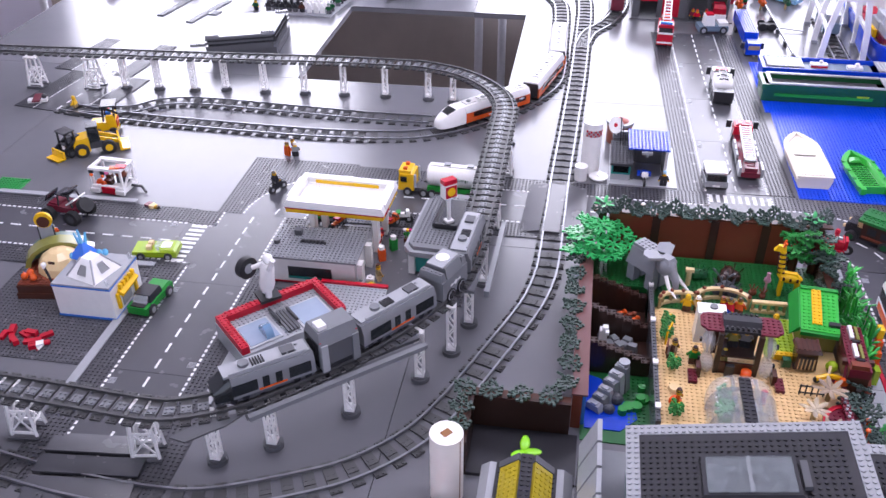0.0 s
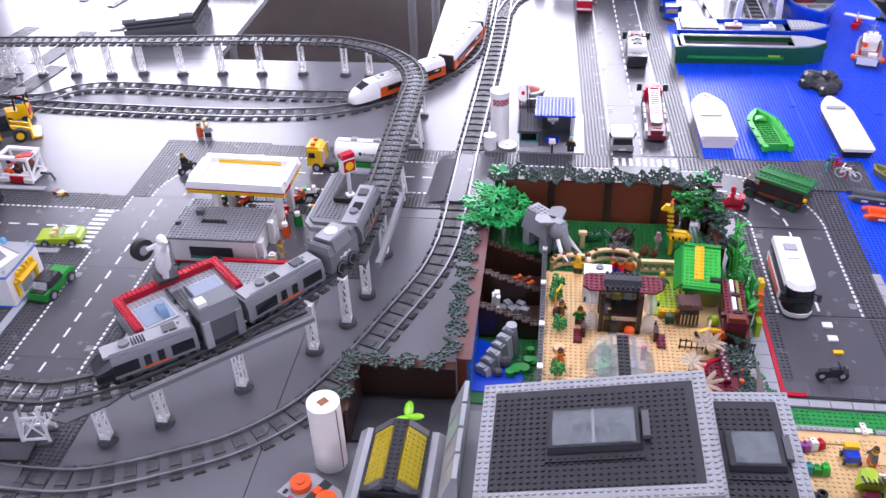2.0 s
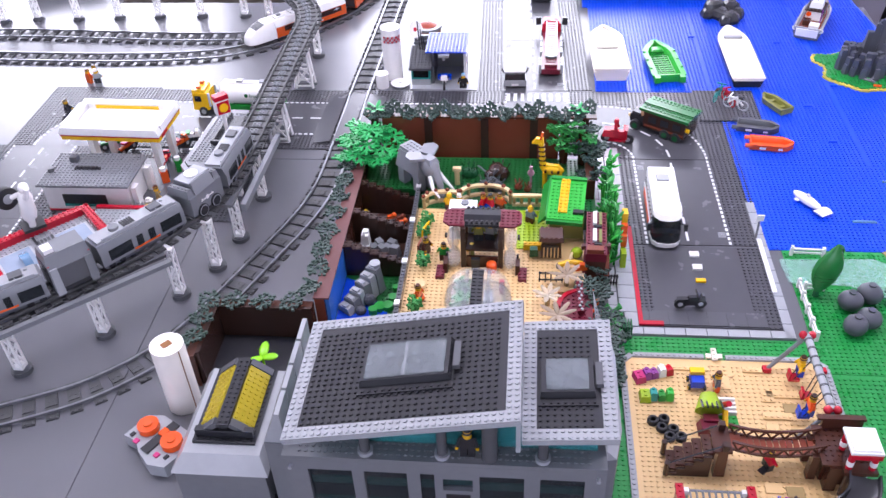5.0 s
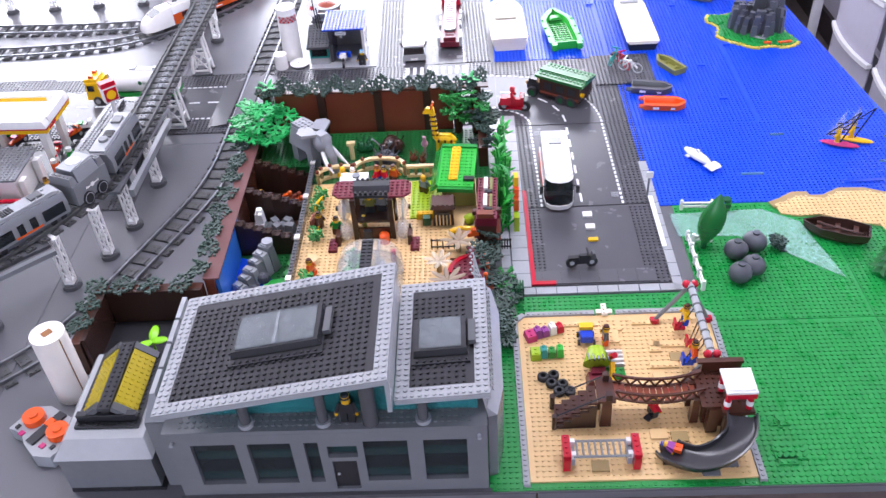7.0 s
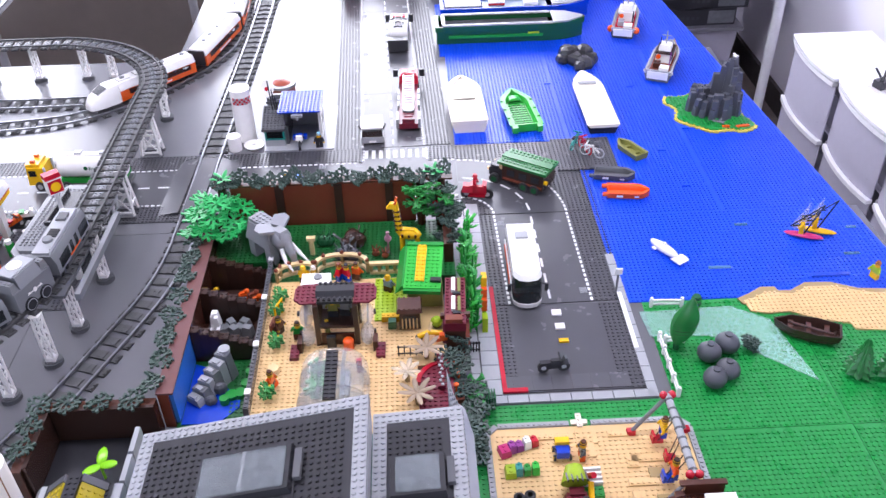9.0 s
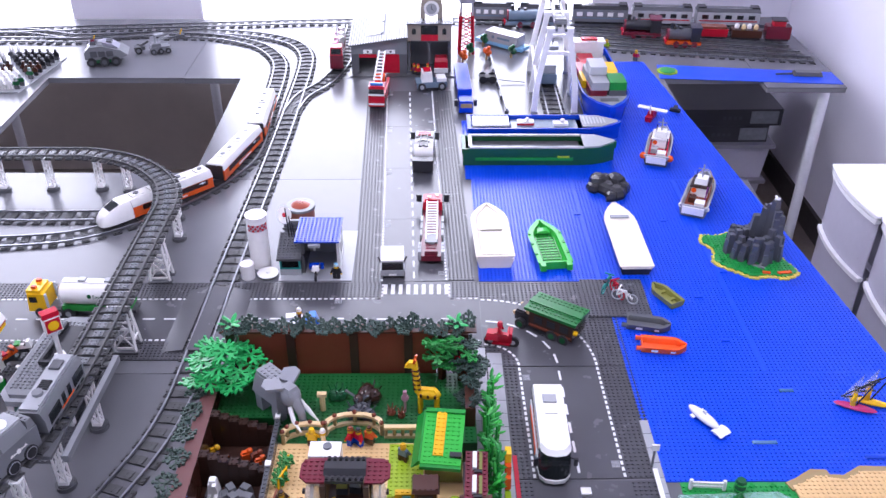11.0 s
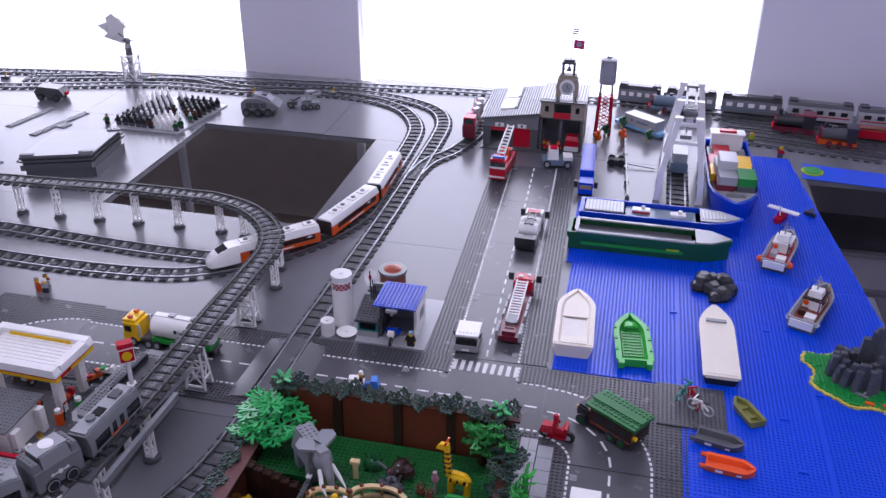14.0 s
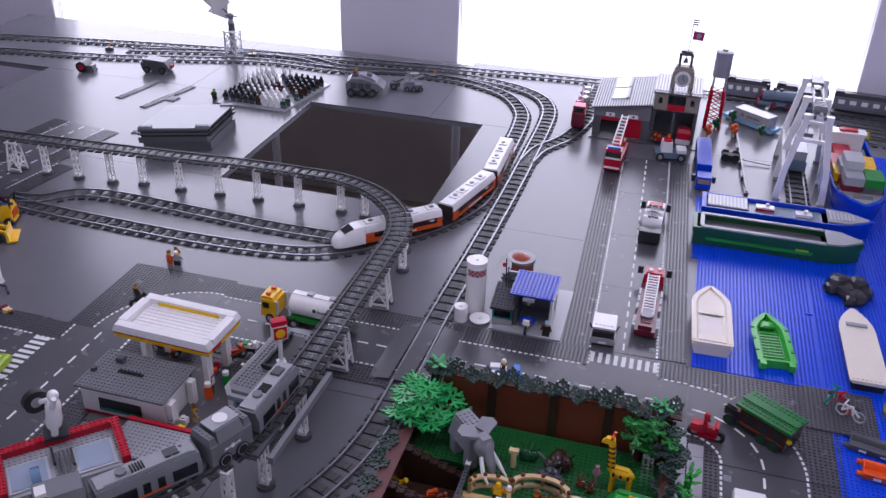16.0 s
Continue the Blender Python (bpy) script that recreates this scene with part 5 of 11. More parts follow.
yst = thing("lime_stall", "yellow counter and dark bin on the lime floor", "stall", 0.122, -0.612, 0, RZ + 0.003)
part("counter", "yellow", yst, box(0, 0, 0.0002, 0.030, 0.010, 0.011), studs(-0.016, -0.004, 4, 1, 0.0112, n=6))
part("bin", "darkgreen", yst, box(0.002, -0.016, 0.0002, 0.014, 0.012, 0.014, top=(0.9, 0.9)))
lmb = thing("lime_bush", "round lime green bush in the olive corner", "bush", 0.194, -0.628, 0, RZ)
part("crown", "lime", lmb, ball(0, 0, 0.010, 0.010, 0.009, 0.0098, 9, 6), soft=False)
part("pot", "olive", lmb, cyl(0, 0, 0.0002, 0.006, 0.004, 10))

# toy vehicle, dark beams and a beaded chain beside the palms
yt = thing("yellow_scooter_toy", "yellow toy scooter with tan handles lying by the palms", "toy", 0.186, -0.615, 8, 0.0056)
part("body", "yellow", yt, stick((-0.02, 0, 0.008), (0.0, 0.002, 0.013), 0.0045, 8), stick((0.0, 0.002, 0.013), (0.022, 0, 0.008), 0.0045, 8))
part("handle", "tan", yt, stick((0, 0.002, 0.016), (0.004, 0.012, 0.024), 0.0025, 7))
part("wheel", "rubber", yt, cyl(-0.018, 0, 0.006, 0.006, 0.004, 12, axis="y"))
part("wheel", "rubber", yt, cyl(0.02, 0, 0.006, 0.006, 0.004, 12, axis="y"))
jb = thing("dark_red_frame", "jumble of dark red and brown beams below the terrace", "frame", 0.226, -0.612, 0, 0.0002)
for a, b, c in (((-0.03, 0.0, 0.0035), (0.022, 0.004, 0.04), "darkred"), ((-0.022, 0.012, 0.04), (0.026, 0.008, 0.045), "brown"), ((0.006, -0.016, 0.004), (0.008, 0.012, 0.044), "darkbrown"), ((-0.016, -0.012, 0.0035), (-0.014, 0.008, 0.036), "darkred"), ((0.02, -0.02, 0.004), (0.02, 0.012, 0.036), "reddish")):
    part("beam", c, jb, beam(a, b, 0.008, 0.008))
ch = thing("beaded_chain", "pale grey beaded strip on the dark red floor", "chain", 0.200, -0.695, 0, 0.011)
for k in range(9):
    part("link", "darkred", ch, box(0, -0.036 + 0.008 * k, 0.0018, 0.011, 0.0066, 0.006))
    part("bead", "lightgrey", ch, cyl(0.0015 * (-1) ** k, -0.036 + 0.008 * k, 0.008, 0.0024, 0.002, 8))
for x, y in ((0.219, -0.722), (0.222, -0.748), (0.217, -0.770)):
    solid("hedge_flower", "small orange flower in the low dark hedge", "flower", "orange", ball(x, y, 0.056, 0.0042, 0.0042, 0.003, 8, 5), stick((x, y, 0.03), (x, y, 0.055), 0.0012), group="hedge flowers")
jt = thing("fern_stump", "orange and brown stump with green fern leaves", "plant", 0.222, -0.765, 0, 0.0002)
part("stump", "reddish", jt, box(0, 0, 0.0002, 0.014, 0.034, 0.036))
part("fruit", "brightorange", jt, cyl(0, 0.006, 0.0364, 0.004, 0.004, 9))
for k in range(6):
    shared("leaf", LEAF[k % 3], jt, pose(0.014 + 0.006 * (k % 3), -0.03 + 0.012 * k, 0.018 + 0.004 * (k % 2), 25, -20, 60 * k))

# the inner ground of the zoo stands one storey above the pens, and all on it with it


def raised(ob, up=0.04):
    """Lift a thing and draw it towards the south, where the ground was laid out lower."""
    k = 1 - up / 0.985
    x, y, z = ob.location
    ob.location = (0.10 + (x - 0.10) * k, -1.70 + (y + 1.70) * k, z * k + up)
    ob.scale = [v * k for v in ob.scale]


UPPER = ("elephant giraffe buffalo bushes flamingo meerkat zoo_fence toy_figure zoo_shop food_hut zoo_prop basket path_plant zoo_railing "
         "yellow_scooter_toy dark_red_frame beaded_chain").split()
for ob in list(bpy.data.objects):
    if ob.parent is None and ob.name.split(".")[0] in UPPER and not (ob.name.startswith("zoo_railing") and ob.location.x > 0.235):
        raised(ob)

# ---- the grey museum in the foreground ----
mus = thing("museum_building", "grey toy museum with two sloping dark studded roofs", "building", 0.0175, -1.02)
W, D, H1 = 0.385, 0.165, 0.122
fy = -0.096
wins = [(-0.1365, 0.054), (-0.069, 0.052), (0.0705, 0.053), (0.142, 0.052)]
holes = [(a - w / 2, a + w / 2, 0.027, 0.105) for a, w in wins] + [(-0.027, -0.010, 0.027, 0.105), (0.0, 0.036, 0.075, 0.097), (0.003, 0.033, 0.012, 0.068)]


def holed(x0, x1, z0, z1, y0, y1, gaps):
    """A wall from y0 to y1 with rectangular openings (x0, x1, z0, z1), closed all round."""
    xs = sorted({x0, x1} | {v for g in gaps for v in g[:2]})
    zs = sorted({z0, z1} | {v for g in gaps for v in g[2:]})
    full = lambda i, k: 0 <= i < len(xs) - 1 and 0 <= k < len(zs) - 1 and not any(g[0] <= xs[i] < g[1] and g[2] <= zs[k] < g[3] for g in gaps)
    n = len(zs)
    v = np.array([(x, y, z) for y in (y0, y1) for x in xs for z in zs])
    at = lambda d, i, k: d * len(xs) * n + i * n + k
    f = []
    for i in range(len(xs) - 1):
        for k in range(n - 1):
            if not full(i, k):
                continue
            q = [(i, k), (i + 1, k), (i + 1, k + 1), (i, k + 1)]
            f.append(tuple(at(0, *p) for p in q))
            f.append(tuple(at(1, *p) for p in q[::-1]))
            for m, (di, dk) in enumerate(((0, -1), (1, 0), (0, 1), (-1, 0))):
                if not full(i + di, k + dk):
                    p, r = q[m], q[(m + 1) % 4]
                    f.append((at(0, *r), at(0, *p), at(1, *p), at(1, *r)))
    return (v, f)


part("front_wall", "grey", mus, holed(-W / 2, W / 2, 0.0, H1, fy, fy + 0.014, holes), soft=False, label="grey front wall with square windows")
part("side_wall", "grey", mus, cbox(-W / 2, fy + 0.0142, 0, -W / 2 + 0.014, D / 2, H1), cbox(W / 2 - 0.014, fy + 0.0142, 0, W / 2, D / 2, H1), cbox(-W / 2 + 0.0142, D / 2 - 0.014, 0, W / 2 - 0.0142, D / 2, H1), soft=False)
part("base_course", "darkgrey", mus, cbox(-W / 2 - 0.004, fy - 0.006, 0, W / 2 + 0.004, fy - 0.0002, 0.006), soft=False)
part("terrace", "grey", mus, cbox(-W / 2, fy, H1 + 0.0002, W / 2, D / 2, H1 + 0.0066), studs(-0.176, fy + 0.005, 44, 3, H1 + 0.0066, n=6), soft=False)
part("inner_floor", "darkgrey", mus, cbox(-0.178, fy + 0.015, 0.0, 0.178, 0.068, 0.004), soft=False)
for x0, x1, z0, z1 in holes[:6]:
    wn_ = part("window", "glass_window", mus, cbox(x0, fy + 0.006, z0, x1, fy + 0.0085, z1), soft=False)
    part("frame", "dim_teal", wn_, cbox(x0, fy + 0.009, z0, x1, fy + 0.012, z0 + 0.011), cbox(x0, fy + 0.009, (z0 + z1) / 2 + 0.001, x1, fy + 0.012, (z0 + z1) / 2 + 0.013), soft=False, label="aqua green shelves behind the glass")
dr = part("door", "black", mus, cbox(0.003, fy + 0.004, 0.006, 0.033, fy + 0.008, 0.068), soft=False, label="black door")
part("knob", "silver", dr, ball(0.008, fy + 0.002, 0.04, 0.002))
for s in (-1, 1):
    part("lamp_stud", "lightgrey", mus, cyl(s * 0.183, fy - 0.003, 0.112, 0.0025, 0.006, 8, axis="y"))
part("upper_glass", "glass_aqua", mus, cbox(-0.165, -0.069, H1 + 0.0068, 0.182, -0.066, 0.2045), soft=False, label="aqua tinted upper glazing")
part("upper_core", "dim_teal", mus, cbox(-0.160, -0.060, H1 + 0.0068, 0.178, 0.04, 0.2), soft=False)
for x, h in ((-0.092, 0.092), (0.0, 0.108), (0.056, 0.118), (0.118, 0.076)):
    part("column", "darkgrey", mus, cyl(x, fy + 0.011, H1 + 0.0066, 0.0065 if x != 0.056 else 0.010, h, 12))
    part("column_ring", "lightgrey", mus, cyl(x, fy + 0.011, H1 + 0.0066, 0.0095, 0.006, 12))
figure(0.0475, -1.103, -90, "black", "black", "skin", "black", z=H1 + 0.0083, label="dark toy figure on the museum terrace").scale = (1.15, 1.15, 1.3)


def roof(name, wx, wy, ang, at, border, label):
    r = part(name, "lightgrey", mus, *[turned(s, ry=-ang, at=at) for s in (box(0, 0, 0, wx, wy, 0.0052), box(0, wy / 2 - border / 2, 0.0054, wx, border, 0.0028), box(0, -wy / 2 + border / 2, 0.0054, wx, border, 0.0028),
             box(wx / 2 - border / 2, 0, 0.0054, border, wy - 2 * border - 0.0004, 0.0028), box(-wx / 2 + border / 2, 0, 0.0054, border, wy - 2 * border - 0.0004, 0.0028),
             studs(-wx / 2, -wy / 2, int(wx / ST), int(wy / ST), 0.0082, skip=lambda x, y: abs(x) < wx / 2 - border and abs(y) < wy / 2 - border))], soft=False, label=label)
    ix, iy = wx - 2 * border - 0.0006, wy - 2 * border - 0.0006
    part("roof_field", "black", r, *[turned(s, ry=-ang, at=at) for s in (box(0, 0, 0.0054, ix, iy, 0.0024), studs(-ix / 2, -iy / 2, int(ix / ST), int(iy / ST), 0.0078))], soft=False, label="dark grey studded roof field")
    return r


def skylight(r, wx, wy, ang, at, off, panes):
    T = lambda s: turned(s, ry=-ang, at=at)
    ox, oy = off
    part("skylight_base", "black", r, T(box(ox, oy - 0.004, 0.0080, wx + 0.016, wy + 0.022, 0.0032)), T(studs(ox - wx / 2 - 0.006, oy - wy / 2 - 0.0145, int((wx + 0.014) / ST), 1, 0.0112)), soft=False)
    part("skylight_frame", "black", r, T(box(ox, oy, 0.0114, wx + 0.012, wy + 0.010, 0.0085, top=(0.95, 0.92))), soft=False)
    for k in range(panes):
        part("pane", "glass_pane", r, T(box(ox - wx / 2 + wx / panes * (k + 0.5), oy, 0.0204, wx / panes - 0.002, wy, 0.002)), label="clear textured roof pane", soft=False)
        part("pane_backing", "darkgrey", r, T(box(ox - wx / 2 + wx / panes * (k + 0.5), oy, 0.0200, wx / panes - 0.004, wy - 0.002, 0.0002)), soft=False)
    if panes > 1:
        part("divider", "glass_clear", r, T(box(ox, oy, 0.0206, 0.0035, wy, 0.0024)), label="clear pale divider", soft=False)
    part("vent", "darkgrey", r, T(box(ox + wx / 2 + 0.011, oy + 0.004, 0.0114, 0.008, wy * 0.75, 0.006)), soft=False)


A1, P1 = 10.6, (-0.020 - 0.0175, -1.070 + 1.02, 0.2325)
r1 = roof("big_roof", 0.264, 0.184, A1, P1, 0.0158, "pale grey studded roof rim")
skylight(r1, 0.094, 0.051, A1, P1, (0.002, 0.001), 2)
A2, P2 = 4.5, (0.1625 - 0.0175, -1.054 + 1.02, 0.209)
r2 = roof("small_roof", 0.104, 0.184, A2, P2, 0.0158, "pale grey studded rim of the lower roof")
skylight(r2, 0.050, 0.046, A2, P2, (-0.001, -0.008), 1)
part("roof_wall", "lightgrey", mus, cbox(0.0865, -0.138, 0.208, 0.0915, 0.042, 0.256), soft=False)
wo = [(0.194, -0.075), (0.205, -0.072), (0.214, -0.03), (0.214, 0.10), (0.205, 0.148), (0.194, 0.150)]
part("wing_wall", "grey", mus, prism(wo, 0, 0.118), soft=False)
part("wing_panel", "lightgrey", mus, (np.array([(x, y, 0.1182) for x, y in wo] + [(x - 0.012, y, 0.19 if x < 0.2 else 0.132) for x, y in wo]), prism(wo, 0, 1)[1]), label="sloping pale grey wing", soft=False)
part("wing_studs", "lightgrey", mus, turned(studs(0.0, -0.088, 7, 22, 0.0, n=6), ry=71, at=(0.1835, 0.036, 0.187)), soft=False)
for k in range(4):
    part("left_slope", "lightgrey", mus, side([(-0.026, 0), (0.0, 0), (0.0, 0.052), (-0.006, 0.052)], 0.038), label="stepped pale grey slope brick").matrix_local = pose(-W / 2 - 0.0005, -0.055 + 0.042 * k, H1 + 0.002)
part("left_wall", "grey", mus, cbox(-W / 2 - 0.026, -0.076, 0, -W / 2 - 0.0005, 0.092, H1 + 0.0018), soft=False)

ann = thing("museum_annex", "low grey annex with a pitched transparent yellow roof", "building", -0.268, -1.003)
AH = 0.014
part("wall", "grey", ann, box(0, -0.018, 0, 0.118, 0.160, 0.05 + AH), soft=False)
part("base_course", "black", ann, box(0.003, -0.018, 0.0, 0.122, 0.164, 0.006), soft=False)
part("slope", "lightgrey", ann, box(0, -0.014, 0.0502 + AH, 0.126, 0.172, 0.018, top=(0.8, 0.84), shift=(0, 0.006)), soft=False, label="pale grey sloped tiles")
part("roof_bed", "black", ann, box(0, -0.001, 0.0684 + AH, 0.082, 0.128, 0.004), studs(-0.040, -0.064, 10, 16, 0.0724 + AH, n=6), soft=False)
for s in (-1, 1):
    part("roof_pane", "glass_yellow", ann, turned(box(0, 0, 0, 0.031, 0.092, 0.006), ry=s * 40, at=(s * 0.0195, 0.002, 0.0805 + AH)), turned(studs(-0.016, -0.046, 4, 11, 0.006, n=6), ry=s * 40, at=(s * 0.0195, 0.002, 0.0805 + AH)), soft=False, label="transparent yellow studded roof slope")
for s in (-1, 1):
    for q in (-0.050, 0.054):
        part("gable_edge", "darkgrey", ann, turned(box(0, 0, 0, 0.034, 0.011, 0.0075), ry=s * 40, at=(s * 0.0195, q, 0.0802 + AH)), soft=False)
part("ridge", "black", ann, box(0, 0.002, 0.0725 + AH, 0.010, 0.112, 0.018), box(0, 0.002, 0.0907 + AH, 0.0165, 0.116, 0.005), studs(-0.008, -0.054, 2, 14, 0.0957 + AH, n=6), box(0, -0.053, 0.0726 + AH, 0.076, 0.008, 0.012), soft=False)

tube = thing("paper_tube", "tall white paper tube with a cardboard core", "tube", -0.380, -0.934, 20)
part("roll", "paper", tube, cyl(0, 0, 0, 0.0235, 0.122, 28))
part("core", "cardboard", tube, turned(box(0, 0, 0.1222, 0.014, 0.011, 0.0006), rz=30))
part("seam", "cardboard", tube, box(0.0155, -0.0178, 0.002, 0.0016, 0.0004, 0.118, rz=41))
rc = thing("remote_control", "grey train remote control with orange dials", "remote control", -0.390, -1.022, -31)
rc.scale = (1.25, 1.25, 1.1)
part("body", "lightgrey", rc, prism([(-0.036, -0.014), (-0.018, -0.012), (-0.004, -0.02), (0.018, -0.026), (0.036, -0.018), (0.038, 0.018), (0.02, 0.03), (-0.02, 0.03), (-0.036, 0.02)][::1], 0.0005, 0.02))
part("centre_strip", "black", rc, box(0.002, 0.006, 0.0206, 0.011, 0.046, 0.003))
for s in (-1, 1):
    d = part("dial", "brightorange", rc, cyl(s * 0.0195, 0.008, 0.0206, 0.012, 0.009, 18))
    part("dial_cap", "orange", d, cyl(s * 0.0195, 0.008, 0.0297, 0.005, 0.002, 12))
    part("button", "magenta", rc, box(s * 0.017, -0.012, 0.0206, 0.006, 0.006, 0.002))
    part("switch", "black", rc, box(s * 0.028, -0.008, 0.0206, 0.004, 0.006, 0.002))
part("switch", "brightorange", rc, box(0.002, 0.012, 0.0237, 0.008, 0.010, 0.0035))

# ---- the fuel station ----
can = thing("fuel_canopy", "white fuel station canopy with yellow and red edging", "canopy", -0.694, -0.305, -2)
can.scale = (0.95, 0.96, 1)
CW, CD, CZ = 0.214, 0.122, 0.098
part("fascia", "yellow", can, box(0, 0, CZ - 0.0115, CW - 0.004, CD - 0.004, 0.008), soft=False, label="yellow fascia")
part("red_line", "red", can, box(0, 0, CZ - 0.0035, CW - 0.002, CD - 0.002, 0.0032), soft=False)
part("deck", "white", can, box(0, 0, CZ, CW, CD, 0.0032), soft=False)
for k in range(8):
    part("slat", "white", can, cbox(-CW / 2 + 0.022, -CD / 2 + 0.022 + 0.0105 * k, CZ + 0.0034, CW / 2 - 0.022, -CD / 2 + 0.0312 + 0.0105 * k, CZ + 0.0048), soft=False)
ring = []
for sx, sy, lx, ly in ((0, 1, CW, 0.02), (0, -1, CW, 0.02), (1, 0, 0.02, CD), (-1, 0, 0.02, CD)):
    ring.append(box(sx * (CW / 2 - 0.01), sy * (CD / 2 - 0.01), CZ + 0.0034, lx if sy else 0.02, 0.02 if sy else CD - 0.0404, 0.012, top=(0.95, 0.9) if sy else (0.9, 1)))
part("parapet", "white", can, *ring, soft=False)
part("inner_band", "yellow", can, box(0.0, CD / 2 - 0.0212, CZ + 0.0050, 0.14, 0.0016, 0.007), soft=False)
for x in (-0.055, 0.082):
    for y in (-0.035, 0.035):
        part("pillar", "white", can, box(x, y, 0.002, 0.012, 0.018, CZ - 0.0138), soft=False)
part("brand_bar", "red", can, turned(box(0, 0, 0, 0.03, 0.0008, 0.0045), rz=90, at=(CW / 2 - 0.0010, -0.03, CZ - 0.009)), label="red bars in place of lettering")
shop = thing("fuel_shop", "white fuel station shop with a grey studded roof", "shop", -0.712, -0.431)
part("wall", "white", shop, box(0, 0, 0.002, 0.165, 0.088, 0.0578), soft=False)
part("roof", "grey", shop, box(0, 0.004, 0.06, 0.178, 0.112, 0.0042), studs(-0.088, -0.052, 22, 14, 0.0642, n=6), soft=False)
part("window", "glass_dark", shop, box(-0.005, -0.0445, 0.016, 0.085, 0.0015, 0.024), soft=False)
part("window_sill", "teal", shop, box(-0.005, -0.0456, 0.014, 0.085, 0.002, 0.005))
part("stripe", "red", shop, box(0, -0.0452, 0.003, 0.164, 0.002, 0.0032))
part("vent_box", "darkgrey", shop, box(-0.045, 0.03, 0.0644, 0.014, 0.012, 0.012), cyl(-0.078, -0.005, 0.0644, 0.006, 0.008, 10))
part("air_unit", "black", shop, *[cyl(-0.028 + 0.0075 * k, 0.004, 0.0647, 0.003, 0.006, 8) for k in range(6)], box(-0.009, 0.004, 0.0644, 0.05, 0.007, 0.003))
part("side_pillar", "white", shop, box(0.0915, -0.03, 0.002, 0.01, 0.018, 0.05))
part("side_pillar", "white", shop, box(0.0915, 0.035, 0.002, 0.012, 0.014, 0.05))
stud_plate("forecourt", "dark grey studded forecourt plate", "plate_grey", -0.79, -0.500, 46, 30, keep=lambda x, y: y < 0.01 or y > 0.21 or x > 0.32, cat="pavement")
for k, (x, y, c) in enumerate(((-0.70, -0.36, "orange"), (-0.66, -0.355, "brightorange"), (-0.735, -0.355, "green"), (-0.60, -0.375, "brightorange"), (-0.585, -0.335, "green"))):
    pu = thing("fuel_pump", "small coloured fuel pump with a hose", "pump", x, y, 10 * k, 0.002, group="fuel pumps")
    part("body", c, pu, box(0, 0, 0, 0.014, 0.010, 0.026))
    part("top", "white", pu, cyl(0, 0, 0.0262, 0.006, 0.007, 10))
    part("hose", "black", pu, stick((0.008, 0, 0.006), (0.009, 0.006, 0.022), 0.0016))
flo = thing("flower_box", "green plants with white and yellow flowers in a tub", "plant", -0.555, -0.30, 0, 0.002)
part("tub", "brown", flo, box(0, 0, 0, 0.03, 0.012, 0.008))
for k in range(6):
    part("stem", "green", flo, stick((-0.012 + 0.005 * k, 0, 0.008), (-0.014 + 0.006 * k, 0.003, 0.024), 0.0014), ball(-0.014 + 0.006 * k, 0.003, 0.016, 0.004, n=6, m=4))
    part("flower", ("white", "yellow", "magenta")[k % 3], flo, cyl(-0.014 + 0.006 * k, 0.003, 0.024, 0.004, 0.003, 8))
for x, y, c in ((-0.605, -0.455, "white"), (-0.62, -0.468, "lightgrey"), (-0.598, -0.478, "yellow")):
    solid("grocery", "small white and yellow bricks beside the shop", "goods", c, box(x, y, 0.0038, 0.014, 0.012, 0.012), cyl(x, y, 0.0158, 0.004, 0.004, 8))
figure(-0.592, -0.44, 30, "darktan", "tan", "skin", "brown", z=0.002)
car = thing("car_wash", "rounded grey car wash roof over aqua walls", "building", -0.476, -0.312, -4)
car.scale = (1, 1, 1.2)
part("roof", "grey", car, prism([(-0.058, -0.09), (-0.045, -0.105), (0.04, -0.105), (0.055, -0.09), (0.06, 0.08), (0.04, 0.105), (-0.03, 0.105), (-0.058, 0.075)], 0.05, 0.0066), studs(-0.052, -0.092, 13, 23, 0.0566, skip=lambda x, y: -0.022 < x < 0.03 and -0.035 < y < 0.075, n=6), soft=False)
part("eave", "lightgrey", car, prism([(-0.066, -0.095), (-0.05, -0.113), (0.045, -0.113), (0.06, -0.095), (0.066, 0.085), (0.045, 0.113), (-0.035, 0.113), (-0.066, 0.08)], 0.041, 0.0088), soft=False, label="pale grey rounded eave")
part("well", "black", car, box(0.004, 0.02, 0.0568, 0.05, 0.108, 0.0032), box(0.004, -0.034, 0.06, 0.05, 0.005, 0.007), box(-0.022, 0.02, 0.06, 0.005, 0.112, 0.007), soft=False, label="dark recessed roof well")
part("wall", "teal", car, box(-0.03, 0, 0.0022, 0.05, 0.19, 0.0386), soft=False)
part("window", "glass_aqua", car, box(-0.0565, -0.02, 0.01, 0.002, 0.12, 0.024), soft=False)
part("pillar", "white", car, box(-0.05, -0.098, 0.0022, 0.012, 0.012, 0.0386))
part("pillar", "white", car, box(0.045, -0.1, 0.0022, 0.01, 0.01, 0.0386))
sign = thing("fuel_sign", "square red and white sign with a yellow disc on a pole", "sign", -0.474, -0.322, 40, 0.0708)
part("pole", "white", sign, box(0, 0, 0, 0.016, 0.016, 0.006), cyl(0, 0, 0.006, 0.0042, 0.052, 10))
bd = part("board", "white", sign, box(0, 0, 0.058, 0.027, 0.018, 0.03), soft=False)
part("cap", "red", bd, box(0, 0, 0.0882, 0.028, 0.0185, 0.009, top=(0.98, 0.9)), soft=False)
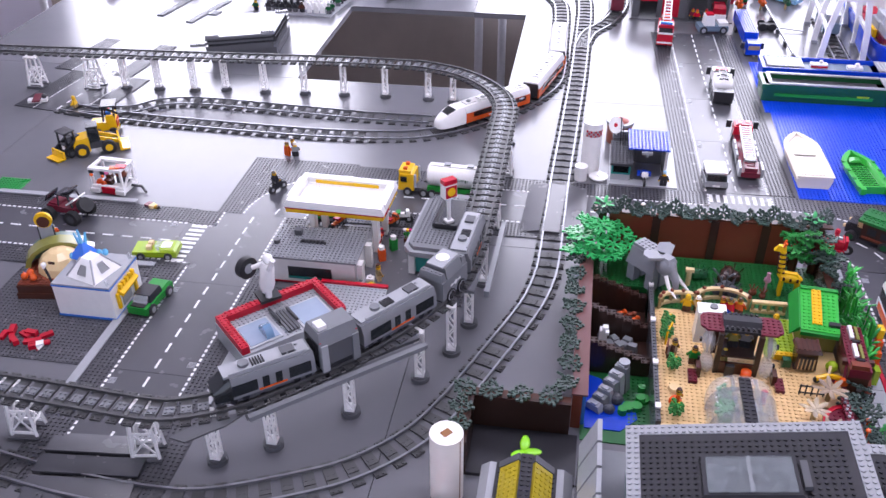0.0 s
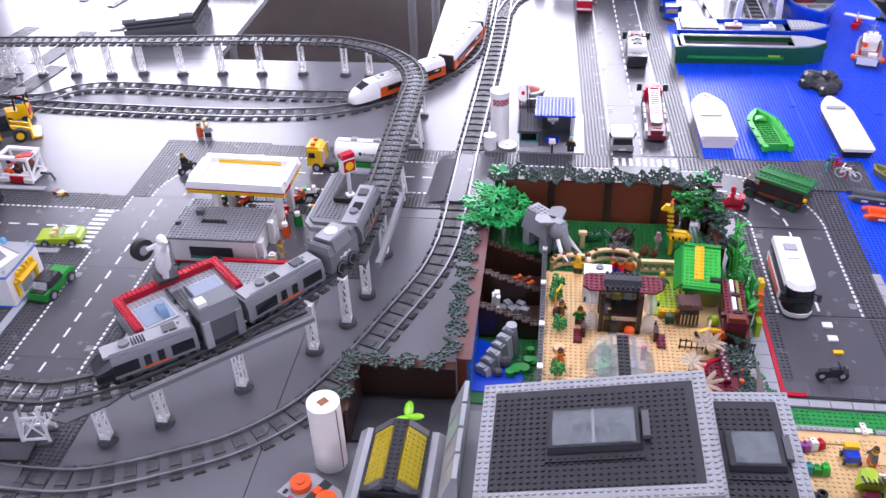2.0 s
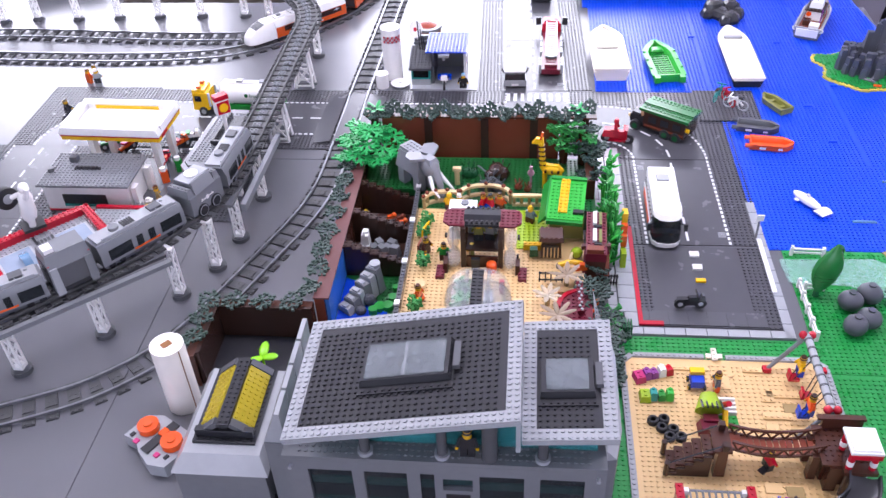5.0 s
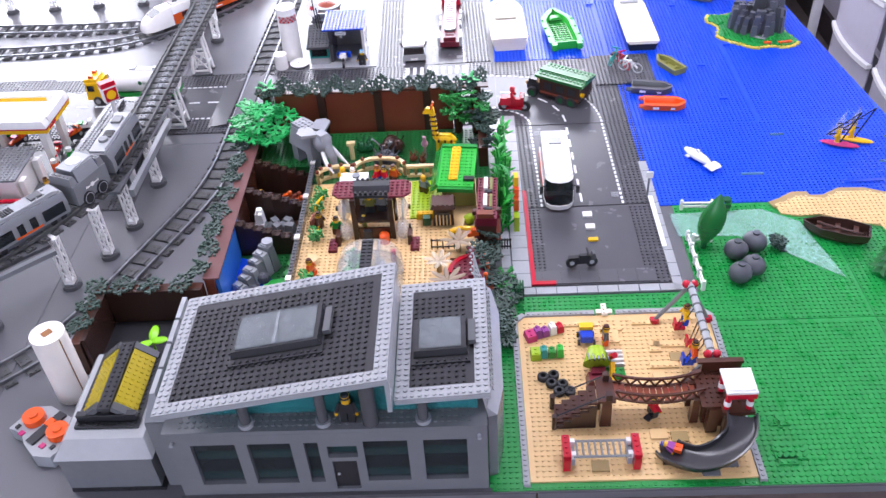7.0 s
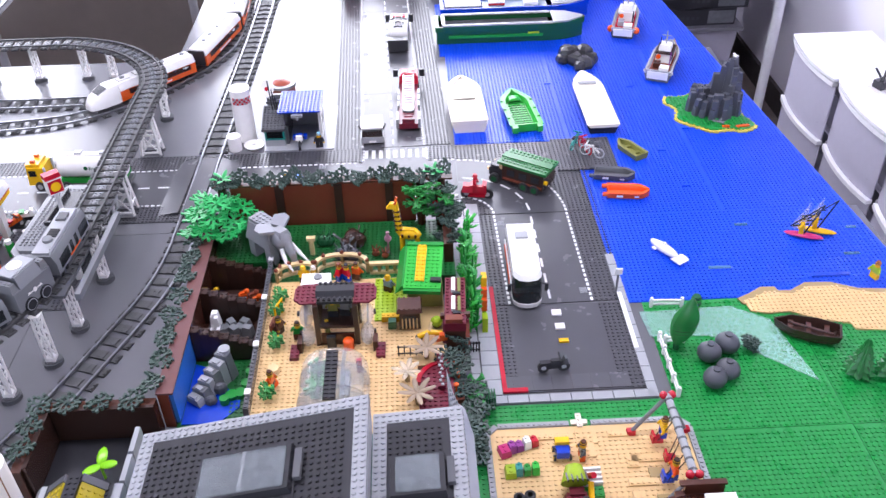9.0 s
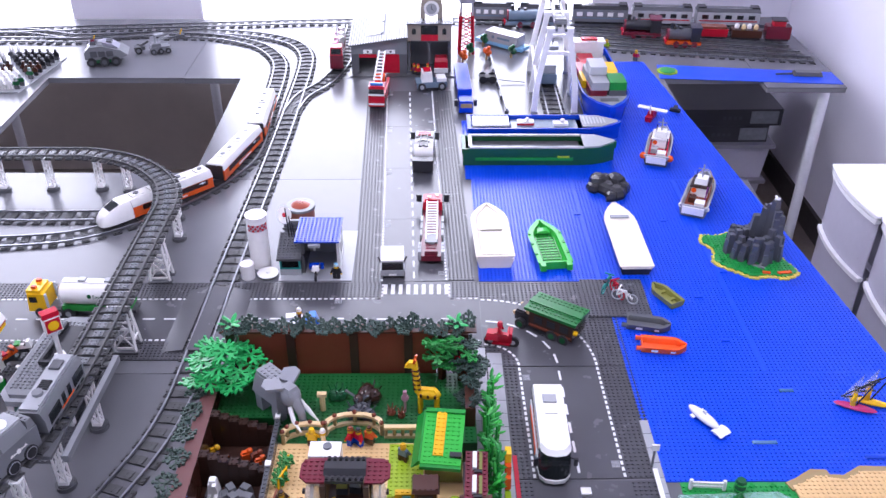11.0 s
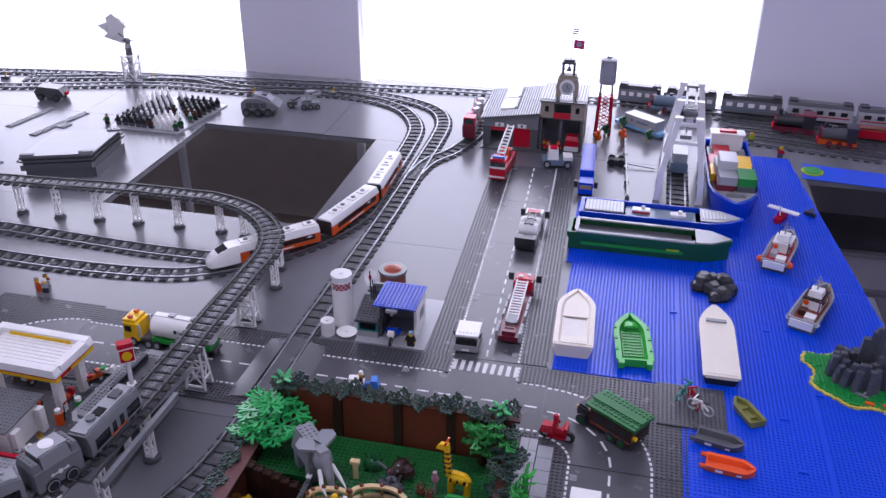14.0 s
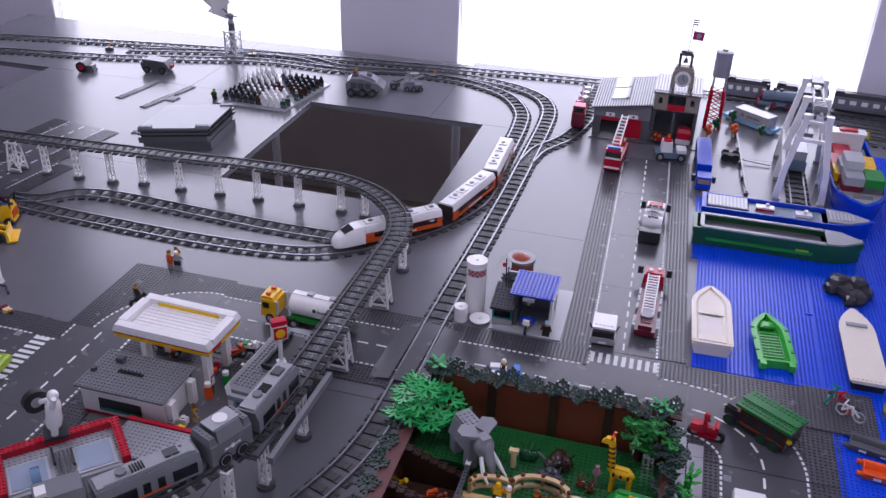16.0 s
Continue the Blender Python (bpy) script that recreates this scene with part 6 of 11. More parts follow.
for s in (-1, 1):
    part("panel", "red", bd, box(0, s * 0.0098, 0.0605, 0.024, 0.001, 0.025), soft=False)
    part("disc", "yellow", bd, cyl(0, s * 0.0106, 0.073, 0.009, 0.0012, 16, axis="y"), label="plain yellow disc")

# terrace with pools and red walls beneath the elevated train
poo = thing("pool_terrace", "grey studded terrace with blue pools and red brick walls", "terrace", -0.722, -0.627, 45)
part("floor", "lightgrey", poo, box(0, 0, 0.0022, 0.2, 0.112, 0.036), studs(-0.096, -0.052, 24, 13, 0.0382, skip=lambda x, y: y < 0.018 and (-0.085 < x < -0.02 or 0.015 < x < 0.08), n=6), soft=False)
red = [box(-0.092, 0, 0.0384, 0.014, 0.108, 0.014), box(0.092, 0, 0.0384, 0.014, 0.108, 0.014), box(0, 0.048, 0.0384, 0.1696, 0.014, 0.014)]
part("red_wall", "red", poo, *red, studs(-0.099, -0.052, 2, 13, 0.0524, n=6), studs(0.085, -0.052, 2, 13, 0.0524, n=6), studs(-0.084, 0.041, 21, 2, 0.0524, n=6), soft=False, label="red studded brick wall")
for x, m in ((-0.052, "pool_water"), (0.048, "pool_water")):
    part("pool_rim", "silver", poo, box(x, -0.016, 0.0384, 0.062, 0.066, 0.003), soft=False)
    part("pool_water", m, poo, box(x, -0.016, 0.0416, 0.054, 0.058, 0.0012), soft=False, label="blue pool surface")
part("water_piece", "glass_blue", poo, turned(cyl(0, 0, 0, 0.017, 0.014, 14, axis="x"), rz=0, at=(-0.042, -0.028, 0.0432)), label="clear blue curved piece")
part("divider", "darkgrey", poo, *[box(-0.008 + 0.006 * k, -0.016, 0.0384, 0.004, 0.062, 0.006) for k in range(4)])
part("grille", "black", poo, box(-0.012, 0.004, 0.0446, 0.004, 0.04, 0.005), box(0.016, -0.01, 0.0446, 0.004, 0.04, 0.005))
wed = stud_plate("studded_plate", "pale grey studded plate with a red edge", "lightgrey", -0.69, -0.575, 16, 10, z=0.02)
part("red_edge", "red", wed, cbox(0.0, 0.0804, 0.0, 0.128, 0.0884, 0.006), soft=False)
part("block", "plate_grey", wed, cbox(0.004, 0.004, -0.0198, 0.124, 0.076, 0.0))
solid("white_statue", "plain white statue holding a black tyre", "statue", ["white", "rubber", "lightgrey"],
            (loft([[(dx + rx * math.cos(a), ry * math.sin(a), z) for a in np.linspace(0, 2 * math.pi, 14, endpoint=False)] for z, rx, ry, dx in ((0.020, 0.012, 0.014, 0), (0.03, 0.0145, 0.016, 0.001), (0.045, 0.0125, 0.014, 0.003), (0.062, 0.0125, 0.015, 0.005), (0.072, 0.008, 0.009, 0.006))]), 0),
            (ball(0.008, 0, 0.079, 0.0095, 0.0095, 0.010), 0), *[(stick((0.0, 0.007 * s, 0.024), (-0.002, 0.009 * s, 0.0062), 0.0068, 9, 0.006), 0) for s in (-1, 1)], (stick((0.004, -0.012, 0.064), (0.010, -0.022, 0.088), 0.0052, 8, 0.0045), 0), (stick((0.004, 0.012, 0.064), (-0.014, 0.024, 0.054), 0.0052, 8, 0.0045), 0),
            (turned(cyl(0, 0, 0, 0.0205, 0.013, 22, axis="y"), rz=20, at=(-0.022, 0.033, 0.052)), 1), (turned(cyl(0, 0, 0, 0.0095, 0.0145, 16, axis="y"), rz=20, at=(-0.022, 0.033, 0.052)), 2), (box(0, 0, 0, 0.038, 0.034, 0.006), 1), at=(-0.757, -0.590, 0.0526), rz=40)

# tanker truck
tk = thing("tanker_truck", "yellow lorry with a long white and green fuel tank", "truck", -0.520, -0.098, 177)
tk.scale = (1.06, 1.15, 1.17)
cab = part("cab", "yellow", tk, box(0.078, 0, 0.012, 0.034, 0.04, 0.034, top=(0.9, 0.95), shift=(-0.002, 0)), box(0.08, 0, 0.046, 0.026, 0.034, 0.006))
part("windscreen", "glass_dark", cab, turned(box(0, 0, 0, 0.0015, 0.032, 0.014), ry=-6, at=(0.0945, 0, 0.03)), box(0.082, 0.0201, 0.03, 0.014, 0.001, 0.011), box(0.082, -0.0201, 0.03, 0.014, 0.001, 0.011), soft=False)
part("beacon", "orange", cab, box(0.08, -0.01, 0.0522, 0.008, 0.006, 0.005), box(0.08, 0.01, 0.0522, 0.008, 0.006, 0.005))
for s in (-1, 1):
    part("exhaust", "silver", tk, cyl(0.058, 0.018 * s, 0.02, 0.0024, 0.026, 8))
part("chassis", "darkgrey", tk, box(-0.01, 0, 0.009, 0.18, 0.026, 0.006))
tank = part("tank", "white", tk, loft([[(x, 0.0215 * k * math.cos(a), 0.042 + 0.0215 * k * math.sin(a)) for a in np.linspace(0, 2 * math.pi, 24, endpoint=False)] for x, k in ((-0.094, 0.86), (-0.091, 1.0), (0.030, 1.0), (0.033, 0.86))]), label="white cylindrical tank")
part("band", "green", tank, box(-0.030, 0, 0.0152, 0.124, 0.038, 0.009))
part("walkway", "white", tank, box(-0.03, 0, 0.0622, 0.118, 0.012, 0.0022))
for x in (-0.056, -0.008):
    part("hatch", "lightgrey", tank, box(x, 0, 0.0646, 0.013, 0.011, 0.003))
for x in (0.074, 0.04, 0.022, -0.056, -0.078):
    for s in (-1, 1):
        wheel(tk, x, s * 0.018, 0.0095, 0.008)
for s in (-1, 1):
    cu = bpy.data.curves.new("lettering", "FONT")
    cu.body, cu.size, cu.extrude = "Energy", 0.0092, 0.0002
    cu.materials.append(MATS["darkgreen"])
    tx = new("lettering", cu)
    tx.parent = tank
    tx.matrix_local = pose(-0.075 if s < 0 else -0.030, s * 0.0217, 0.043, 90, 0, 0 if s < 0 else 180)
    part("emblem", "darkgreen", tank, cyl(-0.083 if s < 0 else -0.024, s * 0.0212, 0.046, 0.004, 0.0008, 12, axis="y"))
mb = thing("motorbike", "dark motorbike with a rider on the curve", "motorbike", -0.893, -0.14, 60)


def motorbike(t, col, rider=None, trim="black", wh="rubber"):
    for x in (-0.016, 0.016):
        w = part("wheel", wh, t, cyl(x, 0, 0.0095, 0.0095, 0.005, 14, axis="y"))
        part("rim", "silver", w, cyl(x, 0, 0.0095, 0.004, 0.0058, 10, axis="y"))
    part("frame", trim, t, box(0, 0, 0.007, 0.022, 0.006, 0.009), stick((0.016, 0, 0.0095), (0.009, 0, 0.026), 0.002))
    part("tank", col, t, box(0.003, 0, 0.016, 0.018, 0.009, 0.008, top=(0.8, 0.7)), box(-0.014, 0, 0.017, 0.016, 0.008, 0.004))
    part("handlebar", trim, t, stick((0.009, -0.011, 0.028), (0.009, 0.011, 0.028), 0.0015))
    if rider:
        part("seat", rider, t, box(-0.006, 0, 0.0242, 0.009, 0.013, 0.004))


motorbike(mb, "black", "darkgrey")
figure(-0.896, -0.145, 60, "black", "black", "skin", "darkgrey", z=0.019, label="toy rider in dark clothes on the motorbike")

for x, y, r, c, tr in FORECOURT:
    fb_ = thing("race_bike", "small bright toy motorbike under the canopy", "motorbike", x, y, r, 0.002, group="forecourt bikes")
    motorbike(fb_, c, tr)
    part("fairing", c, fb_, box(0.013, 0, 0.018, 0.012, 0.014, 0.013, top=(0.5, 0.8)))

# ---- trains ----


def on_line(a, b):
    """Middle, heading and length between two points of a line."""
    (x0, y0), (x1, y1) = a, b
    return (x0 + x1) / 2, (y0 + y1) / 2, math.degrees(math.atan2(y1 - y0, x1 - x0)), math.hypot(x1 - x0, y1 - y0)


TZ = EZ + 0.0095


def grey_car(a, b, nose=0, h=0.044):
    x, y, rz, ln = on_line(a, b)
    t = thing("train_carriage", "grey toy train carriage with dark windows and a red stripe", "train", x, y, rz, TZ, group="grey elevated train")
    w = 0.046
    prof = [(-w / 2, 0.006), (w / 2, 0.006), (w / 2, 0.028), (w / 2 - 0.006, h - 0.004), (-w / 2 + 0.006, h - 0.004), (-w / 2, 0.028)]
    part("body", "grey", t, loft([[(q, u, v) for u, v in prof] for q in (-ln / 2 + 0.002, ln / 2 - 0.002 - (0.012 if nose else 0))]), label="grey body")
    if nose:
        e = ln / 2 - 0.0142
        part("nose", "glass_dark", t, loft([[(e, u, v) for u, v in prof], [(e + 0.026, u * 0.85, 0.006 + (v - 0.006) * 0.45) for u, v in prof]]), label="dark sloping nose glass")
    part("skirt", "darkgrey", t, box(0, 0, 0.0, ln - 0.008, w - 0.004, 0.0058))
    part("roof_rail", "lightgrey", t, box(0, 0, h - 0.0038, ln - 0.012, 0.028, 0.004))
    part("roof_unit", "darkgrey", t, box(-ln * 0.25, 0, h + 0.0003, 0.02, 0.016, 0.004))
    part("roof_fan", "grey", t, cyl(ln * 0.22, 0, h + 0.0003, 0.008, 0.005, 14))
    for k in range(5):
        part("roof_slat", "black", t, box(ln * 0.02 + 0.0042 * k, 0.002, h + 0.0003, 0.0022, 0.016, 0.0034))
    part("roof_pipe", "lightgrey", t, stick((-ln * 0.42, 0.013, h + 0.0016), (ln * 0.4, 0.013, h + 0.0016), 0.0015))
    for k in range(4):
        part("roof_stud", "lightgrey", t, cyl(-ln * 0.36 + 0.006 * k, -0.006 + 0.012 * (k % 2), h + 0.0003, 0.0025, 0.003, 8))
    for s in (-1, 1):
        for q, wd in ((-0.32, 0.24), (-0.09, 0.07), (0.05, 0.07), (0.27, 0.26)):
            part("window", "glass_dark", t, box(q * ln, s * (w / 2 + 0.0002), 0.0115, wd * ln, 0.0012, 0.0185), soft=False)
        part("stripe", "orange", t, box(-0.02 * ln, s * (w / 2 + 0.0003), 0.0085, 0.3 * ln, 0.001, 0.003), soft=False)
    for q in (-0.34, 0.34):
        part("bogie", "black", t, box(q * ln, 0, -0.0025, 0.028, 0.03, 0.0024), *[cyl(q * ln + d, s * 0.02, 0.002, 0.0055, 0.003, 10, axis="y") for d in (-0.009, 0.009) for s in (-1, 1)])
    return t


def grey_block(a, b, h, motor=False):
    x, y, rz, ln = on_line(a, b)
    t = thing("train_motor_car", "tall grey motor block coupled between the carriages", "train", x, y, rz, TZ, group="grey elevated train")
    w = 0.05
    part("body", "grey", t, box(0, 0, 0.004, ln - 0.003, w, h * 0.62), box(0, 0, 0.0042 + h * 0.62, (ln - 0.003) * (0.62 if motor else 1), w, h * 0.34, top=(0.92, 0.72)))
    if motor:
        part("roof_hatch", "lightgrey", t, box(0, 0, h * 0.96 + 0.0042, ln * 0.62, 0.03, 0.0022), label="pale roof plate")
        part("fan", "white", t, cyl(0, 0, h * 0.96 + 0.0066, 0.0115, 0.0018, 20))
        for q in (-1, 1):
            part("end_hood", "grey", t, box(q * (ln / 2 - 0.008), 0, h * 0.62 + 0.0042, 0.014, w * 0.9, h * 0.24, top=(0.7, 0.9)), studs(q * (ln / 2 - 0.008) - 0.004, -0.02, 1, 5, h * 0.86 + 0.0042, n=6))
        for s in (-1, 1):
            part("emblem", "white", t, box(-0.0085, s * (w / 2 + 0.0004), 0.022, 0.008, 0.0008, 0.0018), box(0.0085, s * (w / 2 + 0.0004), 0.022, 0.008, 0.0008, 0.0018), turned(cyl(0, 0, 0, 0.004, 0.0008, 12), rx=90, at=(0, s * (w / 2 + 0.0008), 0.023)), *[turned(box(0, 0, 0, 0.005, 0.0008, 0.0018), ry=45 * d * e, at=(e * 0.0125, s * (w / 2 + 0.0004), 0.0228)) for d in (-1, 1) for e in (-1, 1)])
            for q in (-0.02, 0.02):
                wh = part("wheel", "black", t, cyl(q * 0.8, s * (w / 2 + 0.001), 0.006, 0.0115, 0.004, 18, axis="y"))
                part("wheel_ring", "lightgrey", wh, cyl(q * 0.8, s * (w / 2 + 0.0028), 0.006, 0.0098, 0.0008, 18, axis="y"))
                part("wheel_face", "black", wh, cyl(q * 0.8, s * (w / 2 + 0.0034), 0.006, 0.0084, 0.0006, 18, axis="y"))
    else:
        for s in (-1, 1):
            part("dark_panel", "darkgrey", t, box(0, s * (w / 2 + 0.0004), 0.0095, ln * 0.6, 0.001, h * 0.54))
            part("sill_gap", "black", t, box(0, s * (w / 2 + 0.0004), 0.0018, ln * 0.56, 0.001, 0.0072))
            for q in (-1, 1):
                part("corner_post", "lightgrey" if q > 0 else "grey", t, box(q * (ln / 2 - 0.0085), s * (w / 2 + 0.0012), 0.0, 0.012, 0.004, h * 0.72, top=(0.9, 0.7)), label="pale grey corner post")
        part("top_clip", "white", t, box(ln * 0.3, 0.006, h * 0.965 + 0.0045, 0.014, 0.018, 0.007), label="white clip with a dark slot")
        part("end_frame", "black", t, box(ln / 2 - 0.0012, 0, 0.006, 0.002, w * 0.8, h * 0.66), box(-ln / 2 + 0.0012, 0, 0.006, 0.002, w * 0.8, h * 0.66))
        part("red_edge", "red", t, box(ln / 2 - 0.004, w / 2 - 0.004, h * 0.5, 0.003, 0.004, h * 0.3), box(-ln / 2 + 0.004, w / 2 - 0.004, h * 0.5, 0.003, 0.004, h * 0.3))
    part("skirt", "black", t, box(0, 0, -0.002, ln - 0.01, 0.04, 0.0058))
    return t


grey_car((-0.603, -0.820), (-0.714, -0.907), nose=1)
grey_block((-0.553, -0.768), (-0.602, -0.817), 0.066)
grey_car((-0.458, -0.640), (-0.552, -0.762), h=0.046)
grey_block((-0.425, -0.560), (-0.456, -0.633), 0.057, True)
grey_car((-0.412, -0.418), (-0.422, -0.554), h=0.047)


def white_train(a, b, nose=False, dark=False):
    x, y, rz, ln = on_line(a, b)
    t = thing("express_carriage", "white and orange express train carriage with a white roof", "train", x, y, rz, 0.0095, group="white express train")
    w, h = 0.05, 0.047
    prof = [(-w / 2, 0.004), (w / 2, 0.004), (w / 2, 0.03), (w / 2 - 0.007, h), (-w / 2 + 0.007, h), (-w / 2, 0.03)]
    lo = [(-w / 2, 0.004), (w / 2, 0.004), (w / 2, 0.030), (-w / 2, 0.030)]
    up = [(-w / 2, 0.0302), (w / 2, 0.0302), (w / 2, 0.034), (w / 2 - 0.007, h), (-w / 2 + 0.007, h), (-w / 2, 0.034)]
    n = 0.075 if nose else 0.0
    part("lower_body", "orange", t, loft([[(q, u, v) for u, v in lo] for q in (-ln / 2 + 0.002, ln / 2 - n - 0.002)]), label="orange lower side")
    part("upper_body", "white", t, loft([[(q, u, v) for u, v in up] for q in (-ln / 2 + 0.002, ln / 2 - n - 0.002)]), label="white upper body")
    for s in (-1, 1):
        part("window_band", "glass_dark", t, box(-n / 2 - 0.004, s * (w / 2 + 0.0004), 0.0165, (ln - n) * 0.80, 0.0014, 0.0125), soft=False)
        part("emblem", "white", t, box(-n / 2 - ln * 0.26, s * (w / 2 + 0.0014), 0.0245, 0.016, 0.0006, 0.0018), turned(cyl(0, 0, 0, 0.0032, 0.0006, 10), rx=90, at=(-n / 2 - ln * 0.26, s * (w / 2 + 0.0014) + 0.0003, 0.0254)), soft=False)
        part("stripe", "white", t, box(-n / 2, s * (w / 2 + 0.0004), 0.008, (ln - n) * 0.3, 0.0012, 0.0025), soft=False)
    if nose:
        e = ln / 2 - n - 0.0018
        rings = []
        for q, kw, kh in ((0, 1, 1), (0.02, 1, 1.0), (0.042, 0.96, 0.83), (0.06, 0.84, 0.62), (0.071, 0.66, 0.43), (0.076, 0.4, 0.28)):
            rings.append([(e + q, u * kw, 0.004 + (v - 0.004) * kh) for u, v in prof])
        part("nose", "white", t, loft(rings), label="white streamlined nose")
        part("windscreen", "glass_dark", t, loft([[(e + q, u * k, 0.0045 + (v - 0.004) * kh + 0.0012) for u, v in ((-0.014, 0.036), (0.014, 0.036), (0.016, 0.046), (-0.016, 0.046))] for q, k, kh in ((0.026, 1, 0.96), (0.050, 0.86, 0.745))]), soft=False)
    else:
        for q in (-1, 1):
            part("gangway", "black", t, box(q * (ln / 2 - 0.0005), 0, 0.006, 0.004, w * 0.86, h * 0.78))
    for q in (-0.3, -0.1, 0.12, 0.28):
        ru = part("roof_unit", "white", t, box(-n / 2 + ln * q, 0, h, 0.03, 0.022, 0.0032), label="white roof box")
        part("fan", "grey", ru, cyl(-n / 2 + ln * q, 0, h + 0.0033, 0.0062, 0.002, 12))
    for q in (-0.3, 0.3):
        part("bogie", "black", t, box(q * (ln - n) - n / 2, 0, -0.001, 0.036, 0.034, 0.0048), *[cyl(q * (ln - n) - n / 2 + d, s * 0.02, 0.004, 0.007, 0.003, 12, axis="y") for d in (-0.011, 0.011) for s in (-1, 1)])
    return t


white_train((-0.385, 0.408), (-0.590, 0.203), nose=True)
white_train((-0.315, 0.655), (-0.372, 0.425))
white_train((-0.318, 0.905), (-0.313, 0.668))


def coach(a, b, body="silver", roof_m="darkgrey", z=0.0095):
    x, y, rz, ln = on_line(a, b)
    t = thing("passenger_coach", "silver passenger coach with a dark roof on the far tracks", "train", x, y, rz, z, group="silver coaches")
    part("body", body, t, box(0, 0, 0.008, ln - 0.006, 0.05, 0.034), label="silver ribbed body")
    part("roof", roof_m, t, box(0, 0, 0.0422, ln - 0.004, 0.05, 0.009, top=(0.98, 0.6)))
    for s in (-1, 1):
        for k in range(5):
            # white on grey coaches stands for the bright background seen through the windows
            part("window", "white" if body == "grey" else "glass_dark", t, box(-ln * 0.36 + ln * 0.18 * k, s * 0.0254, 0.024, ln * 0.1, 0.0012, 0.011), soft=False)
        part("stripe", "red" if body != "grey" else "sandblue", t, box(0, s * 0.0254, 0.017, ln * 0.9, 0.001, 0.003), soft=False)
    part("underframe", "black", t, box(0, 0, 0.0, ln * 0.86, 0.034, 0.0078))
    for q in (-1, 1):
        part("end_roof", "black", t, box(q * (ln / 2 - 0.02), 0, 0.0514, 0.028, 0.034, 0.004))
    t.scale = (1, 1, 1.3)
    return t


for k, (a, b) in enumerate(((0.31, 0.465), (0.478, 0.655), (0.668, 0.872), (0.885, 1.10), (1.112, 1.34))):
    coach((a, 1.675 - 0.07 * (a - 0.3)), (b, 1.675 - 0.07 * (b - 0.3)), "grey" if k < 3 else "silver", "black" if k < 3 else "darkgrey")


def engine(label, a, b, body, boiler, cab, top):
    x, y, rz, ln = on_line(a, b)
    t = thing("locomotive", label, "locomotive", x, y, rz, 0.0095, group="yard engines")
    part("frame", body, t, box(0, 0, 0.005, ln - 0.004, 0.044, 0.008))
    part("boiler", boiler, t, cyl(ln * 0.12, 0, 0.028, 0.015, ln * 0.62, 14, axis="x"))
    part("cab", cab, t, box(-ln * 0.32, 0, 0.0132, ln * 0.26, 0.042, 0.034))
    part("roof", top, t, box(-ln * 0.32, 0, 0.0474, ln * 0.3, 0.046, 0.004))
    part("chimney", "black", t, cyl(ln * 0.34, 0, 0.042, 0.006, 0.014, 10))
    part("buffer", "red", t, box(ln / 2 - 0.002, 0, 0.006, 0.006, 0.042, 0.008))
    for q in (-0.3, -0.05, 0.2):
        for s in (-1, 1):
            part("wheel", "darkred", t, cyl(q * ln, s * 0.021, 0.006, 0.009, 0.003, 12, axis="y"))
    part("dome", "darkgrey", t, cyl(ln * 0.1, 0, 0.042, 0.006, 0.006, 10), cyl(ln * 0.22, 0, 0.042, 0.005, 0.008, 10))
    part("smokebox", "darkred", t, cyl(ln * 0.12 + ln * 0.315, 0, 0.028, 0.0155, 0.006, 14, axis="x"))
    part("rod", "darkgrey", t, box(-ln * 0.05, 0.0232, 0.005, ln * 0.5, 0.0012, 0.002), box(-ln * 0.05, -0.0232, 0.005, ln * 0.5, 0.0012, 0.002))
    t.scale = (1.1, 1.15, 1.3)
    return t


engine("black and red steam engine in the yard", (0.96, 1.497), (0.835, 1.51), "darkred", "black", "black", "darkred")
engine("small black engine with an orange frame", (1.075, 1.405), (0.965, 1.415), "orange", "darkgrey", "black", "black")
engine("blue diesel engine by the container", (0.60, 1.615), (0.43, 1.613), "sandblue", "sandblue", "darkgrey", "black")
for a, b, c, lb in (((1.085, 1.497), (1.195, 1.488), "red", "red tender wagon"), ((1.205, 1.486), (1.31, 1.475), "brown", "brown open wagon with tan loads"), ((1.32, 1.472), (1.405, 1.462), "darkred", "dark red brake van")):
    x, y, rz, ln = on_line(a, b)
    t = thing("goods_wagon", lb + " on the yard track", "wagon", x, y, rz, 0.0095, group="yard wagons")
    part("body", c, t, box(0, 0, 0.006, ln - 0.004, 0.045, 0.02 if c != "darkred" else 0.034))
    t.scale = (1, 1, 1.25)
    part("underframe", "black", t, box(0, 0, -0.001, ln * 0.9, 0.034, 0.0068))
    if c == "brown":
        for k in range(4):
            part("load", "tan" if k % 2 else "white", t, ball(-ln * 0.3 + ln * 0.2 * k, 0.004 * (-1) ** k, 0.031, 0.009, n=8, m=5))
    elif c == "darkred":
        part("cupola", "red", t, box(0, 0, 0.0402, 0.04, 0.036, 0.014))
        part("roof", "black", t, box(0, 0, 0.0544, 0.05, 0.045, 0.003))
    else:
        part("load", "reddish", t, box(0, 0, 0.0262, ln - 0.012, 0.036, 0.006))
rl = thing("red_locomotive", "red diesel locomotive with a pale jumbled load", "locomotive", -0.144, 1.262, 92, 0.0095)
part("body", "darkred", rl, box(-0.07, 0, 0.006, 0.06, 0.048, 0.034), box(0.035, 0, 0.006, 0.14, 0.046, 0.022))
part("cab", "red", rl, box(-0.078, 0, 0.0402, 0.044, 0.046, 0.02, top=(0.86, 0.9)), label="red cab")
part("windscreen", "glass_dark", rl, turned(box(0, 0, 0, 0.0015, 0.036, 0.014), ry=8, at=(-0.1003, 0, 0.043)))
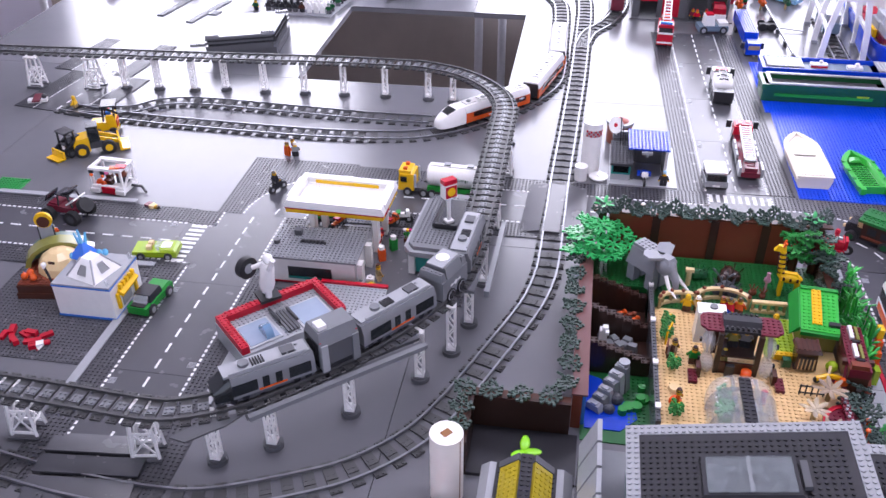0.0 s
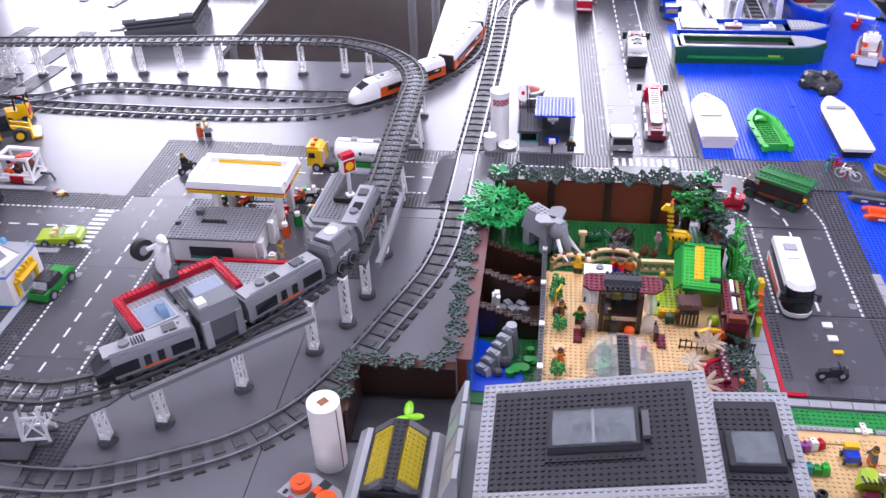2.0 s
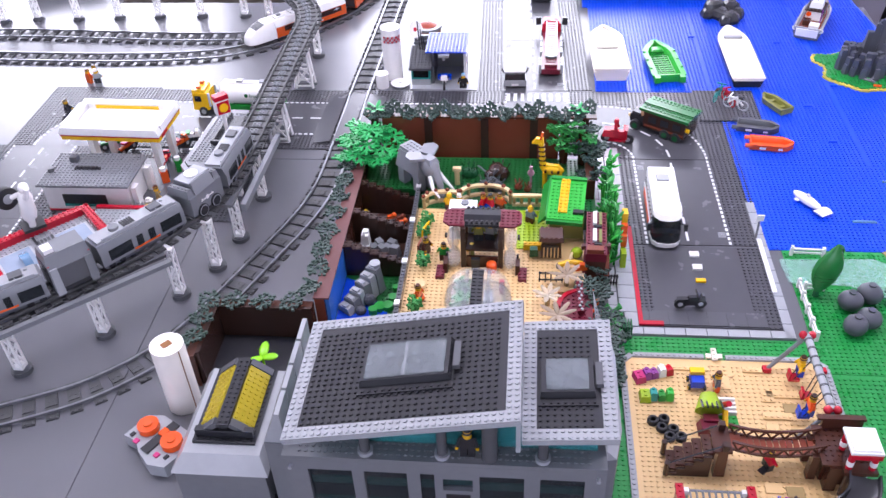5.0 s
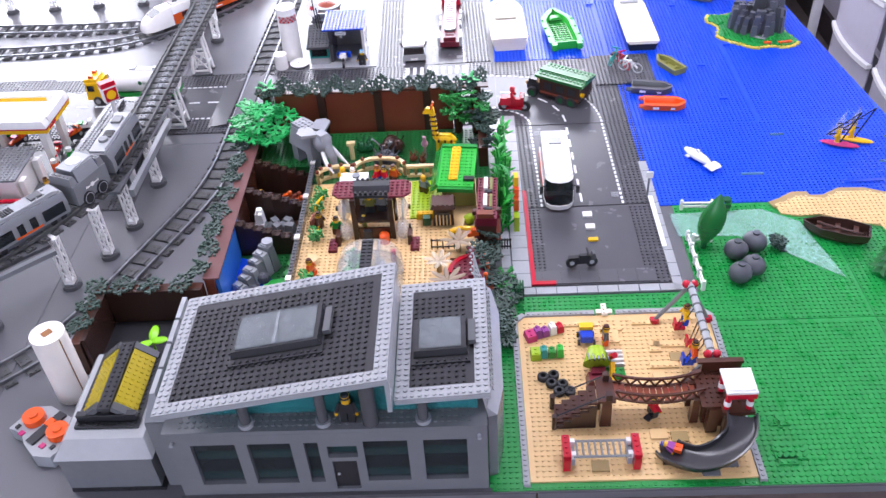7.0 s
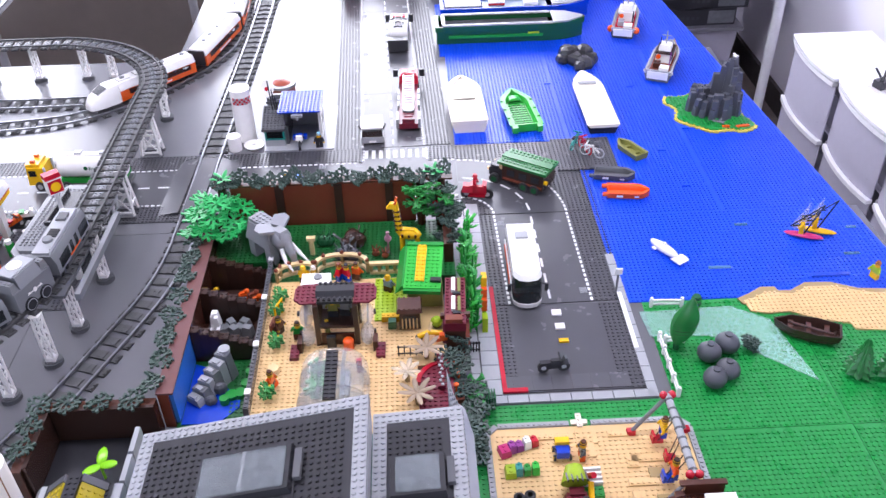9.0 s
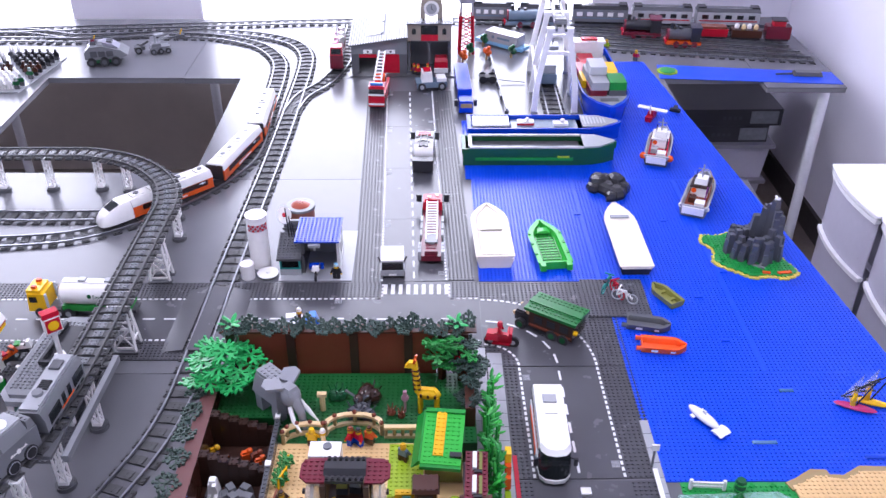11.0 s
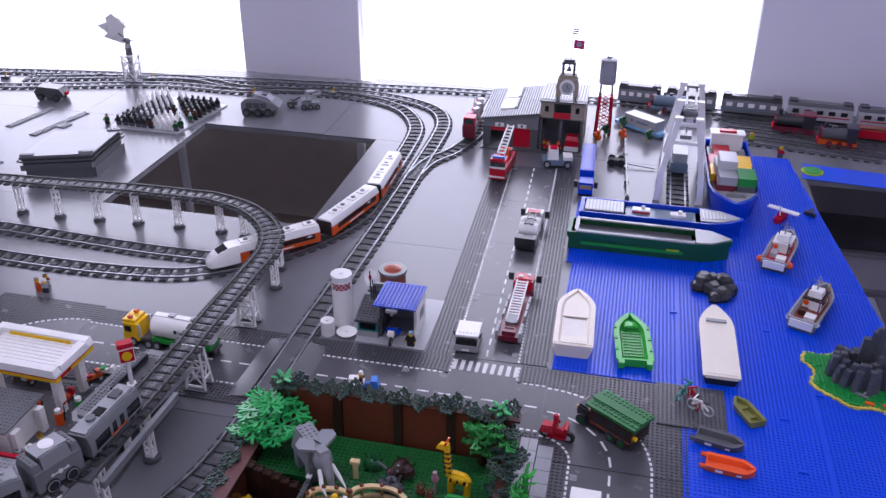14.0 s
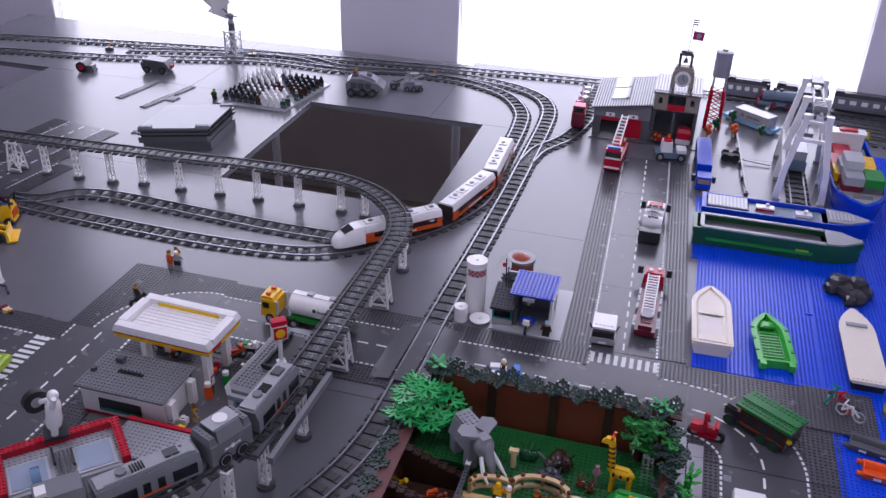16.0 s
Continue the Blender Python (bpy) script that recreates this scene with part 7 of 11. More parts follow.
for k in range(9):
    part("load", ("lightgrey", "pink", "white")[k % 3], rl, box(-0.03 + 0.016 * k, 0.01 * math.sin(2.2 * k), 0.0282, 0.017, 0.022, 0.016 + 0.008 * (k % 3), rz=25 * k), label="pale piece of the load")
rl.scale = (1, 0.88, 1.25)
part("crane_arm", "lightgrey", rl, stick((0.0, 0, 0.04), (0.06, 0.006, 0.075), 0.003), stick((0.06, 0.006, 0.075), (0.1, 0, 0.05), 0.003))
part("bogie", "black", rl, box(-0.06, 0, -0.001, 0.05, 0.036, 0.0068), box(0.06, 0, -0.001, 0.05, 0.036, 0.0068))

# ---- road vehicles ----


def car_body(t, col, ln=0.056, wd=0.04, h=0.012, wheels=0.008):
    part("body", col, t, box(0, 0, wheels * 0.7, ln, wd * 0.86, h), box(ln * 0.3, 0, wheels * 0.7 + h, ln * 0.36, wd * 0.8, 0.004, top=(0.8, 0.9)))
    for x in (-ln * 0.31, ln * 0.31):
        for s in (-1, 1):
            wheel(t, x, s * (wd / 2 - 0.003), wheels, 0.0065)


# bus on the car park road
bus = thing("coach_bus", "white coach bus with a dark glazed front", "bus", 0.352, -0.466, -91)
part("body", "white", bus, box(-0.012, 0, 0.008, 0.14, 0.052, 0.018), label="white lower body")
part("roof", "white", bus, box(-0.012, 0, 0.05, 0.14, 0.05, 0.0105, top=(0.99, 0.94)), box(-0.02, 0.0, 0.0607, 0.02, 0.02, 0.002))
part("side_window", "glass_dark", bus, box(-0.012, 0.0, 0.0262, 0.136, 0.0495, 0.0236), soft=False)
shape = lambda q, k, z: [(0.058, -0.0256 * k, z), (0.076 + q, -0.0235 * k, z), (0.085 + q, -0.015 * k, z), (0.088 + q, 0, z), (0.085 + q, 0.015 * k, z), (0.076 + q, 0.0235 * k, z), (0.058, 0.0256 * k, z)]
part("windscreen", "glass_dark", bus, loft([shape(0, 1, 0.0155), shape(-0.001, 1, 0.035), shape(-0.008, 0.95, 0.0575)]), label="large dark curved windscreen")
part("front_roof", "white", bus, loft([shape(-0.0075, 0.97, 0.0577), shape(-0.014, 0.85, 0.0655)]))
part("roof_vent", "lightgrey", bus, box(-0.045, 0, 0.0607, 0.018, 0.022, 0.003))
part("bumper", "white", bus, loft([shape(0.0, 0.98, 0.006), shape(0.002, 1.01, 0.0153)]))
part("stripe", "brightorange", bus, box(-0.02, -0.0264, 0.01, 0.10, 0.001, 0.014), box(-0.02, 0.0264, 0.01, 0.10, 0.001, 0.014), label="orange side panel")
for s in (-1, 1):
    part("mirror", "black", bus, box(0.074, s * 0.031, 0.034, 0.004, 0.006, 0.014), stick((0.07, s * 0.024, 0.046), (0.074, s * 0.031, 0.046), 0.0014))
for x in (-0.052, 0.045):
    for s in (-1, 1):
        wheel(bus, x, s * 0.022, 0.0105, 0.008)
# green-roofed truck
gt = thing("old_truck", "dark brown box truck with a green studded roof", "truck", 0.395, -0.152, 146)
part("box_body", "darkbrown", gt, box(-0.014, 0, 0.012, 0.085, 0.05, 0.034), label="dark brown body")
for s in (-1, 1):
    for k in range(3):
        part("window", "black", gt, box(-0.04 + 0.025 * k, s * 0.0254, 0.026, 0.016, 0.0012, 0.013), soft=False)
    part("trim", "reddish", gt, box(-0.014, s * 0.0254, 0.016, 0.08, 0.001, 0.004))
part("roof", "parkgreen", gt, box(-0.012, 0, 0.0464, 0.1, 0.054, 0.0052), box(-0.012, 0, 0.0518, 0.1, 0.016, 0.003), studs(-0.062, -0.026, 12, 6, 0.0517, n=6), label="green studded roof")
part("bonnet", "black", gt, box(0.045, 0, 0.012, 0.03, 0.036, 0.016), box(0.048, 0, 0.0282, 0.02, 0.03, 0.004))
part("headlight", "tan", gt, ball(0.062, 0.014, 0.022, 0.004), ball(0.062, -0.014, 0.022, 0.004))
part("cab_figure_seat", "tan", gt, box(0.034, 0, 0.0284, 0.012, 0.03, 0.012))
part("tail_lamp", "yellow", gt, cyl(-0.06, 0.02, 0.03, 0.004, 0.006, 8, axis="x"))
for x in (-0.04, -0.018, 0.044):
    for s in (-1, 1):
        wheel(gt, x, s * 0.024, 0.0105, 0.008, "darkgreen")
gt.scale = (1.08, 1.12, 1.06)
gt.location = (0.386, -0.158, 0)
sc = thing("red_scooter", "bright red scooter with a red rider", "scooter", 0.291, -0.207, -10)
motorbike(sc, "red", "red", "red")
sc.scale = (1.3, 1.3, 1.2)
part("rear_box", "red", sc, box(-0.014, 0, 0.014, 0.018, 0.015, 0.012, top=(0.8, 0.8)))
part("shield", "red", sc, box(0.013, 0, 0.012, 0.004, 0.016, 0.018), box(0, 0, 0.0055, 0.026, 0.012, 0.003))
figure(0.287, -0.206, -10, "red", "red", "red", "red", z=0.019, label="all red toy rider on the scooter")
bm = thing("black_motorbike", "black motorbike parked at the end of the car park", "motorbike", 0.372, -0.70, 4, 0.0037)
motorbike(bm, "black", None)
part("fairing", "darkgrey", bm, box(0.018, 0, 0.018, 0.008, 0.012, 0.010, top=(0.5, 0.7)))
# three bicycles on the grey plate
for k, (x, y, rz, c) in enumerate(((0.516, -0.036, 60, "teal"), (0.534, -0.055, 110, "red"), (0.545, -0.078, 150, "white"))):
    b = thing("bicycle", "small %s plastic bicycle lying on the grey plate" % ("turquoise", "red", "white")[k], "bicycle", x, y, rz, 0.007, group="bicycles")
    b.scale = (1.25, 1.25, 1.25)
    for q in (-0.013, 0.013):
        part("wheel", "silver" if c == "white" else c, b, loft([[(q + (0.0085 + 0.0011 * math.cos(p)) * math.cos(a), 0.0011 * math.sin(p), 0.009 + (0.0085 + 0.0011 * math.cos(p)) * math.sin(a)) for p in np.linspace(0, 2 * math.pi, 6, endpoint=False)] for a in np.linspace(0, 2 * math.pi, 17)]))
    part("frame", c, b, stick((-0.013, 0, 0.009), (0.0, 0, 0.02), 0.0016), stick((0.0, 0, 0.02), (0.013, 0, 0.009), 0.0016), stick((-0.004, 0, 0.008), (0.0, 0, 0.022), 0.0016), stick((-0.008, 0, 0.019), (0.01, 0, 0.02), 0.0016))
    part("handlebar", c, b, stick((0.01, -0.008, 0.024), (0.01, 0.008, 0.024), 0.0013), stick((0.013, 0, 0.009), (0.01, 0, 0.024), 0.0014))
    part("saddle", "black", b, box(-0.008, 0, 0.0205, 0.008, 0.005, 0.002))
# police van
pv = thing("white_van", "small white and grey van with a dark windscreen", "van", 0.078, 0.047, -88)
part("body", "lightgrey", pv, box(0, 0, 0.007, 0.07, 0.05, 0.014), label="grey lower body")
part("cabin", "glass_dark", pv, box(0.0, 0, 0.0212, 0.066, 0.046, 0.012, top=(0.88, 0.94)), soft=False)
part("roof", "white", pv, box(-0.006, 0, 0.0334, 0.056, 0.048, 0.0045), studs(0.006, -0.02, 1, 5, 0.0379, n=6))
part("mirror", "black", pv, stick((0.016, 0.024, 0.03), (0.014, 0.03, 0.042), 0.002), stick((0.016, -0.024, 0.03), (0.014, -0.03, 0.042), 0.002))
part("plate_bar", "white", pv, box(0.0355, 0, 0.009, 0.001, 0.016, 0.004), label="blank number plate bar")
for x in (-0.022, 0.022):
    for s in (-1, 1):
        wheel(pv, x, s * 0.021, 0.008)
# long fire engine with a white ladder
fe = thing("ladder_truck", "long dark red fire engine with a white ladder", "fire engine", 0.161, 0.182, -91)
part("chassis", "darkred", fe, box(0, 0, 0.010, 0.235, 0.044, 0.012))
part("cab", "red", fe, box(-0.098, 0, 0.0222, 0.04, 0.046, 0.02, top=(0.9, 0.95)), box(-0.098, 0, 0.0424, 0.026, 0.036, 0.004), label="bright red cab")
part("cab_trim", "white", fe, box(-0.104, 0.01, 0.0466, 0.008, 0.008, 0.002), box(-0.096, -0.008, 0.0466, 0.008, 0.008, 0.002))
for s in (-1, 1):
    part("mirror", "black", fe, box(-0.112, 0.032 * s, 0.026, 0.006, 0.012, 0.018))
lad = part("ladder", "white", fe, *[beam((-0.07, s * 0.012, 0.05), (0.075, s * 0.012, 0.036), 0.003, 0.005) for s in (-1, 1)], *[beam((-0.066 + 0.0098 * k, -0.011, 0.0492 - 0.00095 * k), (-0.066 + 0.0098 * k, 0.011, 0.0492 - 0.00095 * k), 0.004, 0.002) for k in range(14)], label="white ladder with many rungs")
part("turntable", "grey", fe, cyl(0.074, 0, 0.0222, 0.014, 0.016, 12), box(0.07, 0, 0.034, 0.03, 0.026, 0.004))
part("pump_deck", "darkred", fe, box(0.096, 0, 0.0222, 0.036, 0.028, 0.010), *[box(0.084 + 0.008 * k, 0.0, 0.0324, 0.004, 0.02, 0.002) for k in range(3)])
for s in (-1, 1):
    for k in range(3):
        part("locker", "lightgrey", fe, box(0.085 + 0.014 * k, s * 0.0245, 0.012, 0.012, 0.006, 0.022))
        part("locker", "lightgrey", fe, box(-0.03 + 0.03 * k, s * 0.0235, 0.012, 0.024, 0.005, 0.016))
for x in (-0.09, 0.04, 0.064):
    for s in (-1, 1):
        wheel(fe, x, s * 0.02, 0.0105, 0.008)
# bulk lorry seen from behind
bk = thing("bulk_lorry", "white and black lorry with two round hoppers", "truck", 0.140, 0.555, -92)
part("chassis", "black", bk, box(0, 0, 0.008, 0.16, 0.05, 0.012), box(0.07, 0, 0.0202, 0.025, 0.052, 0.02))
part("hopper", "white", bk, *[cyl(-0.012 + 0.034 * k, 0, 0.036, 0.018, 0.048, 14, axis="y") for k in range(2)], label="white round hoppers")
part("cab", "white", bk, box(-0.066, 0, 0.0202, 0.032, 0.048, 0.026, top=(0.9, 0.94)))
part("cab_roof", "red", bk, box(-0.06, 0, 0.0464, 0.018, 0.034, 0.004))
for s in (-1, 1):
    part("frame_bar", "black", bk, beam((-0.04, s * 0.008, 0.055), (0.03, s * 0.01, 0.056), 0.003, 0.003))
    part("mirror", "black", bk, box(-0.078, 0.032 * s, 0.024, 0.006, 0.012, 0.02))
for k in range(3):
    part("cross_bar", "black", bk, beam((-0.036 + 0.03 * k, -0.021, 0.048), (-0.03 + 0.03 * k, 0.0, 0.0575), 0.003, 0.003), beam((-0.03 + 0.03 * k, 0.0, 0.0575), (-0.036 + 0.03 * k, 0.021, 0.048), 0.003, 0.003))
for x in (-0.06, 0.02, 0.05):
    for s in (-1, 1):
        wheel(bk, x, s * 0.022, 0.0105, 0.008)
# far fire engine
f2 = thing("fire_engine", "red and white fire engine with a raised ladder", "fire engine", -0.012, 1.00, -94)
part("body", "red", f2, box(0, 0, 0.010, 0.14, 0.052, 0.026))
part("cab_band", "white", f2, box(0.0712, 0, 0.014, 0.0015, 0.05, 0.004), box(0.0712, 0, 0.036, 0.0015, 0.05, 0.004))
part("windscreen", "glass_dark", f2, box(0.064, 0, 0.0362, 0.014, 0.048, 0.015, top=(0.8, 0.95)))
part("cab_roof", "red", f2, box(0.052, 0, 0.0514, 0.036, 0.05, 0.006))
part("light_bar", "midblue", f2, box(0.058, 0, 0.0576, 0.008, 0.04, 0.005))
part("ladder", "white", f2, *[beam((0.034, s * 0.012, 0.060), (-0.086, s * 0.010, 0.092), 0.004, 0.006) for s in (-1, 1)], *[beam((0.03 - 0.014 * k, -0.011, 0.0615 + 0.0037 * k), (0.03 - 0.014 * k, 0.011, 0.0615 + 0.0037 * k), 0.003, 0.003) for k in range(9)])
part("hose_reel", "brightorange", f2, cyl(-0.03, 0, 0.046, 0.012, 0.03, 14, axis="y"))
part("turntable", "darkred", f2, box(-0.045, 0, 0.0362, 0.03, 0.034, 0.012))
for x in (-0.045, 0.045):
    for s in (-1, 1):
        wheel(f2, x, s * 0.023, 0.010)
f2.scale = (1.05, 0.9, 1.3)
f2.location = (0.006, 0.945, 0)
# blue tractor and blue lorry
bc = thing("blue_tug", "small light blue and white airport tug", "tractor", 0.148, 1.09, 8)
part("body", "sandblue", bc, box(0, 0, 0.008, 0.085, 0.044, 0.014))
part("bonnet", "white", bc, box(0.028, 0, 0.0222, 0.026, 0.038, 0.008), label="white bonnet")
bc.location = (0.158, 1.045, 0)
bc.scale = (1.1, 1.1, 1.2)
part("cab", "white", bc, box(-0.012, 0, 0.0222, 0.03, 0.036, 0.026, top=(0.85, 0.9)))
part("cab_top", "red", bc, box(-0.012, 0, 0.0484, 0.02, 0.024, 0.004))
for x in (-0.028, 0.028):
    for s in (-1, 1):
        wheel(bc, x, s * 0.02, 0.011)
bt = thing("blue_lorry", "bright blue articulated lorry beside the quay", "truck", 0.254, 0.985, -88)
bt.scale = (1, 0.82, 1)
part("cab", "blue", bt, box(0.125, 0, 0.010, 0.05, 0.05, 0.034, top=(0.9, 0.92)))
part("windscreen", "darktan", bt, box(0.151, 0, 0.026, 0.002, 0.04, 0.012))
part("trailer", "blue", bt, box(-0.02, 0, 0.022, 0.21, 0.05, 0.034), label="blue ribbed trailer")
for k in range(5):
    part("roof_rib", "blue", bt, box(-0.02, -0.018 + 0.009 * k, 0.0562, 0.2, 0.003, 0.002))
part("chassis", "black", bt, box(0.0, 0, 0.010, 0.26, 0.034, 0.0118), box(0.12, 0.034, 0.02, 0.012, 0.012, 0.018), box(0.12, -0.034, 0.02, 0.012, 0.012, 0.018))
for x in (-0.09, -0.068, 0.06, 0.125):
    for s in (-1, 1):
        wheel(bt, x, s * 0.021, 0.011)
solid("tractor_unit", "black tractor wheels beside the blue lorry", "truck", "rubber", box(0.335, 1.10, 0.004, 0.05, 0.03, 0.014), *[cyl(0.32 + 0.03 * k, 1.10 + 0.018 * s, 0.012, 0.012, 0.008, 12, axis="y") for k in range(2) for s in (-1, 1)])

# ---- west side vehicles and houses ----
lc = thing("lime_convertible", "lime green open car with white bonnet and two seats", "car", -1.053, -0.421, 8)
car_body(lc, "lime", 0.088, 0.048)
part("bonnet_panel", "white", lc, box(0.022, 0, 0.0224, 0.02, 0.02, 0.0012))
part("seat", "tan", lc, box(-0.012, 0.008, 0.0178, 0.01, 0.01, 0.008), box(-0.012, -0.008, 0.0178, 0.01, 0.01, 0.008))
part("windscreen", "glass", lc, turned(box(0, 0, 0, 0.0012, 0.034, 0.012), ry=-20, at=(0.007, 0, 0.0182)))
part("side_panel", "white", lc, box(-0.004, -0.0195, 0.009, 0.026, 0.001, 0.006), box(-0.004, 0.0195, 0.009, 0.026, 0.001, 0.006))
gp = thing("green_car", "dark green long-bonnet car with a black roof", "car", -0.994, -0.577, 84)
car_body(gp, "green", 0.092, 0.046, 0.015, 0.011)
part("roof", "black", gp, box(-0.006, 0, 0.0229, 0.042, 0.036, 0.014, top=(0.8, 0.9)), box(-0.036, 0, 0.0229, 0.016, 0.028, 0.002))
part("grille", "silver", gp, box(-0.043, 0, 0.009, 0.0015, 0.034, 0.008))
part("windscreen", "glass", gp, turned(box(0, 0, 0, 0.0012, 0.03, 0.014), ry=30, at=(-0.034, 0, 0.0251)))
mt = thing("monster_truck", "red and black off-road truck on big tyres", "truck", -1.302, -0.315, 170)
part("body", "darkred", mt, box(0, 0, 0.022, 0.07, 0.04, 0.014), box(0.02, 0, 0.0362, 0.024, 0.034, 0.004))
part("roll_cage", "black", mt, *[stick((a, s * 0.016, 0.036), (a * 0.7, s * 0.014, 0.062), 0.002) for a in (-0.028, 0.008) for s in (-1, 1)], box(-0.006, 0, 0.061, 0.03, 0.032, 0.003))
part("panel", "white", mt, turned(box(0, 0, 0, 0.030, 0.037, 0.003), ry=34, at=(-0.027, 0, 0.048)), label="white sloping rear panel")
part("spare_wheel", "rubber", mt, turned(cyl(0, 0, 0, 0.0165, 0.012, 16), ry=-58, at=(-0.046, 0.004, 0.038)))
part("roof_rack", "black", mt, turned(box(0, 0, 0, 0.026, 0.030, 0.003), ry=24, at=(-0.016, 0, 0.068)), turned(box(0, 0, 0, 0.003, 0.034, 0.018), ry=-30, at=(0.040, 0, 0.042)), label="black tilted racks")
for x in (-0.03, 0.03):
    for s in (-1, 1):
        wheel(mt, x, s * 0.025, 0.0165, 0.014, "darkgrey", 16)
rs = thing("snack_trailer", "white and red open snack trailer with goods inside", "trailer", -1.262, -0.186, 86)
part("base", "white", rs, box(0, 0, 0.005, 0.056, 0.08, 0.010, top=(0.96, 0.97)), box(-0.024, 0, 0.0152, 0.006, 0.078, 0.006), label="white lower body")
part("front_panel", "red", rs, box(-0.0292, -0.002, 0.004, 0.004, 0.032, 0.015))
part("skirt_bar", "white", rs, box(-0.030, 0.031, 0.004, 0.005, 0.022, 0.010), box(-0.030, -0.031, 0.004, 0.005, 0.022, 0.010))
for a in (-0.023, 0.023):
    for b in (-0.036, 0.036):
        part("post", "white", rs, beam((a, b, 0.0152), (a, b, 0.058), 0.005, 0.005))
part("side_brace", "white", rs, beam((-0.023, -0.037, 0.016), (0.023, -0.037, 0.052), 0.004, 0.005), beam((0.023, -0.037, 0.016), (-0.004, -0.040, 0.036), 0.004, 0.005))
part("roof_frame", "white", rs, box(-0.022, 0, 0.0582, 0.011, 0.08, 0.006), box(0.022, 0, 0.0582, 0.011, 0.08, 0.006), box(0.0, 0.036, 0.0582, 0.0325, 0.008, 0.005), box(0.0, -0.036, 0.0582, 0.0325, 0.008, 0.005), label="white open roof frame")
part("roof_flash", "orange", rs, turned(box(0, 0, 0, 0.012, 0.022, 0.003), rz=20, at=(-0.018, -0.022, 0.0646)), label="orange roof plate")
part("roof_end", "red", rs, turned(box(0, 0, 0, 0.016, 0.024, 0.003), rz=8, at=(-0.010, -0.032, 0.0648)))
for y in (0.032, 0.004):
    part("lamp", "black", rs, box(-0.0292, y, 0.052, 0.0035, 0.009, 0.007))
    part("lamp_glow", "orange", rs, ball(-0.030, y, 0.048, 0.004, n=8, m=5))
part("stove", "darkgrey", rs, box(0.010, -0.018, 0.0152, 0.018, 0.024, 0.016))
part("goods", "reddish", rs, ball(0.004, -0.018, 0.040, 0.010, 0.013, 0.012), box(0.010, -0.026, 0.0314, 0.01, 0.01, 0.008), label="brown rounded goods")
part("goods", "brown", rs, box(-0.006, 0.008, 0.0152, 0.014, 0.018, 0.012), box(0.008, 0.014, 0.0152, 0.012, 0.012, 0.018))
part("goods", "brightorange", rs, ball(-0.014, 0.026, 0.022, 0.008), ball(-0.018, 0.014, 0.021, 0.006))
part("goods", "pink", rs, box(0.004, 0.022, 0.0334, 0.010, 0.012, 0.006))
part("drawbar", "black", rs, stick((0.004, -0.040, 0.012), (0.008, -0.062, 0.010), 0.003), stick((0.008, -0.062, 0.010), (-0.006, -0.080, 0.004), 0.003))
for s_ in (-1, 1):
    wheel(rs, s_ * 0.022, 0.004, 0.008, 0.008, "lightgrey")
dz = thing("wheel_loader", "yellow wheel loader with a black cab and lowered bucket", "loader", -1.402, -0.020, 32)
part("engine", "yellow", dz, loft([[(-0.042, u, v) for u, v in ((-0.019, 0.014), (0.019, 0.014), (0.017, 0.030), (-0.017, 0.030))], [(-0.034, u, v) for u, v in ((-0.022, 0.010), (0.022, 0.010), (0.021, 0.042), (-0.021, 0.042))], [(-0.006, u, v) for u, v in ((-0.022, 0.010), (0.022, 0.010), (0.021, 0.046), (-0.021, 0.046))]]), label="rounded yellow engine cover")
part("chassis", "darkgrey", dz, box(0.010, 0, 0.012, 0.050, 0.026, 0.016))
part("cab", "glass_dark", dz, box(0.006, 0, 0.030, 0.030, 0.036, 0.036, top=(0.8, 0.85)), label="smoked black cab glass")
part("cab_roof", "black", dz, box(0.006, 0, 0.0662, 0.028, 0.034, 0.004))
for s in (-1, 1):
    part("arm", "yellow", dz, beam((0.018, s * 0.014, 0.038), (0.060, s * 0.014, 0.022), 0.006, 0.008))
part("bucket", "yellow", dz, side([(0.060, 0.003), (0.082, 0.003), (0.084, 0.006), (0.066, 0.008), (0.064, 0.030), (0.060, 0.030)], 0.064))
for x in (-0.026, 0.036):
    for s in (-1, 1):
        wheel(dz, x, s * 0.026, 0.0165, 0.013, "yellow", 16)
sk = thing("skid_loader", "black skid loader with a yellow bucket", "loader", -1.452, -0.045, 244)
part("body", "black", sk, box(-0.008, 0, 0.008, 0.044, 0.034, 0.022), box(-0.02, 0, 0.0302, 0.016, 0.03, 0.014))
part("cage", "black", sk, *[stick((a, b, 0.030), (a * 0.9, b, 0.060), 0.0024) for a in (-0.012, 0.012) for b in (-0.015, 0.015)], box(0.0, 0, 0.060, 0.030, 0.036, 0.0035))
part("seat", "darkgrey", sk, box(-0.004, 0, 0.0302, 0.012, 0.014, 0.014))
for s in (-1, 1):
    part("arm", "black", sk, beam((-0.018, s * 0.019, 0.040), (0.030, s * 0.017, 0.016), 0.005, 0.006))
    for x in (-0.022, 0.008):
        wheel(sk, x, s * 0.020, 0.0105, 0.008, "darkgrey")
part("bucket", "yellow", sk, side([(0.026, 0.002), (0.048, 0.002), (0.049, 0.005), (0.032, 0.006), (0.030, 0.022), (0.026, 0.022)], 0.046))
part("badge", "white", sk, box(0.0142, 0.004, 0.018, 0.0008, 0.012, 0.010))
dz2 = thing("yellow_roller", "yellow machine with a black open frame", "machine", -1.412, 0.078, 200)
part("body", "yellow", dz2, box(0.016, 0, 0.012, 0.044, 0.042, 0.024, top=(0.9, 0.8)), box(-0.014, 0, 0.008, 0.024, 0.046, 0.046, top=(0.85, 0.9)))
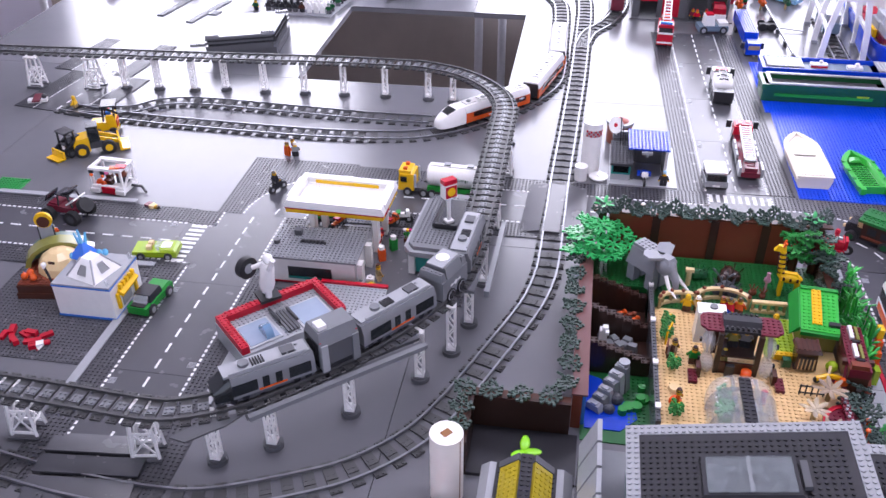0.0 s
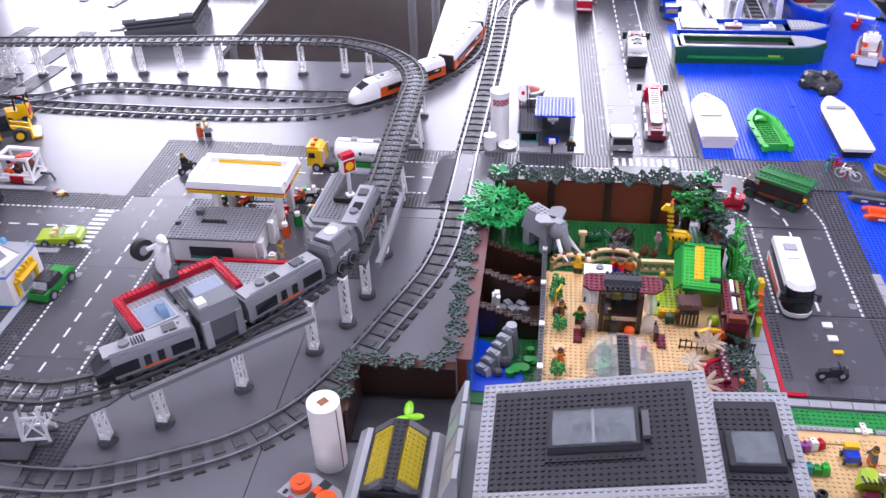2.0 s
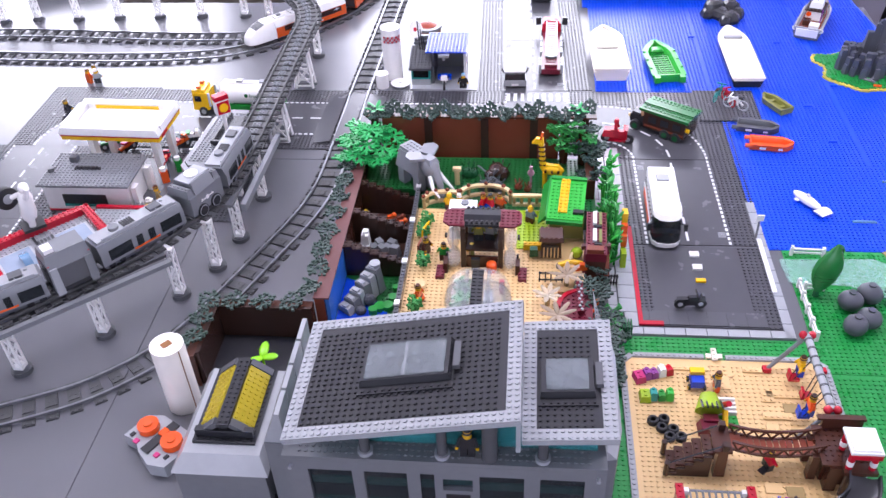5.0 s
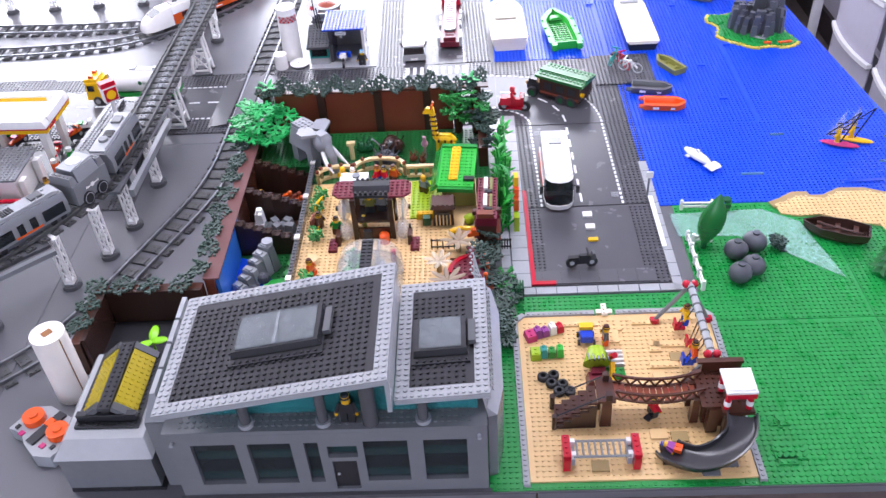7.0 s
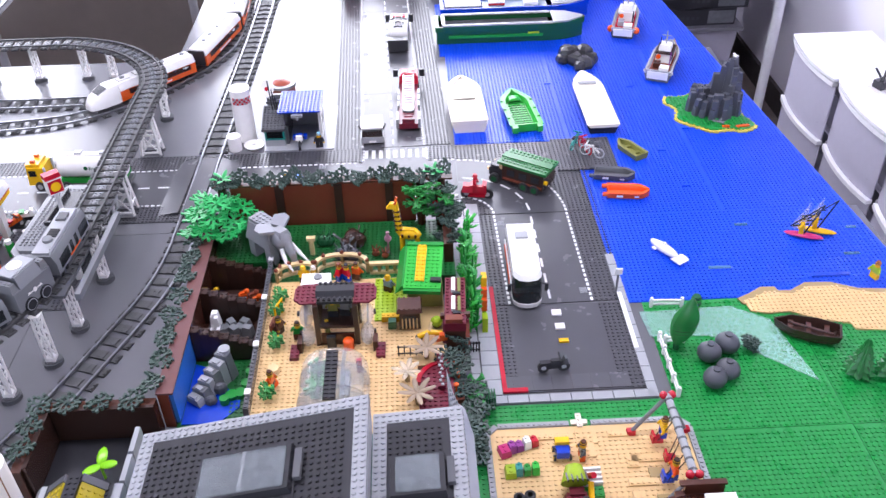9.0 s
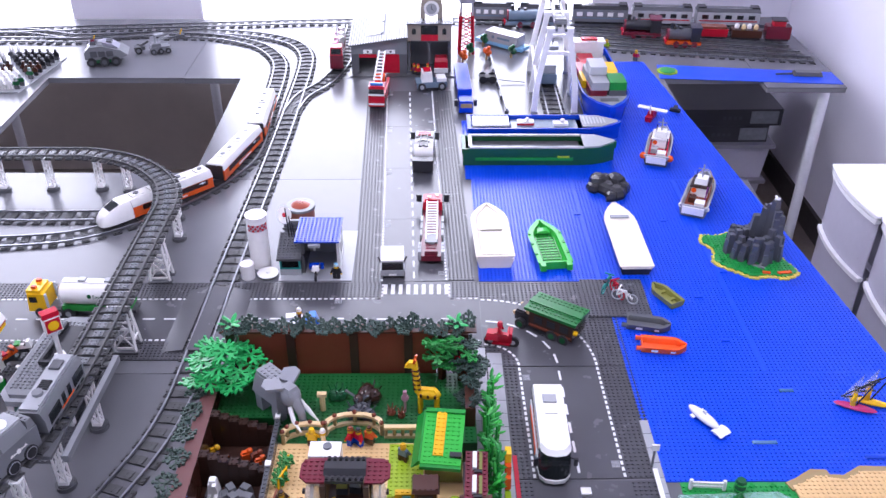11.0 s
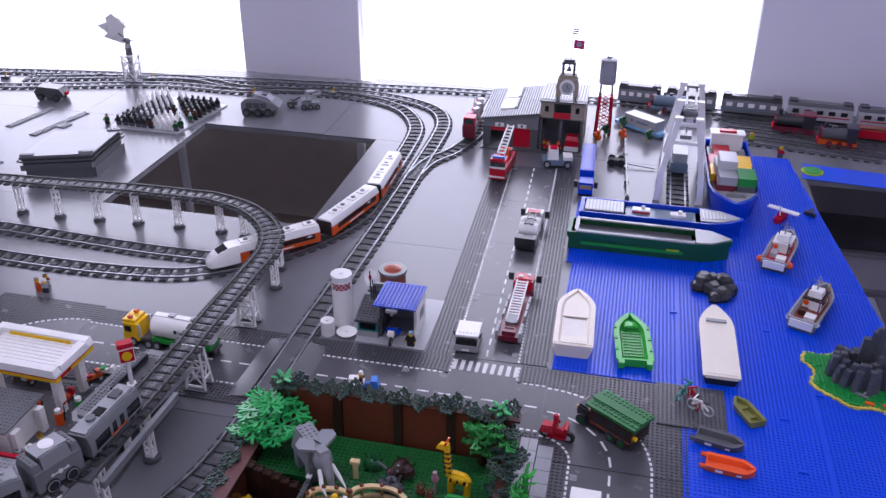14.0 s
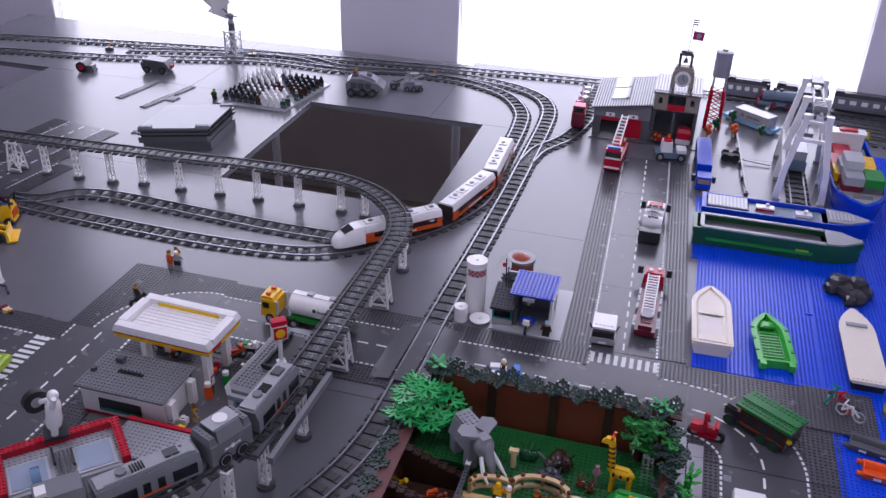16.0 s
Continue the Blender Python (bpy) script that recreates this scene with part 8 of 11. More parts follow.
part("panel", "orange", dz2, box(-0.0265, 0, 0.02, 0.002, 0.03, 0.02))
part("frame", "black", dz2, *[stick((a, b, 0.040), (a - 0.004, b, 0.078), 0.0026) for a in (-0.022, 0.004) for b in (-0.018, 0.018)], box(-0.013, 0, 0.078, 0.036, 0.046, 0.004), beam((0.006, 0.019, 0.080), (-0.034, 0.019, 0.060), 0.004, 0.006))
part("engine", "midblue", dz2, box(-0.010, 0.004, 0.0542, 0.012, 0.014, 0.008))
part("seat", "red", dz2, box(-0.006, -0.010, 0.0542, 0.010, 0.010, 0.008))
for x in (-0.016, 0.024):
    for s in (-1, 1):
        wheel(dz2, x, s * 0.025, 0.012, 0.010, "darkgrey")
hs = thing("white_house", "white studless house with a light blue trim and pyramid skylight", "house", -1.092, -0.570, 8)
part("wall", "white", hs, box(0, 0, 0.0024, 0.105, 0.1, 0.046), soft=False)
part("trim", "midblue", hs, box(0, 0, 0.0484, 0.107, 0.102, 0.002), box(0, 0, 0.0022, 0.107, 0.102, 0.003), soft=False, label="thin blue trim")
part("roof", "lightgrey", hs, box(0, 0, 0.0506, 0.106, 0.101, 0.002), soft=False)
py_ = lambda u, z: (0.004 + u[0] * (1 - z / 0.036), -0.006 + u[1] * (1 - z / 0.036), 0.0528 + z)
cnr = [(0.046 * math.cos(radians(a)), 0.046 * math.sin(radians(a))) for a in (-62, 28, 118, 208)]
lan = part("lantern", "white", hs, loft([[py_(c, z) for c in cnr] for z in (0.0, 0.003, 0.024)]), label="white pyramid lantern")
for k in range(4):
    p, q = Vector(cnr[k]), Vector(cnr[(k + 1) % 4])
    m = (p + q) / 2
    d = (q - p).normalized()
    n = Vector((d.y, -d.x))
    pts = [m + d * u + n * 0.0006 for u in (-0.011, 0.011)]
    lo, hi = [py_(v, 0.006) for v in pts], [py_(v, 0.017) for v in pts]
    off = np.array((n.x, n.y, 0.5)) * 0.0012
    v = np.array([lo[0], lo[1], hi[1], hi[0]])
    part("lantern_window", "glass_smoke", lan, (np.concatenate([v - off, v + off]), box(0, 0, 0, 1, 1, 1)[1]), soft=False)
    part("lantern_ridge", "lightgrey", lan, stick(py_(cnr[k], 0.001), py_(cnr[k], 0.024), 0.0016))
part("crystal", "crystal_blue", hs, loft([[(-0.028 + c[0] * q, 0.026 + c[1] * q, 0.0592 + z) for c in cnr] for z, q in ((0.0, 0.56), (0.003, 0.52), (0.019, 0.1))]), label="clear blue crystal pyramid")
part("crystal_foot", "white", hs, box(-0.028, 0.026, 0.0528, 0.024, 0.024, 0.0062))
for dx, dy, ln_ in ((0, 0, 0.020), (0.003, 0.004, 0.013), (-0.005, 0.002, 0.012)):
    part("crystal_spire", "water_clear", hs, stick((-0.028 + dx, 0.026 + dy, 0.074), (-0.032 + 2.4 * dx, 0.028 + 2.4 * dy, 0.077 + ln_), 0.004, 6, 0.0018), label="clear light blue spray", soft=False)
for x, y, z in ((0.004, 0.038, 0.0605), (-0.047, 0.018, 0.0605), (-0.002, 0.030, 0.0635), (-0.046, 0.042, 0.0605)):
    part("water_drop", "water_clear", hs, ball(x, y, z, 0.0055, 0.0055, 0.005))
aw = part("awning", "yellow", hs, turned(box(0, 0, 0, 0.056, 0.012, 0.005), rx=28, rz=90, at=(0.0585, -0.004, 0.034)), turned(box(0, 0, 0, 0.006, 0.005, 0.03), rz=90, at=(0.0555, 0.026, 0.006)), turned(box(0, 0, 0, 0.006, 0.005, 0.022), rz=90, at=(0.0555, -0.034, 0.014)), label="yellow awning frame")
for k in range(5):
    part("awning_stud", "yellow", aw, turned(box(-0.022 + 0.011 * k, 0, 0, 0.006, 0.006, 0.007), rz=90, at=(0.059, -0.004, 0.0405)))
part("shop_window", "lightgrey", hs, turned(box(0, 0, 0, 0.03, 0.0015, 0.02), rz=90, at=(0.0534, -0.004, 0.01)))
for s_ in (-1, 1):
    part("roof_stud", "glass", hs, cyl(0.046, 0.042 * s_, 0.0528, 0.0035, 0.006, 8))
hs.location, hs.rotation_euler, hs.scale = (-1.087, -0.587, 0), (0, 0, 0), (1.05, 1.05, 1.42)
fd = thing("domed_house", "tan domed house with an olive roof and gold ornament", "house", -1.205, -0.525, 8)
part("base", "brown", fd, box(0, -0.01, 0.0024, 0.105, 0.13, 0.012), box(0, -0.01, 0.0146, 0.1, 0.125, 0.016), soft=False, label="brown stepped base")
part("soil", "reddish", fd, box(0, -0.01, 0.0308, 0.096, 0.12, 0.003), studs(-0.046, -0.068, 11, 14, 0.0338, n=6), soft=False)
part("dome", "tan", fd, ball(0.014, -0.012, 0.033, 0.044, 0.042, 0.042, 10, 8), label="faceted tan dome", soft=False)
part("dome_slot", "darkbrown", fd, turned(box(0, 0, 0, 0.012, 0.003, 0.004), rz=40, at=(0.045, -0.038, 0.048)), turned(box(0, 0, 0, 0.012, 0.003, 0.004), rz=-10, at=(0.012, -0.042, 0.06)))
part("canopy", "olive", fd, turned(side([(0.062 * math.cos(a), 0.05 * math.sin(a)) for a in np.linspace(0.15, 3.0, 10)] + [(0.052 * math.cos(a), 0.042 * math.sin(a)) for a in np.linspace(3.0, 0.15, 10)], 0.03), rz=22, at=(0.0, 0.012, 0.03)), label="olive arched roof")
part("canopy_back", "sandgreen", fd, turned(side([(0.056 * math.cos(a), 0.04 * math.sin(a)) for a in np.linspace(0.1, 3.04, 10)], 0.026), rz=22, at=(-0.01, 0.041, 0.03)), label="grey-green rear arch")
part("roof_slab", "white", fd, turned(box(0, 0, 0, 0.03, 0.014, 0.004), ry=14, rz=20, at=(0.03, 0.034, 0.066)), turned(box(0, 0, 0, 0.026, 0.014, 0.004), ry=24, rz=20, at=(0.052, 0.03, 0.056)))
orn = part("ornament", "yellow", fd, turned(cyl(0, 0, 0, 0.0165, 0.006, 18, axis="y"), rz=10, at=(-0.02, 0.03, 0.112)), label="gold round ornament")
part("face", "brown", orn, turned(cyl(0, 0, 0, 0.012, 0.0075, 16, axis="y"), rz=10, at=(-0.02, 0.0295, 0.109)))
part("frame", "black", orn, *[turned(box(a, 0, 0, 0.002, 0.003, 0.032), rz=10, at=(-0.02, 0.03, 0.066)) for a in (-0.014, 0.014)], turned(box(0, 0, 0, 0.03, 0.003, 0.002), rz=10, at=(-0.02, 0.03, 0.066)))
part("panel", "lightgrey", orn, turned(box(0, 0, 0, 0.025, 0.0016, 0.028), rz=10, at=(-0.02, 0.03, 0.069)))
for x, y in ((-0.038, -0.056), (-0.02, -0.060), (-0.032, -0.044)):
    part("pumpkin", "orange", fd, ball(x, y, 0.042, 0.0068), cyl(x, y, 0.0475, 0.0015, 0.003, 6))
part("torch", "black", fd, stick((0.018, -0.068, 0.034), (0.008, -0.062, 0.066), 0.0026))
part("skull", "white", fd, ball(0.007, -0.061, 0.071, 0.0052), box(0.007, -0.062, 0.064, 0.005, 0.005, 0.005))
for k, (x, y, tpc, lg, hr) in enumerate(((-0.917, 0.05, "darkred", "black", "darkbrown"), (-0.925, 0.03, "orange", "orange", "brown"), (-0.905, 0.03, "lightgrey", "black", "white"), (-1.285, -0.405, "orange", "grey", "sandblue"), (-1.57, 0.2, "yellow", "darktan", "yellow"))):
    figure(x, y, 40 * k + 20, tpc, lg, "skin", hr, z=0.0 if k not in (3,) else 0.002)
solid("crashed_glider", "small white and red toy craft on the far road", "toy", ["white", "darkred", "black"], (box(-1.69, 0.22, 0.004, 0.05, 0.02, 0.008, rz=20), 0), (box(-1.69, 0.22, 0.0122, 0.02, 0.05, 0.004, rz=20), 1), (ball(-1.675, 0.228, 0.016, 0.007), 2))
figure(-1.158, -0.246, -20, "tan", "darkred", "skin", "darkbrown", lying=True, label="toy figure lying beside the road")
rb = thing("loose_red_parts", "pile of loose red bricks and a fallen figure", "bricks", -1.18, -0.712, 0, 0.0035)
for k in range(9):
    part("brick", "red", rb, box(-0.03 + 0.0095 * k, 0.014 * math.sin(1.7 * k), 0, 0.010, 0.022, 0.006 + 0.003 * (k % 2), rz=17 * k))
figure(-1.148, -0.735, 30, "white", "red", "red", "red", z=0.0035, lying=True)
solid("green_plate", "loose bright green studded plate", "plate", "plate_green", box(-1.51, -0.205, 0.0, 0.07, 0.05, 0.003), studs(-1.544, -0.229, 8, 6, 0.003, n=6), soft=False)
for x, y, l, w, rz in ((-1.03, -0.69, 0.016, 0.25, 0), (-0.79, -0.72, 0.018, 0.2, 0), (-1.10, -0.465, 0.12, 0.014, 2), (-1.35, -0.240, 0.33, 0.014, 0.5), (-1.36, -0.58, 0.014, 0.1, 0)):
    solid("pavement_strip", "light grey tile strip along the road", "tiles", "lightgrey", box(x, y, 0.0037, l, w, 0.0028, rz=rz), kind="structure", soft=False)

# ---- harbour ----


def hull_rings(ln, wd, h, bow=0.32, flare=0.82, inset=0.0, z0=0.0, n=14, stern=1.0):
    """Half-breadths along a boat: a square stern and a pointed bow."""
    rings = []
    for k in range(n):
        q = -0.5 + k / (n - 1)
        b = 1.0 if q < 0.5 - bow else max(0.05, math.cos((q - (0.5 - bow)) / bow * 1.5) ** 0.8)
        b *= stern if k == 0 else 1
        x = q * ln
        u, d = wd / 2 * b - inset, wd / 2 * b * flare - inset
        rise = 0.0 if b > 0.6 else (0.6 - b) * 0.25 * h
        rings.append([(x, -max(d, 0.001), z0), (x, max(d, 0.001), z0), (x, max(u, 0.0012), z0 + h + rise), (x, -max(u, 0.0012), z0 + h + rise)])
    return rings


def tub(ln, wd, h, wall=0.004, floor=0.004, **kw):
    """An open boat's shell: outer skin, floor and rim."""
    o, i = hull_rings(ln, wd, h, **kw), hull_rings(ln * 0.95, wd, h + 0.0002, inset=wall, **kw)
    v, f, n = [], [], len(o)
    for r in o:
        v += r
    for r in i:
        v += [(x, y, max(z, floor)) for x, y, z in r]
    for k in range(n - 1):
        a, b, c, d = 4 * k, 4 * (k + 1), 4 * n + 4 * k, 4 * n + 4 * (k + 1)
        f += [(a, a + 1, b + 1, b), (a + 1, a + 2, b + 2, b + 1), (b, b + 3, a + 3, a), (c + 1, c, d, d + 1), (c + 2, c + 1, d + 1, d + 2), (c, c + 3, d + 3, d), (a + 2, c + 2, d + 2, b + 2), (a + 3, b + 3, d + 3, c + 3)]
    e, g = 4 * (n - 1), 4 * n + 4 * (n - 1)
    f += [(3, 2, 1, 0), (4 * n, 4 * n + 1, 4 * n + 2, 4 * n + 3), (e, e + 1, e + 2, e + 3), (g + 3, g + 2, g + 1, g), (3, 4 * n + 3, 4 * n + 2, 2), (e + 2, g + 2, g + 3, e + 3)]
    return (np.array(v, float), f)


SEA = 0.0038
wb = thing("white_boat", "white open boat with a square cream cockpit", "boat", 0.291, 0.158, 92, SEA)
part("hull", "cream", wb, loft(hull_rings(0.222, 0.080, 0.022)))
part("gunwale", "cream", wb, tub(0.224, 0.083, 0.008, 0.010, 0.0, z0=0.0222), studs(-0.108, -0.04, 1, 10, 0.0302, n=6))
part("foredeck", "cream", wb, loft([[(x, y * 0.80, 0.0226) for y in (-w, w)] + [(x, y * 0.80, 0.0262) for y in (w, -w)] for x, w in ((0.004, 0.04), (0.045, 0.038), (0.08, 0.025), (0.1, 0.008))]))
part("cockpit", "paper", wb, box(-0.034, 0, 0.0224, 0.066, 0.046, 0.001), label="pale beige cockpit floor", soft=False)
for sgn in (-1, 1):
    part("side_deck", "cream", wb, box(-0.034, 0.0276 * sgn, 0.0224, 0.068, 0.009, 0.0034))
part("stern_deck", "cream", wb, box(-0.082, 0, 0.0224, 0.026, 0.064, 0.0034))
gb = thing("green_dinghy", "bright green moulded dinghy with a ribbed floor", "boat", 0.413, 0.128, 96, SEA)
part("hull", "brightgreen", gb, tub(0.172, 0.076, 0.018, 0.012, 0.005, bow=0.38))
for k in range(11):
    part("floor_rib", "green", gb, box(-0.058 + 0.0105 * k, 0, 0.0052, 0.002, 0.044, 0.002))
for k in range(5):
    part("floor_rib", "green", gb, box(-0.006, -0.02 + 0.01 * k, 0.0074, 0.106, 0.0018, 0.0008))
for sgn in (-1, 1):
    part("horn", "brightgreen", gb, box(-0.091, 0.028 * sgn, 0.004, 0.016, 0.012, 0.014))
    for k in range(3):
        part("grip", "green", gb, box(-0.05 + 0.04 * k, 0.0345 * sgn, 0.0182, 0.008, 0.006, 0.0022))
part("thwart", "brightgreen", gb, box(0.048, 0, 0.012, 0.02, 0.03, 0.005, top=(0.8, 0.6)))
fb = thing("flat_barge", "flat white topped barge on a black hull", "boat", 0.587, 0.150, 90.5, SEA)
part("hull", "black", fb, loft(hull_rings(0.258, 0.068, 0.017)))
part("deck", "cream", fb, loft(hull_rings(0.268, 0.073, 0.007, z0=0.0172)), studs(-0.13, -0.032, 1, 8, 0.0242, n=6))
part("bench", "lightgrey", fb, box(0.066, 0, 0.0246, 0.01, 0.042, 0.0035))
ol = thing("olive_boat", "olive green raft boat", "boat", 0.631, -0.060, 118, SEA)
ol.scale = (0.88, 0.88, 1)
part("hull", "olive", ol, tub(0.088, 0.04, 0.013, 0.008, 0.004))
part("bench", "olive", ol, box(-0.02, 0, 0.0042, 0.008, 0.024, 0.004), box(0.012, 0, 0.0042, 0.008, 0.024, 0.004))
for x, y, rz, m, lb in ((0.578, -0.156, -13, "darkgrey", "dark grey inflatable raft"), (0.592, -0.222, -8, "brightorange", "bright orange inflatable raft")):
    r = thing("raft", lb + " on the blue plates", "raft", x, y, rz, SEA, group="rafts")
    part("hull", m, r, tub(0.094, 0.044, 0.014, 0.009, 0.004, bow=0.28))
    r.scale = (0.88, 0.9, 0.95)
    part("horn", m, r, cyl(-0.05, 0.017, 0.009, 0.0048, 0.016, 8, axis="x"), cyl(-0.05, -0.017, 0.009, 0.0048, 0.016, 8, axis="x"))
    part("marking_bar", "white", r, box(-0.02, -0.0206, 0.004, 0.014, 0.001, 0.005), box(0.018, -0.0198, 0.004, 0.01, 0.001, 0.004))
rk = thing("black_rocks", "glossy black rock-like heap by the barge", "rock", 0.590, 0.388, -12, SEA)
rnd = random.Random(8)
for x, y, r, h in ((-0.026, 0.012, 0.024, 0.036), (-0.008, 0.022, 0.022, 0.03), (0.018, 0.02, 0.024, 0.036), (0.036, 0.004, 0.02, 0.024), (0.002, -0.004, 0.026, 0.024), (0.022, -0.024, 0.022, 0.026), (0.012, -0.042, 0.017, 0.02), (-0.034, -0.008, 0.017, 0.02)):
    sx, sy = rnd.random(), rnd.random()
    ring = lambda q, z: [(x + q * r * (1 + 0.22 * math.sin(3 * a + 6 * sx)) * math.cos(a), y + q * r * (1 + 0.22 * math.cos(2 * a + 6 * sy)) * math.sin(a), z) for a in np.linspace(0, 2 * math.pi, 9, endpoint=False)]
    part("rock", "black", rk, loft([ring(1.0, 0), ring(1.05, h * 0.35), ring(0.8, h * 0.8), ring(0.42, h)]), soft=False)
solid("whale", "white toy whale on the blue sea", "animal", "white", turned(ball(0, 0, 0.008, 0.034, 0.010, 0.008), rz=-58), turned(box(0, 0, 0.006, 0.022, 0.026, 0.003, top=(0.4, 1)), rz=-58, at=(0.02, -0.033, 0.0)), turned(box(0, 0, 0.012, 0.012, 0.003, 0.009, top=(0.4, 1)), rz=-58), turned(box(0.01, 0, 0.004, 0.008, 0.03, 0.002), rz=-58, at=(-0.012, 0.02, 0)), at=(0.617, -0.412, SEA))


def ship(name, label, x, y, rz, ln, wd, h, hull, deck, z=SEA):
    t = thing(name, label, "ship", x, y, rz, z)
    part("hull", hull, t, loft(hull_rings(ln, wd * 0.96, h * 0.75, bow=0.24, flare=0.86)))
    part("bulwark", hull, t, tub(ln * 1.02, wd, h * 0.3, 0.005, 0.0, z0=h * 0.752, bow=0.24, flare=0.98))
    return t


gs = ship("green_cargo_ship", "long green cargo ship with a grey open hold", 0.437, 0.555, 0, 0.392, 0.085, 0.062, "darkgreen", "grey")
part("rim", "lightgrey", gs, box(-0.035, 0.036, 0.066, 0.29, 0.010, 0.004), box(-0.035, -0.036, 0.066, 0.29, 0.010, 0.004), box(-0.178, 0, 0.066, 0.010, 0.06, 0.004), studs(-0.178, 0.028, 36, 1, 0.07, n=6), studs(-0.178, -0.04, 36, 1, 0.07, n=6), label="grey studded rim")
part("hold", "darkgrey", gs, box(-0.035, 0, 0.048, 0.28, 0.06, 0.002))
part("foredeck", "lightgrey", gs, prism([(0.112, -0.038), (0.15, -0.034), (0.195, -0.004), (0.195, 0.004), (0.15, 0.034), (0.112, 0.038)], 0.0662, 0.005))
part("wave_mark", "lime", gs, box(0.06, -0.0405, 0.03, 0.03, 0.002, 0.008), label="plain yellow-green mark")
part("stripe", "green", gs, box(-0.04, -0.0408, 0.022, 0.25, 0.002, 0.010))
bs_ = ship("blue_ferry", "blue ferry hull with a pale grey deck", 0.465, 0.690, 0, 0.41, 0.092, 0.05, "blue", "lightgrey")
part("stern_deck", "lightgrey", bs_, box(-0.145, 0, 0.052, 0.1, 0.066, 0.003), label="pale grey stern deck")
for k in range(11):
    part("deck_rib", "silver", bs_, box(-0.19 + 0.009 * k, 0, 0.0552, 0.0045, 0.06, 0.0015))
for k in range(7):
    part("bow_rib", "silver", bs_, box(0.108 + 0.009 * k, 0, 0.0562, 0.0045, 0.05 - 0.003 * k, 0.0015))
part("bow_deck", "lightgrey", bs_, prism([(0.1, -0.036), (0.15, -0.034), (0.2, -0.004), (0.2, 0.004), (0.15, 0.034), (0.1, 0.036)], 0.052, 0.004), label="pale grey bow deck")
part("well_deck", "sandblue", bs_, box(0.0, 0, 0.04, 0.18, 0.066, 0.002))
part("deck_toy", "white", bs_, box(-0.05, 0.006, 0.0422, 0.045, 0.022, 0.010), ball(-0.045, 0.006, 0.058, 0.006))
part("deck_toy", "white", bs_, box(0.045, 0.0, 0.0422, 0.04, 0.022, 0.008), ball(0.05, 0, 0.056, 0.007))
part("deck_stripe", "red", bs_, box(-0.05, -0.0055, 0.0422, 0.046, 0.001, 0.006))
gs.scale, bs_.scale = (1, 1, 0.76), (1, 1, 0.86)
cs = ship("container_ship", "blue container ship with stacked coloured containers", 0.657, 0.985, -89, 0.47, 0.135, 0.058, "blue", "grey")
part("foredeck", "lightgrey", cs, prism([(0.15, -0.055), (0.19, -0.045), (0.225, -0.012), (0.225, 0.012), (0.19, 0.045), (0.15, 0.055)], 0.055, 0.005))
part("hatch", "grey", cs, box(0.185, 0, 0.0602, 0.016, 0.05, 0.003))
part("deck", "grey", cs, box(-0.02, 0, 0.05, 0.33, 0.11, 0.003))
for x, y, z, c in ((0.118, -0.026, 0, "darkred"), (0.118, 0.028, 0, "darkgrey"), (0.118, 0.028, 1, "green"), (0.042, -0.036, 0, "yellow"), (0.042, 0.03, 0, "yellow"), (0.042, -0.026, 1, "lightgrey"), (0.118, -0.022, 1, "lightgrey"), (0.06, -0.02, 2, "silver"), (-0.034, -0.036, 0, "red"), (-0.034, 0.034, 0, "yellow"), (-0.11, -0.02, 0, "red")):
    c_ = thing("container", "%s ribbed shipping container on the ship" % {"darkred": "dark red", "lightgrey": "light grey", "darkgrey": "dark grey"}.get(c, c), "container", 0, 0, group="ship containers")
    c_.matrix_world = cs.matrix_world @ pose(x, y, 0.0535 + 0.0235 * z)
    part("body", c, c_, box(0, 0, 0, 0.074, 0.047, 0.0232), soft=False)
    for j in range(7):
        part("rib", c, c_, cbox(-0.033 + 0.01 * j, -0.0244, 0.001, -0.028 + 0.01 * j, 0.0244, 0.0222), soft=False)
part("bridge", "white", cs, box(-0.185, 0, 0.05, 0.035, 0.09, 0.05), box(-0.185, 0, 0.1002, 0.045, 0.1, 0.006))
part("bridge_top", "red", cs, box(-0.185, 0, 0.1064, 0.02, 0.05, 0.006))
